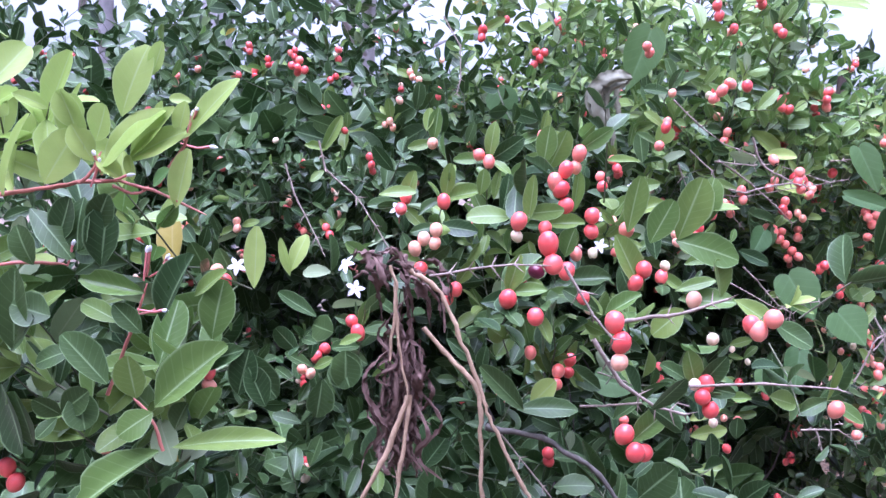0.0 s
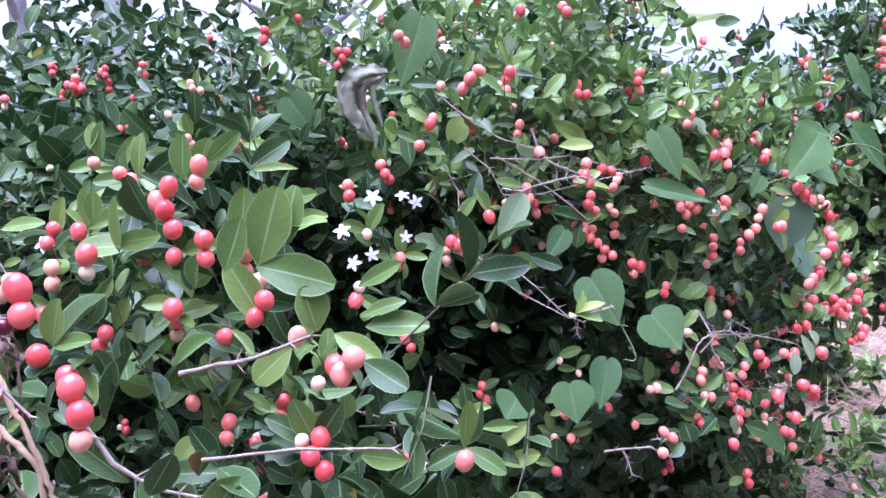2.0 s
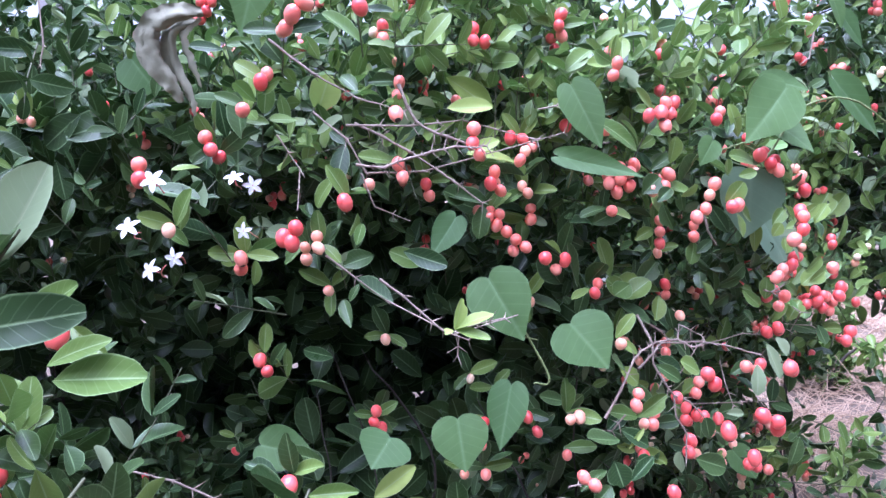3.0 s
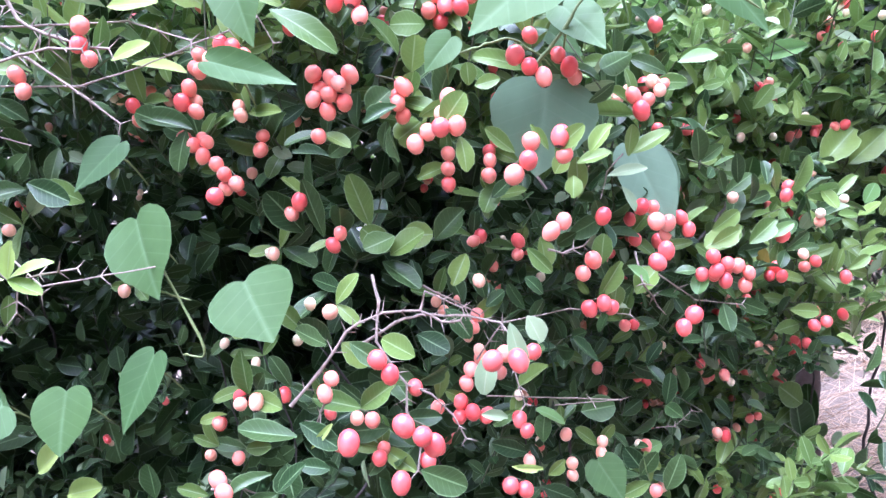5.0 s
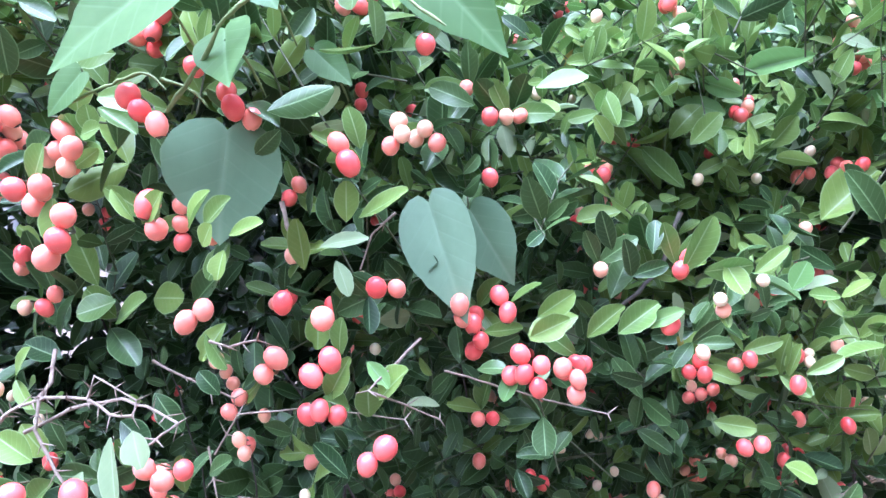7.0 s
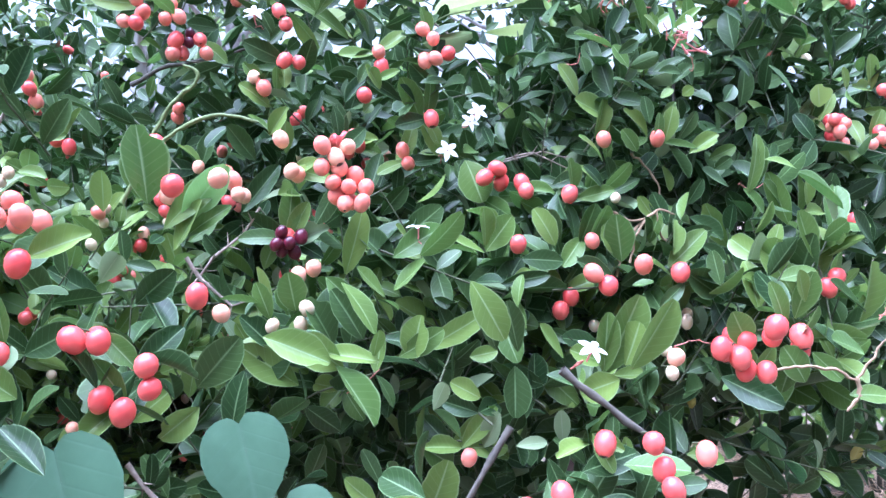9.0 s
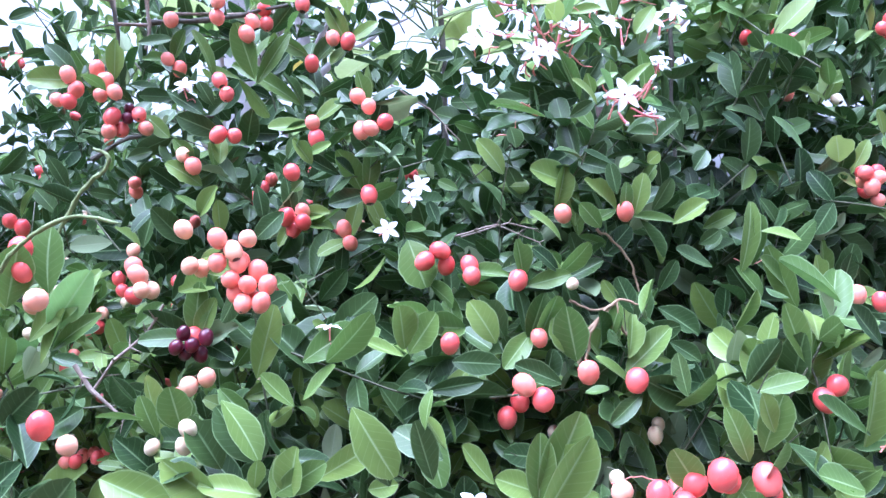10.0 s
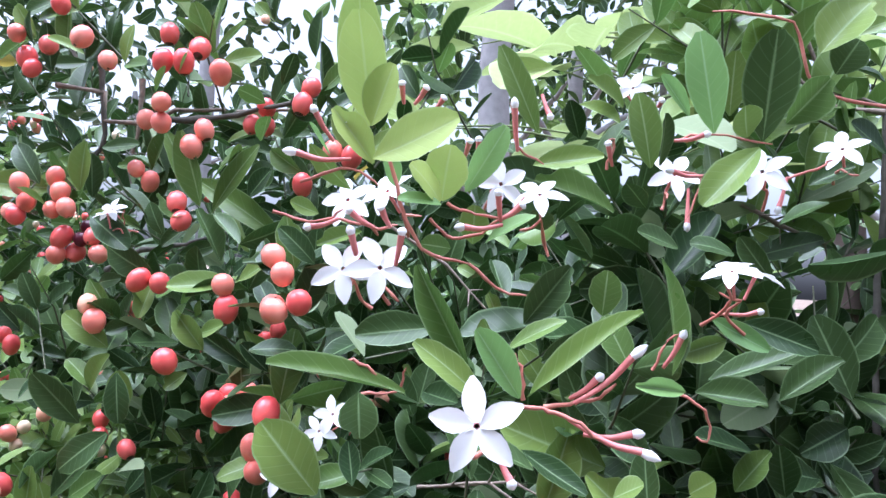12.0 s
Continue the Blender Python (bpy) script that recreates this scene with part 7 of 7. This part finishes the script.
for p, ripeness in fruits:
    knot = berry_cluster(p, ripeness)
    out = outward(p)
    way = unit(0.8 * out + np.array((0, 0, 0.35)) + 0.4 * rng.standard_normal(3))
    dim = 0.25 < p[0] < 1.15 and p[1] > 1.05 and p[2] < 1.2
    if not dim or rng.random() < 0.35:
        shoot(knot - 0.01 * out, way, 0.07, 3, "g" if rng.random() < 0.7 else "m", 0.0, 0.046)
    side = unit(np.cross(out, (0, 0, 1)))
    up = np.cross(side, out)
    turn0 = rng.uniform(0, 6.28)
    for i in range(3 if len(ripeness) < 4 else 4):
        a = turn0 + i * 2.2 + rng.normal(0, 0.3)
        d = unit(math.cos(a) * side + math.sin(a) * up + np.array((0, 0, 0.25)) + 0.25 * out)
        n = unit(np.array((0, 0, 0.6)) + out + 0.3 * rng.standard_normal(3))
        ln = rng.uniform(0.030, 0.046)
        q = knot - 0.004 * out
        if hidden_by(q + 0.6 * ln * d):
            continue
        grown[bush_of(q)].append((0.0, frame_matrix(q, d, n, ln, ln * rng.uniform(0.38, 0.48)), "m" if rng.random() < 0.7 else "g"))
    for _ in range(0 if dim else 1):
        q = np.array(p) - out * rng.uniform(0.02, 0.16) + 0.06 * rng.standard_normal(3)
        shoot(q, unit(0.7 * out + np.array((0, 0, 0.6)) + 0.7 * rng.standard_normal(3)), 0.10, 4, "g", 0.03 + 0.3 * rng.random(), 0.042)
for p, kind, deep in sprigs[::4]:
    if deep > 0.05 and p[1] < 2.2 and p[0] < 1.5 and 0.9 * p[0] < p[1] - 0.1:
        q = np.array(p) + 0.03 * rng.standard_normal(3)
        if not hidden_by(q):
            berry_cluster(q, "".join(rng.choice(list("rropc"), size=int(rng.integers(1, 4)))))

# ---- leaves ----
for (b, t, width, kind) in leaves_wanted:
    b, t = np.array(b), np.array(t)
    n = unit(outward(b) + np.array((0, 0, 0.55)) + 0.38 * rng.standard_normal(3))
    k = bush_of(b)
    grown[k].append((-1.0, frame_matrix(b, t - b, n, np.linalg.norm(t - b), 1.1 * width), kind))
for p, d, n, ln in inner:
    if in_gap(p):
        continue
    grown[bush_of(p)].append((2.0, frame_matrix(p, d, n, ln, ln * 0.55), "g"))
for k, some in enumerate(grown):
    some.sort(key=lambda g: g[0])
    for deep, m, kind in some[:300]:
        ob = new("leaf", leaf_mesh(kind, int(rng.integers(0, 4))))
        ob.parent = bushes[k]
        ob.matrix_basis = in_bush(k, m)
    for kind in LEAF:
        rest = [in_bush(k, m) for deep, m, kk in some[300:] if kk == kind]
        if rest:
            joined_leaves("foliage", [np.array(m) for m in rest], kind, bushes[k])
    stems[k].v = [v - np.array((BUSH_AT[k][0], BUSH_AT[k][1], 0)) for v in stems[k].v]
    stalks[k].v = [v - np.array((BUSH_AT[k][0], BUSH_AT[k][1], 0)) for v in stalks[k].v]
    stems[k].link("shoot", SHOOT, bushes[k])
    stalks[k].link("fruit_stalk", SHOOT, bushes[k])


# ---- twigs and branches ----
def local(k, points):
    return np.array(points, float) - np.array((BUSH_AT[k][0], BUSH_AT[k][1], 0))


def grow_twig(mm, points):
    """A bare pale twig with short thorns; the thicker ones are branches."""
    mm = (0.68 if mm < 6 else 0.6) * mm
    k = bush_of(points[len(points) // 2])
    p = local(k, points)
    thick = mm > 4.7
    line, radii = [p[0]], [1.25]
    for a, b in zip(p, p[1:]):
        n = max(int(np.linalg.norm(b - a) / 0.012), 2)
        for i in range(1, n + 1):
            line.append(a + (b - a) * i / n + (mm * 0.00014 if i < n else 0.0) * rng.standard_normal(3))
            radii.append(1.3 if i == n else 1.0)
    taper = np.linspace(1.0, 0.6, len(line))
    v, f = tube_arrays(line, 0.0005 * mm * taper * np.array(radii) * (1 + 0.08 * rng.standard_normal(len(line))), 7)
    name = "branch" if thick else "twig"
    ob = link_mesh(name, array_mesh(name, v, f), BRANCH if thick else TWIG, bushes[k])
    if mm > 3.5:
        return
    for i in range(1, len(p)):
        a, b = p[i - 1], p[i]
        for q in (b, 0.5 * (a + b)):
            if rng.random() < 0.25:
                continue
            ahead = unit(b - a)
            side = unit(np.cross(ahead, rng.standard_normal(3)))
            for sign in (1, -1):
                d = (ahead * 0.6 + sign * side) * rng.uniform(0.007, 0.014)
                rod("thorn", [q, q + 0.5 * d, q + d], 0.0008, TWIG, ob, 0.2, 1, 0, 5)


for mm, points in twigs_wanted:
    grow_twig(mm, points)
for mm, points in dry_twigs_wanted:
    k = bush_of(points[0])
    rod("twig", local(k, points), 0.0005 * mm, DRY, bushes[k], 0.8, 5, 0.0006, 7, "dry tan twig")

# trunks and main limbs that carry each bush
limb = np.random.default_rng(5)
for k, (bx, by, text) in enumerate(BUSH_PLAN):
    back = -outward((bx, by, 0.5)) * 0.48
    for j in range(3 if k < 5 else 1):
        foot = back + np.array((limb.normal(0, 0.06), limb.normal(0, 0.05), -0.02))
        head = back + np.array((limb.normal(0, 0.10), limb.normal(0, 0.06), limb.uniform(0.85, 1.10)))
        line = [foot + (head - foot) * u + (limb.normal(0, 0.055), limb.normal(0, 0.035), 0) * np.array((u > 0) * (u < 1)) for u in (0, 0.22, 0.45, 0.7, 1.0)]
        rod("trunk" if j == 0 else "branch", line, 0.0055 if j == 0 else 0.0035, DARK_BRANCH, bushes[k], 0.35, 6, 0.003, 8)

# ---- flowers ----
def petal_arrays():
    rows, cols = 6, 3
    v = np.linspace(0, 1, rows)
    half = 0.25 * np.sin(np.pi * np.clip(v * 0.86 + 0.10, 0, 1)) ** 0.9
    u = np.linspace(-1, 1, cols)
    x = u[None] * half[:, None]
    y = 0.06 + 0.94 * np.repeat(v[:, None], cols, 1)
    z = 0.10 * np.abs(x) * 4 - 0.12 * y ** 2 + 0.05 * x * y * 4
    return np.stack([x, y, z], -1).reshape(-1, 3), grid_faces(rows, cols)


def flower_mesh():
    pv, pf = petal_arrays()
    vs, fs = [], []
    for i in range(5):
        a = 2 * np.pi * i / 5
        c, s = math.cos(a), math.sin(a)
        r = np.array([[c, -s, 0], [s, c, 0], [0, 0, 1]])
        vs.append(pv @ r.T)
        fs.append(pf + i * len(pv))
    me = array_mesh("flower", np.concatenate(vs), np.concatenate(fs))
    me.materials.append(PETAL)
    return me


FLOWER = flower_mesh()


def tube_mesh(name, r0, r1, material):
    v, f = tube_arrays([(0, 0, -1), (0, 0, -0.5), (0, 0, -0.08), (0, 0, 0.0)], (r0, r0 * 1.05, r1, r1 * 0.6), 8)
    me = array_mesh(name, v, f)
    me.materials.append(material)
    return me


FLOWER_TUBE = tube_mesh("flower_tube", 0.055, 0.08, TUBE)


def turn_to(direction, spin=0.0):
    return Vector(direction).to_track_quat("Z", "Y").to_matrix().to_4x4() @ Matrix.Rotation(spin, 4, "Z")


def open_flower(x, y, z, facing):
    """A white star on a slim pink tube; facing 1 looks out of the hedge, 0 looks up."""
    p = np.array((x, y, z))
    k = bush_of(p)
    d = unit(outward(p) * (1.0 if facing else 0.35) + np.array((0, 0, 0.35 if facing else 1.0)) + 0.25 * rng.standard_normal(3))
    size = 0.0108 * rng.uniform(0.9, 1.15)
    m = Matrix.Translation(Vector(local(k, [p])[0])) @ turn_to(d, rng.uniform(0, 1.2)) @ Matrix.Diagonal((size, size, size, 1))
    ob = new("flower", FLOWER)
    ob.parent = bushes[k]
    ob.matrix_basis = m
    tube = new("flower_tube", FLOWER_TUBE)
    tube.parent = ob
    tube["label"] = "slim pink flower tube"
    at_ = local(k, [p])[0]
    foot = at_ - size * np.array(d) - 0.004 * outward(p)
    root = foot - 0.010 * outward(p) + np.array((0, 0, -0.006)) + 0.004 * rng.standard_normal(3)
    rod("flower_stalk", [root, 0.5 * (root + foot) + 0.002 * rng.standard_normal(3), foot], 0.0007, RED_STALK, bushes[k], 0.8, 3, 0, 6)
    spur = foot + 0.009 * unit(np.array(d) + 0.9 * rng.standard_normal(3))
    rod("flower_stalk", [foot, 0.5 * (foot + spur) + 0.001 * rng.standard_normal(3), spur], 0.0006, RED_STALK, bushes[k], 0.9, 3, 0, 6)


def closed_flower(bx, by, bz, tx, ty, tz):
    """A closed flower: a pink tube with a white point."""
    b, t = np.array((bx, by, bz)), np.array((tx, ty, tz))
    k = bush_of(b)
    lb, lt = local(k, [b])[0], local(k, [t])[0]
    w = lt - lb
    sag = np.array((0, 0, -0.06 * np.linalg.norm(w)))
    line = smooth_line([lb, lb + 0.45 * w + sag, lb + 0.8 * w], 4)
    v, f = tube_arrays(line, np.linspace(0.0006, 0.0011, len(line)), 7)
    ob = link_mesh("flower_bud", array_mesh("flower_bud", v, f), TUBE, bushes[k], "pink flower bud")
    v, f = tube_arrays([lb + 0.8 * w, lb + 0.88 * w, lb + 0.95 * w, lt], (0.0011, 0.0015, 0.0011, 0.0002), 7)
    link_mesh("bud_tip", array_mesh("bud_tip", v, f), PETAL, ob, "white bud tip")


for f in flowers_wanted:
    open_flower(*f)
for f in buds_wanted:
    closed_flower(*f)
for mm, points in stalks_wanted:
    k = bush_of(points[0])
    rod("flower_stalk", local(k, points), 0.00034 * mm, RED_STALK, bushes[k], 0.75, 4, 0.0004, 7)

# ---- withered things caught in the hedge ----
withered = tagged(new("withered_vine"), "withered brown vine hanging in dry crumpled strips", "dead vine")
withered.location = (0.0, 0.70, 0)
WITHERED_AT = np.array((0.0, 0.70, 0))


def dry_stem(mm, *points):
    rod("dry_stem", np.array(points) - WITHERED_AT, mm * 0.0005, DRY, withered, 0.85, 6, 0.0006, 8)


dry_stem(4.5, (-0.016, 0.668, 1.235), (0.012, 0.665, 1.215), (0.029, 0.660, 1.180), (0.051, 0.654, 1.131), (0.062, 0.649, 1.101), (0.089, 0.642, 1.052), (0.105, 0.639, 1.028))
dry_stem(4.5, (-0.002, 0.661, 1.184), (0.025, 0.657, 1.155), (0.048, 0.653, 1.131), (0.053, 0.647, 1.086), (0.057, 0.639, 1.026))
dry_stem(5.0, (-0.013, 0.633, 1.130), (-0.027, 0.627, 1.086), (-0.052, 0.620, 1.034))
dry_stem(4.0, (-0.011, 0.633, 1.130), (-0.015, 0.627, 1.086), (-0.021, 0.620, 1.035))
dry_stem(3.0, (-0.029, 0.667, 1.223), (-0.024, 0.660, 1.173), (-0.014, 0.653, 1.123))
dry_stem(3.4, (-0.034, 0.669, 1.238), (-0.028, 0.665, 1.213), (-0.031, 0.657, 1.153))


def crumpled_strip(name, points, width, material, parent, seed, cols=5, steps=7, crease=0.35, jag=0.7, swirl=0.28):
    """A hanging leaf strip, folded and creased along its length."""
    r = np.random.default_rng(seed)
    p = smooth_line(points, steps)
    n = len(p)
    out = outward(np.asarray(points[0]))
    t = np.gradient(p, axis=0)
    side = np.cross(t, out)
    side /= np.maximum(np.linalg.norm(side, axis=1, keepdims=True), 1e-9)
    twist = np.cumsum(r.normal(0, swirl, n))
    u = np.linspace(-1, 1, cols)
    w = width * np.sin(np.pi * np.clip(np.linspace(0.08, 0.97, n), 0, 1)) ** 0.6 * (1 + 0.35 * jag * r.standard_normal(n))
    across = np.cos(twist)[:, None] * side + np.sin(twist)[:, None] * out
    deep = np.cross(t / np.maximum(np.linalg.norm(t, axis=1, keepdims=True), 1e-9), across)
    fold = crease * w[:, None] * (np.abs(u)[None] - 0.5 + 0.45 * np.sin(2.4 * u)[None] + jag * r.standard_normal((n, cols)))
    v = p[:, None] + u[None, :, None] * w[:, None, None] * across[:, None] * 0.5 + fold[..., None] * deep[:, None]
    me = array_mesh(name, v.reshape(-1, 3), grid_faces(n, cols))
    return link_mesh(name, me, material, parent)


for i in range(44):
    u = rng.normal(-0.010, 0.010)
    top = rng.uniform(1.09, 1.215)
    low = max(top - rng.uniform(0.06, 0.16), 1.03)
    y = rng.normal(-0.012, 0.010)
    sway = rng.normal(0, 0.009, 6)
    pts = [(u - 0.012, y, top), (u - 0.014 + sway[0], y + sway[1], top * 0.72 + low * 0.28), (u - 0.010 + sway[2], y - sway[1], top * 0.45 + low * 0.55), (u - 0.012 + sway[3], y + sway[4], top * 0.2 + low * 0.8), (u - 0.010 + sway[5], y, low)]
    crumpled_strip("dry_leaf", pts, rng.uniform(0.0025, 0.0075), WITHERED, withered, 300 + i, 5, 9, 0.4, 0.5, 0.5)
for i in range(14):
    u, top = rng.uniform(-0.075, -0.005), rng.uniform(1.215, 1.245)
    bend = rng.normal(0, 0.010, 3)
    pts = [(u, 0.01, top), (u + 0.014, bend[0] - 0.01, top + 0.004 + 0.3 * bend[1]), (u + 0.026, bend[2] - 0.012, top - 0.012), (u + 0.030, -0.005, top - rng.uniform(0.02, 0.045))]
    crumpled_strip("dry_leaf", pts, rng.uniform(0.003, 0.007), WITHERED, withered, 360 + i, 5, 6, 0.5, 0.8, 0.5)

draped = tagged(new("dry_leaf"), "large withered grey-green leaf draped over a twig", "dry leaf")
draped.location = (0.25, 1.16, 1.425)
draped.scale = (0.72, 0.72, 0.72)
for i, (w, pts) in enumerate((
        (0.030, [(0.055, 0.0, 0.048), (0.020, -0.012, 0.046), (-0.014, -0.015, 0.026), (-0.016, -0.012, -0.010), (0.004, -0.006, -0.050), (0.012, 0.0, -0.075)]),
        (0.022, [(0.045, 0.004, 0.036), (0.010, -0.006, 0.024), (0.004, 0.004, -0.020), (0.022, 0.008, -0.070), (0.026, 0.008, -0.095)]),
        (0.018, [(0.050, 0.002, 0.042), (0.024, 0.002, 0.018), (0.030, 0.004, -0.020), (0.040, 0.006, -0.055)]),
        (0.016, [(0.010, -0.010, 0.045), (-0.025, -0.012, 0.028), (-0.033, -0.008, -0.005), (-0.024, -0.004, -0.035)]))):
    crumpled_strip("leaf_blade", pts, w, GREY_DRY, draped, 430 + i, 9, 7, 0.55, 0.13, 0.22)

# ---- ground and distance ----
bm = bmesh.new()
bmesh.ops.create_grid(bm, x_segments=60, y_segments=60, size=300)
for v in bm.verts:
    far = v.co.xy.length
    v.co.z = 0.02 * noise.noise(v.co * 0.9) if far < 60 else 0.0
me = bpy.data.meshes.new("ground")
bm.to_mesh(me)
bm.free()
me.materials.append(GROUND)
tagged(new("ground", me), "dry brown earth with straw and leaf litter", "ground", kind="structure")

straw = Rods()
for _ in range(9500):
    x, y = rng.uniform(1.0, 3.6), rng.uniform(2.3, 5.4)
    lump = noise.noise(Vector((x * 1.8, y * 1.8, 0.0)))
    if lump < -0.1 and rng.random() < 0.8:
        continue
    a = rng.uniform(0, 6.28)
    ln = rng.uniform(0.08, 0.34)
    rise = abs(rng.normal(0, 0.35)) * ln + 0.01
    d = np.array((math.cos(a) * ln, math.sin(a) * ln, rise))
    p = np.array((x, y, 0.015 + 0.05 * max(lump, 0)))
    straw.add(np.array([p, p + 0.5 * d + np.array((0, 0, 0.01)), p + d]), (0.0022, 0.0018, 0.0008), 3)
lying = tagged(new("straw", None), "dry straw lying on the path", "straw", kind="stuff")
straw.link("straw_blade", STRAW, lying)


def big_leaf_cloud(name, centre, radius, count, size, kind, parent, flat=0.7, seed=1):
    """Leaves of a crown in loose tufts with gaps between them."""
    r = np.random.default_rng(seed)
    tufts = r.normal(0, 1, (max(count // 40, 6), 3))
    tufts /= np.linalg.norm(tufts, axis=1, keepdims=True)
    tufts *= r.uniform(0.35, 1.0, (len(tufts), 1))
    out = []
    for i in range(count):
        c = tufts[i % len(tufts)] * np.array((radius, radius, radius * flat)) + r.normal(0, 0.16 * radius, 3)
        d = unit(r.standard_normal(3) + np.array((0, 0, -0.2)))
        n = unit(r.standard_normal(3) + np.array((0, 0, 1.2)))
        s = size * r.uniform(0.6, 1.2)
        out.append(frame_matrix(np.array(centre) + c, d, n, s, s * 0.5))
    return joined_leaves(name, out, kind, parent)


def tree(x, y, trunk_r, height, crown_r, kind, leaf_size, count, text, seed, lean=0.0):
    e = tagged(new("tree"), text, "tree", "trees behind the hedge")
    e.location = (x, y, 0)
    top = np.array((lean, 0, height))
    rod("trunk", [(0, 0, -0.05), (0.2 * lean, 0.02, 0.4 * height), top], trunk_r, TRUNK, e, 0.6, 8, 0.01, 12)
    r = np.random.default_rng(seed)
    for i in range(6):
        s = r.uniform(0.55, 0.95)
        q = top * s
        a = r.uniform(0, 6.28)
        tip = q + np.array((math.cos(a), math.sin(a), 0.6)) * crown_r * r.uniform(0.5, 0.9)
        rod("limb", [q, 0.5 * (q + tip) + np.array((0, 0, 0.05)), tip], trunk_r * 0.35, TRUNK, e, 0.3, 5, 0.01, 7)
    big_leaf_cloud("crown", top + np.array((0, 0, 0.15 * crown_r)), crown_r, count, leaf_size, kind, e, 0.7, seed)
    return e


tree(-2.70, 6.0, 0.10, 3.6, 1.5, "g", 0.16, 900, "grey-trunked tree with dark foliage behind the hedge", 1)
tree(-0.9, 8.5, 0.12, 3.2, 1.6, "g", 0.18, 900, "dark-leaved tree far behind the hedge", 2)
tree(5.45, 8.4, 0.05, 2.35, 0.55, "g", 0.15, 150, "slender far tree with tufts of dark leaves", 3)
tree(6.6, 9.5, 0.08, 2.4, 1.2, "m", 0.16, 700, "light green tree at the end of the path", 4)
tree(-1.25, 4.10, 0.11, 6.5, 1.4, "m", 0.16, 500, "smooth grey-trunked tree behind the flowering bush", 5, 0.1)
tree(-2.0, 2.75, 0.07, 6.2, 1.3, "m", 0.14, 500, "grey tree trunk seen through the hedge", 6, -0.1)
tree(-4.5, 6.5, 0.10, 3.5, 2.0, "m", 0.2, 900, "far leafy tree behind the hedge", 7)
tree(-6.0, 3.0, 0.10, 3.2, 2.0, "g", 0.2, 900, "far dark tree behind the hedge", 8)

# low bushes across the path
big_shrubs = ((0.62, 2.98, 0.55, 21, 1.52), (-0.1, 3.0, 0.5, 22, 1.35), (-0.9, 3.05, 0.5, 23, 1.70))
for x, y, r_, seed, *high in big_shrubs + ((2.6, 5.4, 0.7, 11), (3.6, 6.2, 0.9, 12), (4.8, 6.6, 1.0, 13), (1.55, 4.9, 0.6, 14), (2.35, 3.75, 0.28, 15), (1.0, 3.35, 0.85, 16), (2.1, 4.75, 0.8, 17), (0.2, 3.6, 1.0, 18)):
    e = tagged(new("far_bush"), "low green bush across the dry path", "bush", "bushes across the path")
    e.location = (x, y, 0)
    for i in range(4):
        a = 1.6 * i + seed
        rod("stem", [(0, 0, -0.02), (0.2 * r_ * math.cos(a), 0.2 * r_ * math.sin(a), 0.5 * r_), (0.5 * r_ * math.cos(a), 0.5 * r_ * math.sin(a), 0.9 * r_)], 0.012, BRANCH, e, 0.4, 4, 0.004, 6)
    if high:
        for i in range(4):
            rod("stem", [(0, 0, -0.02), (0.05 * i - 0.1, 0.04, 0.6), (0.12 * i - 0.2, 0.03 * i, high[0])], 0.014, BRANCH, e, 0.4, 4, 0.004, 6)
    big_leaf_cloud("foliage", (0, 0, high[0] if high else 0.7 * r_), r_ * 0.75, int(1500 * r_), 0.07, "g" if high else "m", e, 0.8, seed)

# a rough post behind the flowering bush
post = tagged(new("wooden_post"), "rough brown wooden post behind the bush", "post")
post.location = (1.46, 2.82, 0)
rod("post_shaft", [(0, 0, -0.05), (0.01, 0.0, 0.8), (0.02, 0.01, 1.66)], 0.032, POST, post, 0.85, 8, 0.004, 12)

# a sapling with large light leaves over the hedge
sapling = tagged(new("sapling"), "sapling with large thin light green leaves", "sapling")
sapling.location = (0.95, 2.95, 0)
rod("stem", [(0, 0, -0.05), (0.05, 0.0, 0.9), (0.02, 0.05, 2.1)], 0.016, BRANCH, sapling, 0.4, 8, 0.004, 8)
for i in range(46):
    r = np.random.default_rng(500 + i)
    a, h, far = r.uniform(0, 6.28), r.uniform(1.78, 2.25), r.uniform(0.12, 0.45)
    b = np.array((far * math.cos(a), far * math.sin(a), h))
    d = unit((math.cos(a + 0.3), math.sin(a + 0.3), r.uniform(-0.25, 0.35)))
    rod("leaf_stalk", [(0.03, 0.02, h - 0.05), 0.5 * b + np.array((0, 0, 0.5 * h)), b], 0.003, GREEN_STEM, sapling, 0.6, 3, 0, 6)
    s = r.uniform(0.17, 0.30)
    ob = new("leaf", leaf_mesh("s", i % 4))
    ob.parent = sapling
    ob.matrix_basis = Matrix(frame_matrix(b, d, unit((0, 0, 1) + 0.3 * r.standard_normal(3)), s, s * 0.40).tolist())


# the other side of the path: unseen tall bushes added to block low skylight
for i, (x, y) in enumerate(((-2.9, -1.4), (-1.2, -2.1), (0.6, -2.3), (2.4, -1.9), (3.9, -0.8), (4.8, 0.9))):
    e = tagged(new("sky_block_bush"), "unseen tall bush added to block low skylight", "bush", "bushes along the other side of the path")
    e.location = (x, y, 0)
    for k in range(3):
        a = 2.1 * k + i
        rod("stem", [(0, 0, -0.02), (0.15 * math.cos(a), 0.15 * math.sin(a), 1.0), (0.45 * math.cos(a), 0.45 * math.sin(a), 3.2)], 0.03, BRANCH, e, 0.4, 4, 0.004, 6)
    big_leaf_cloud("foliage", (0, 0, 2.3), 1.3, 2600, 0.17, "g", e, 1.6, 80 + i)
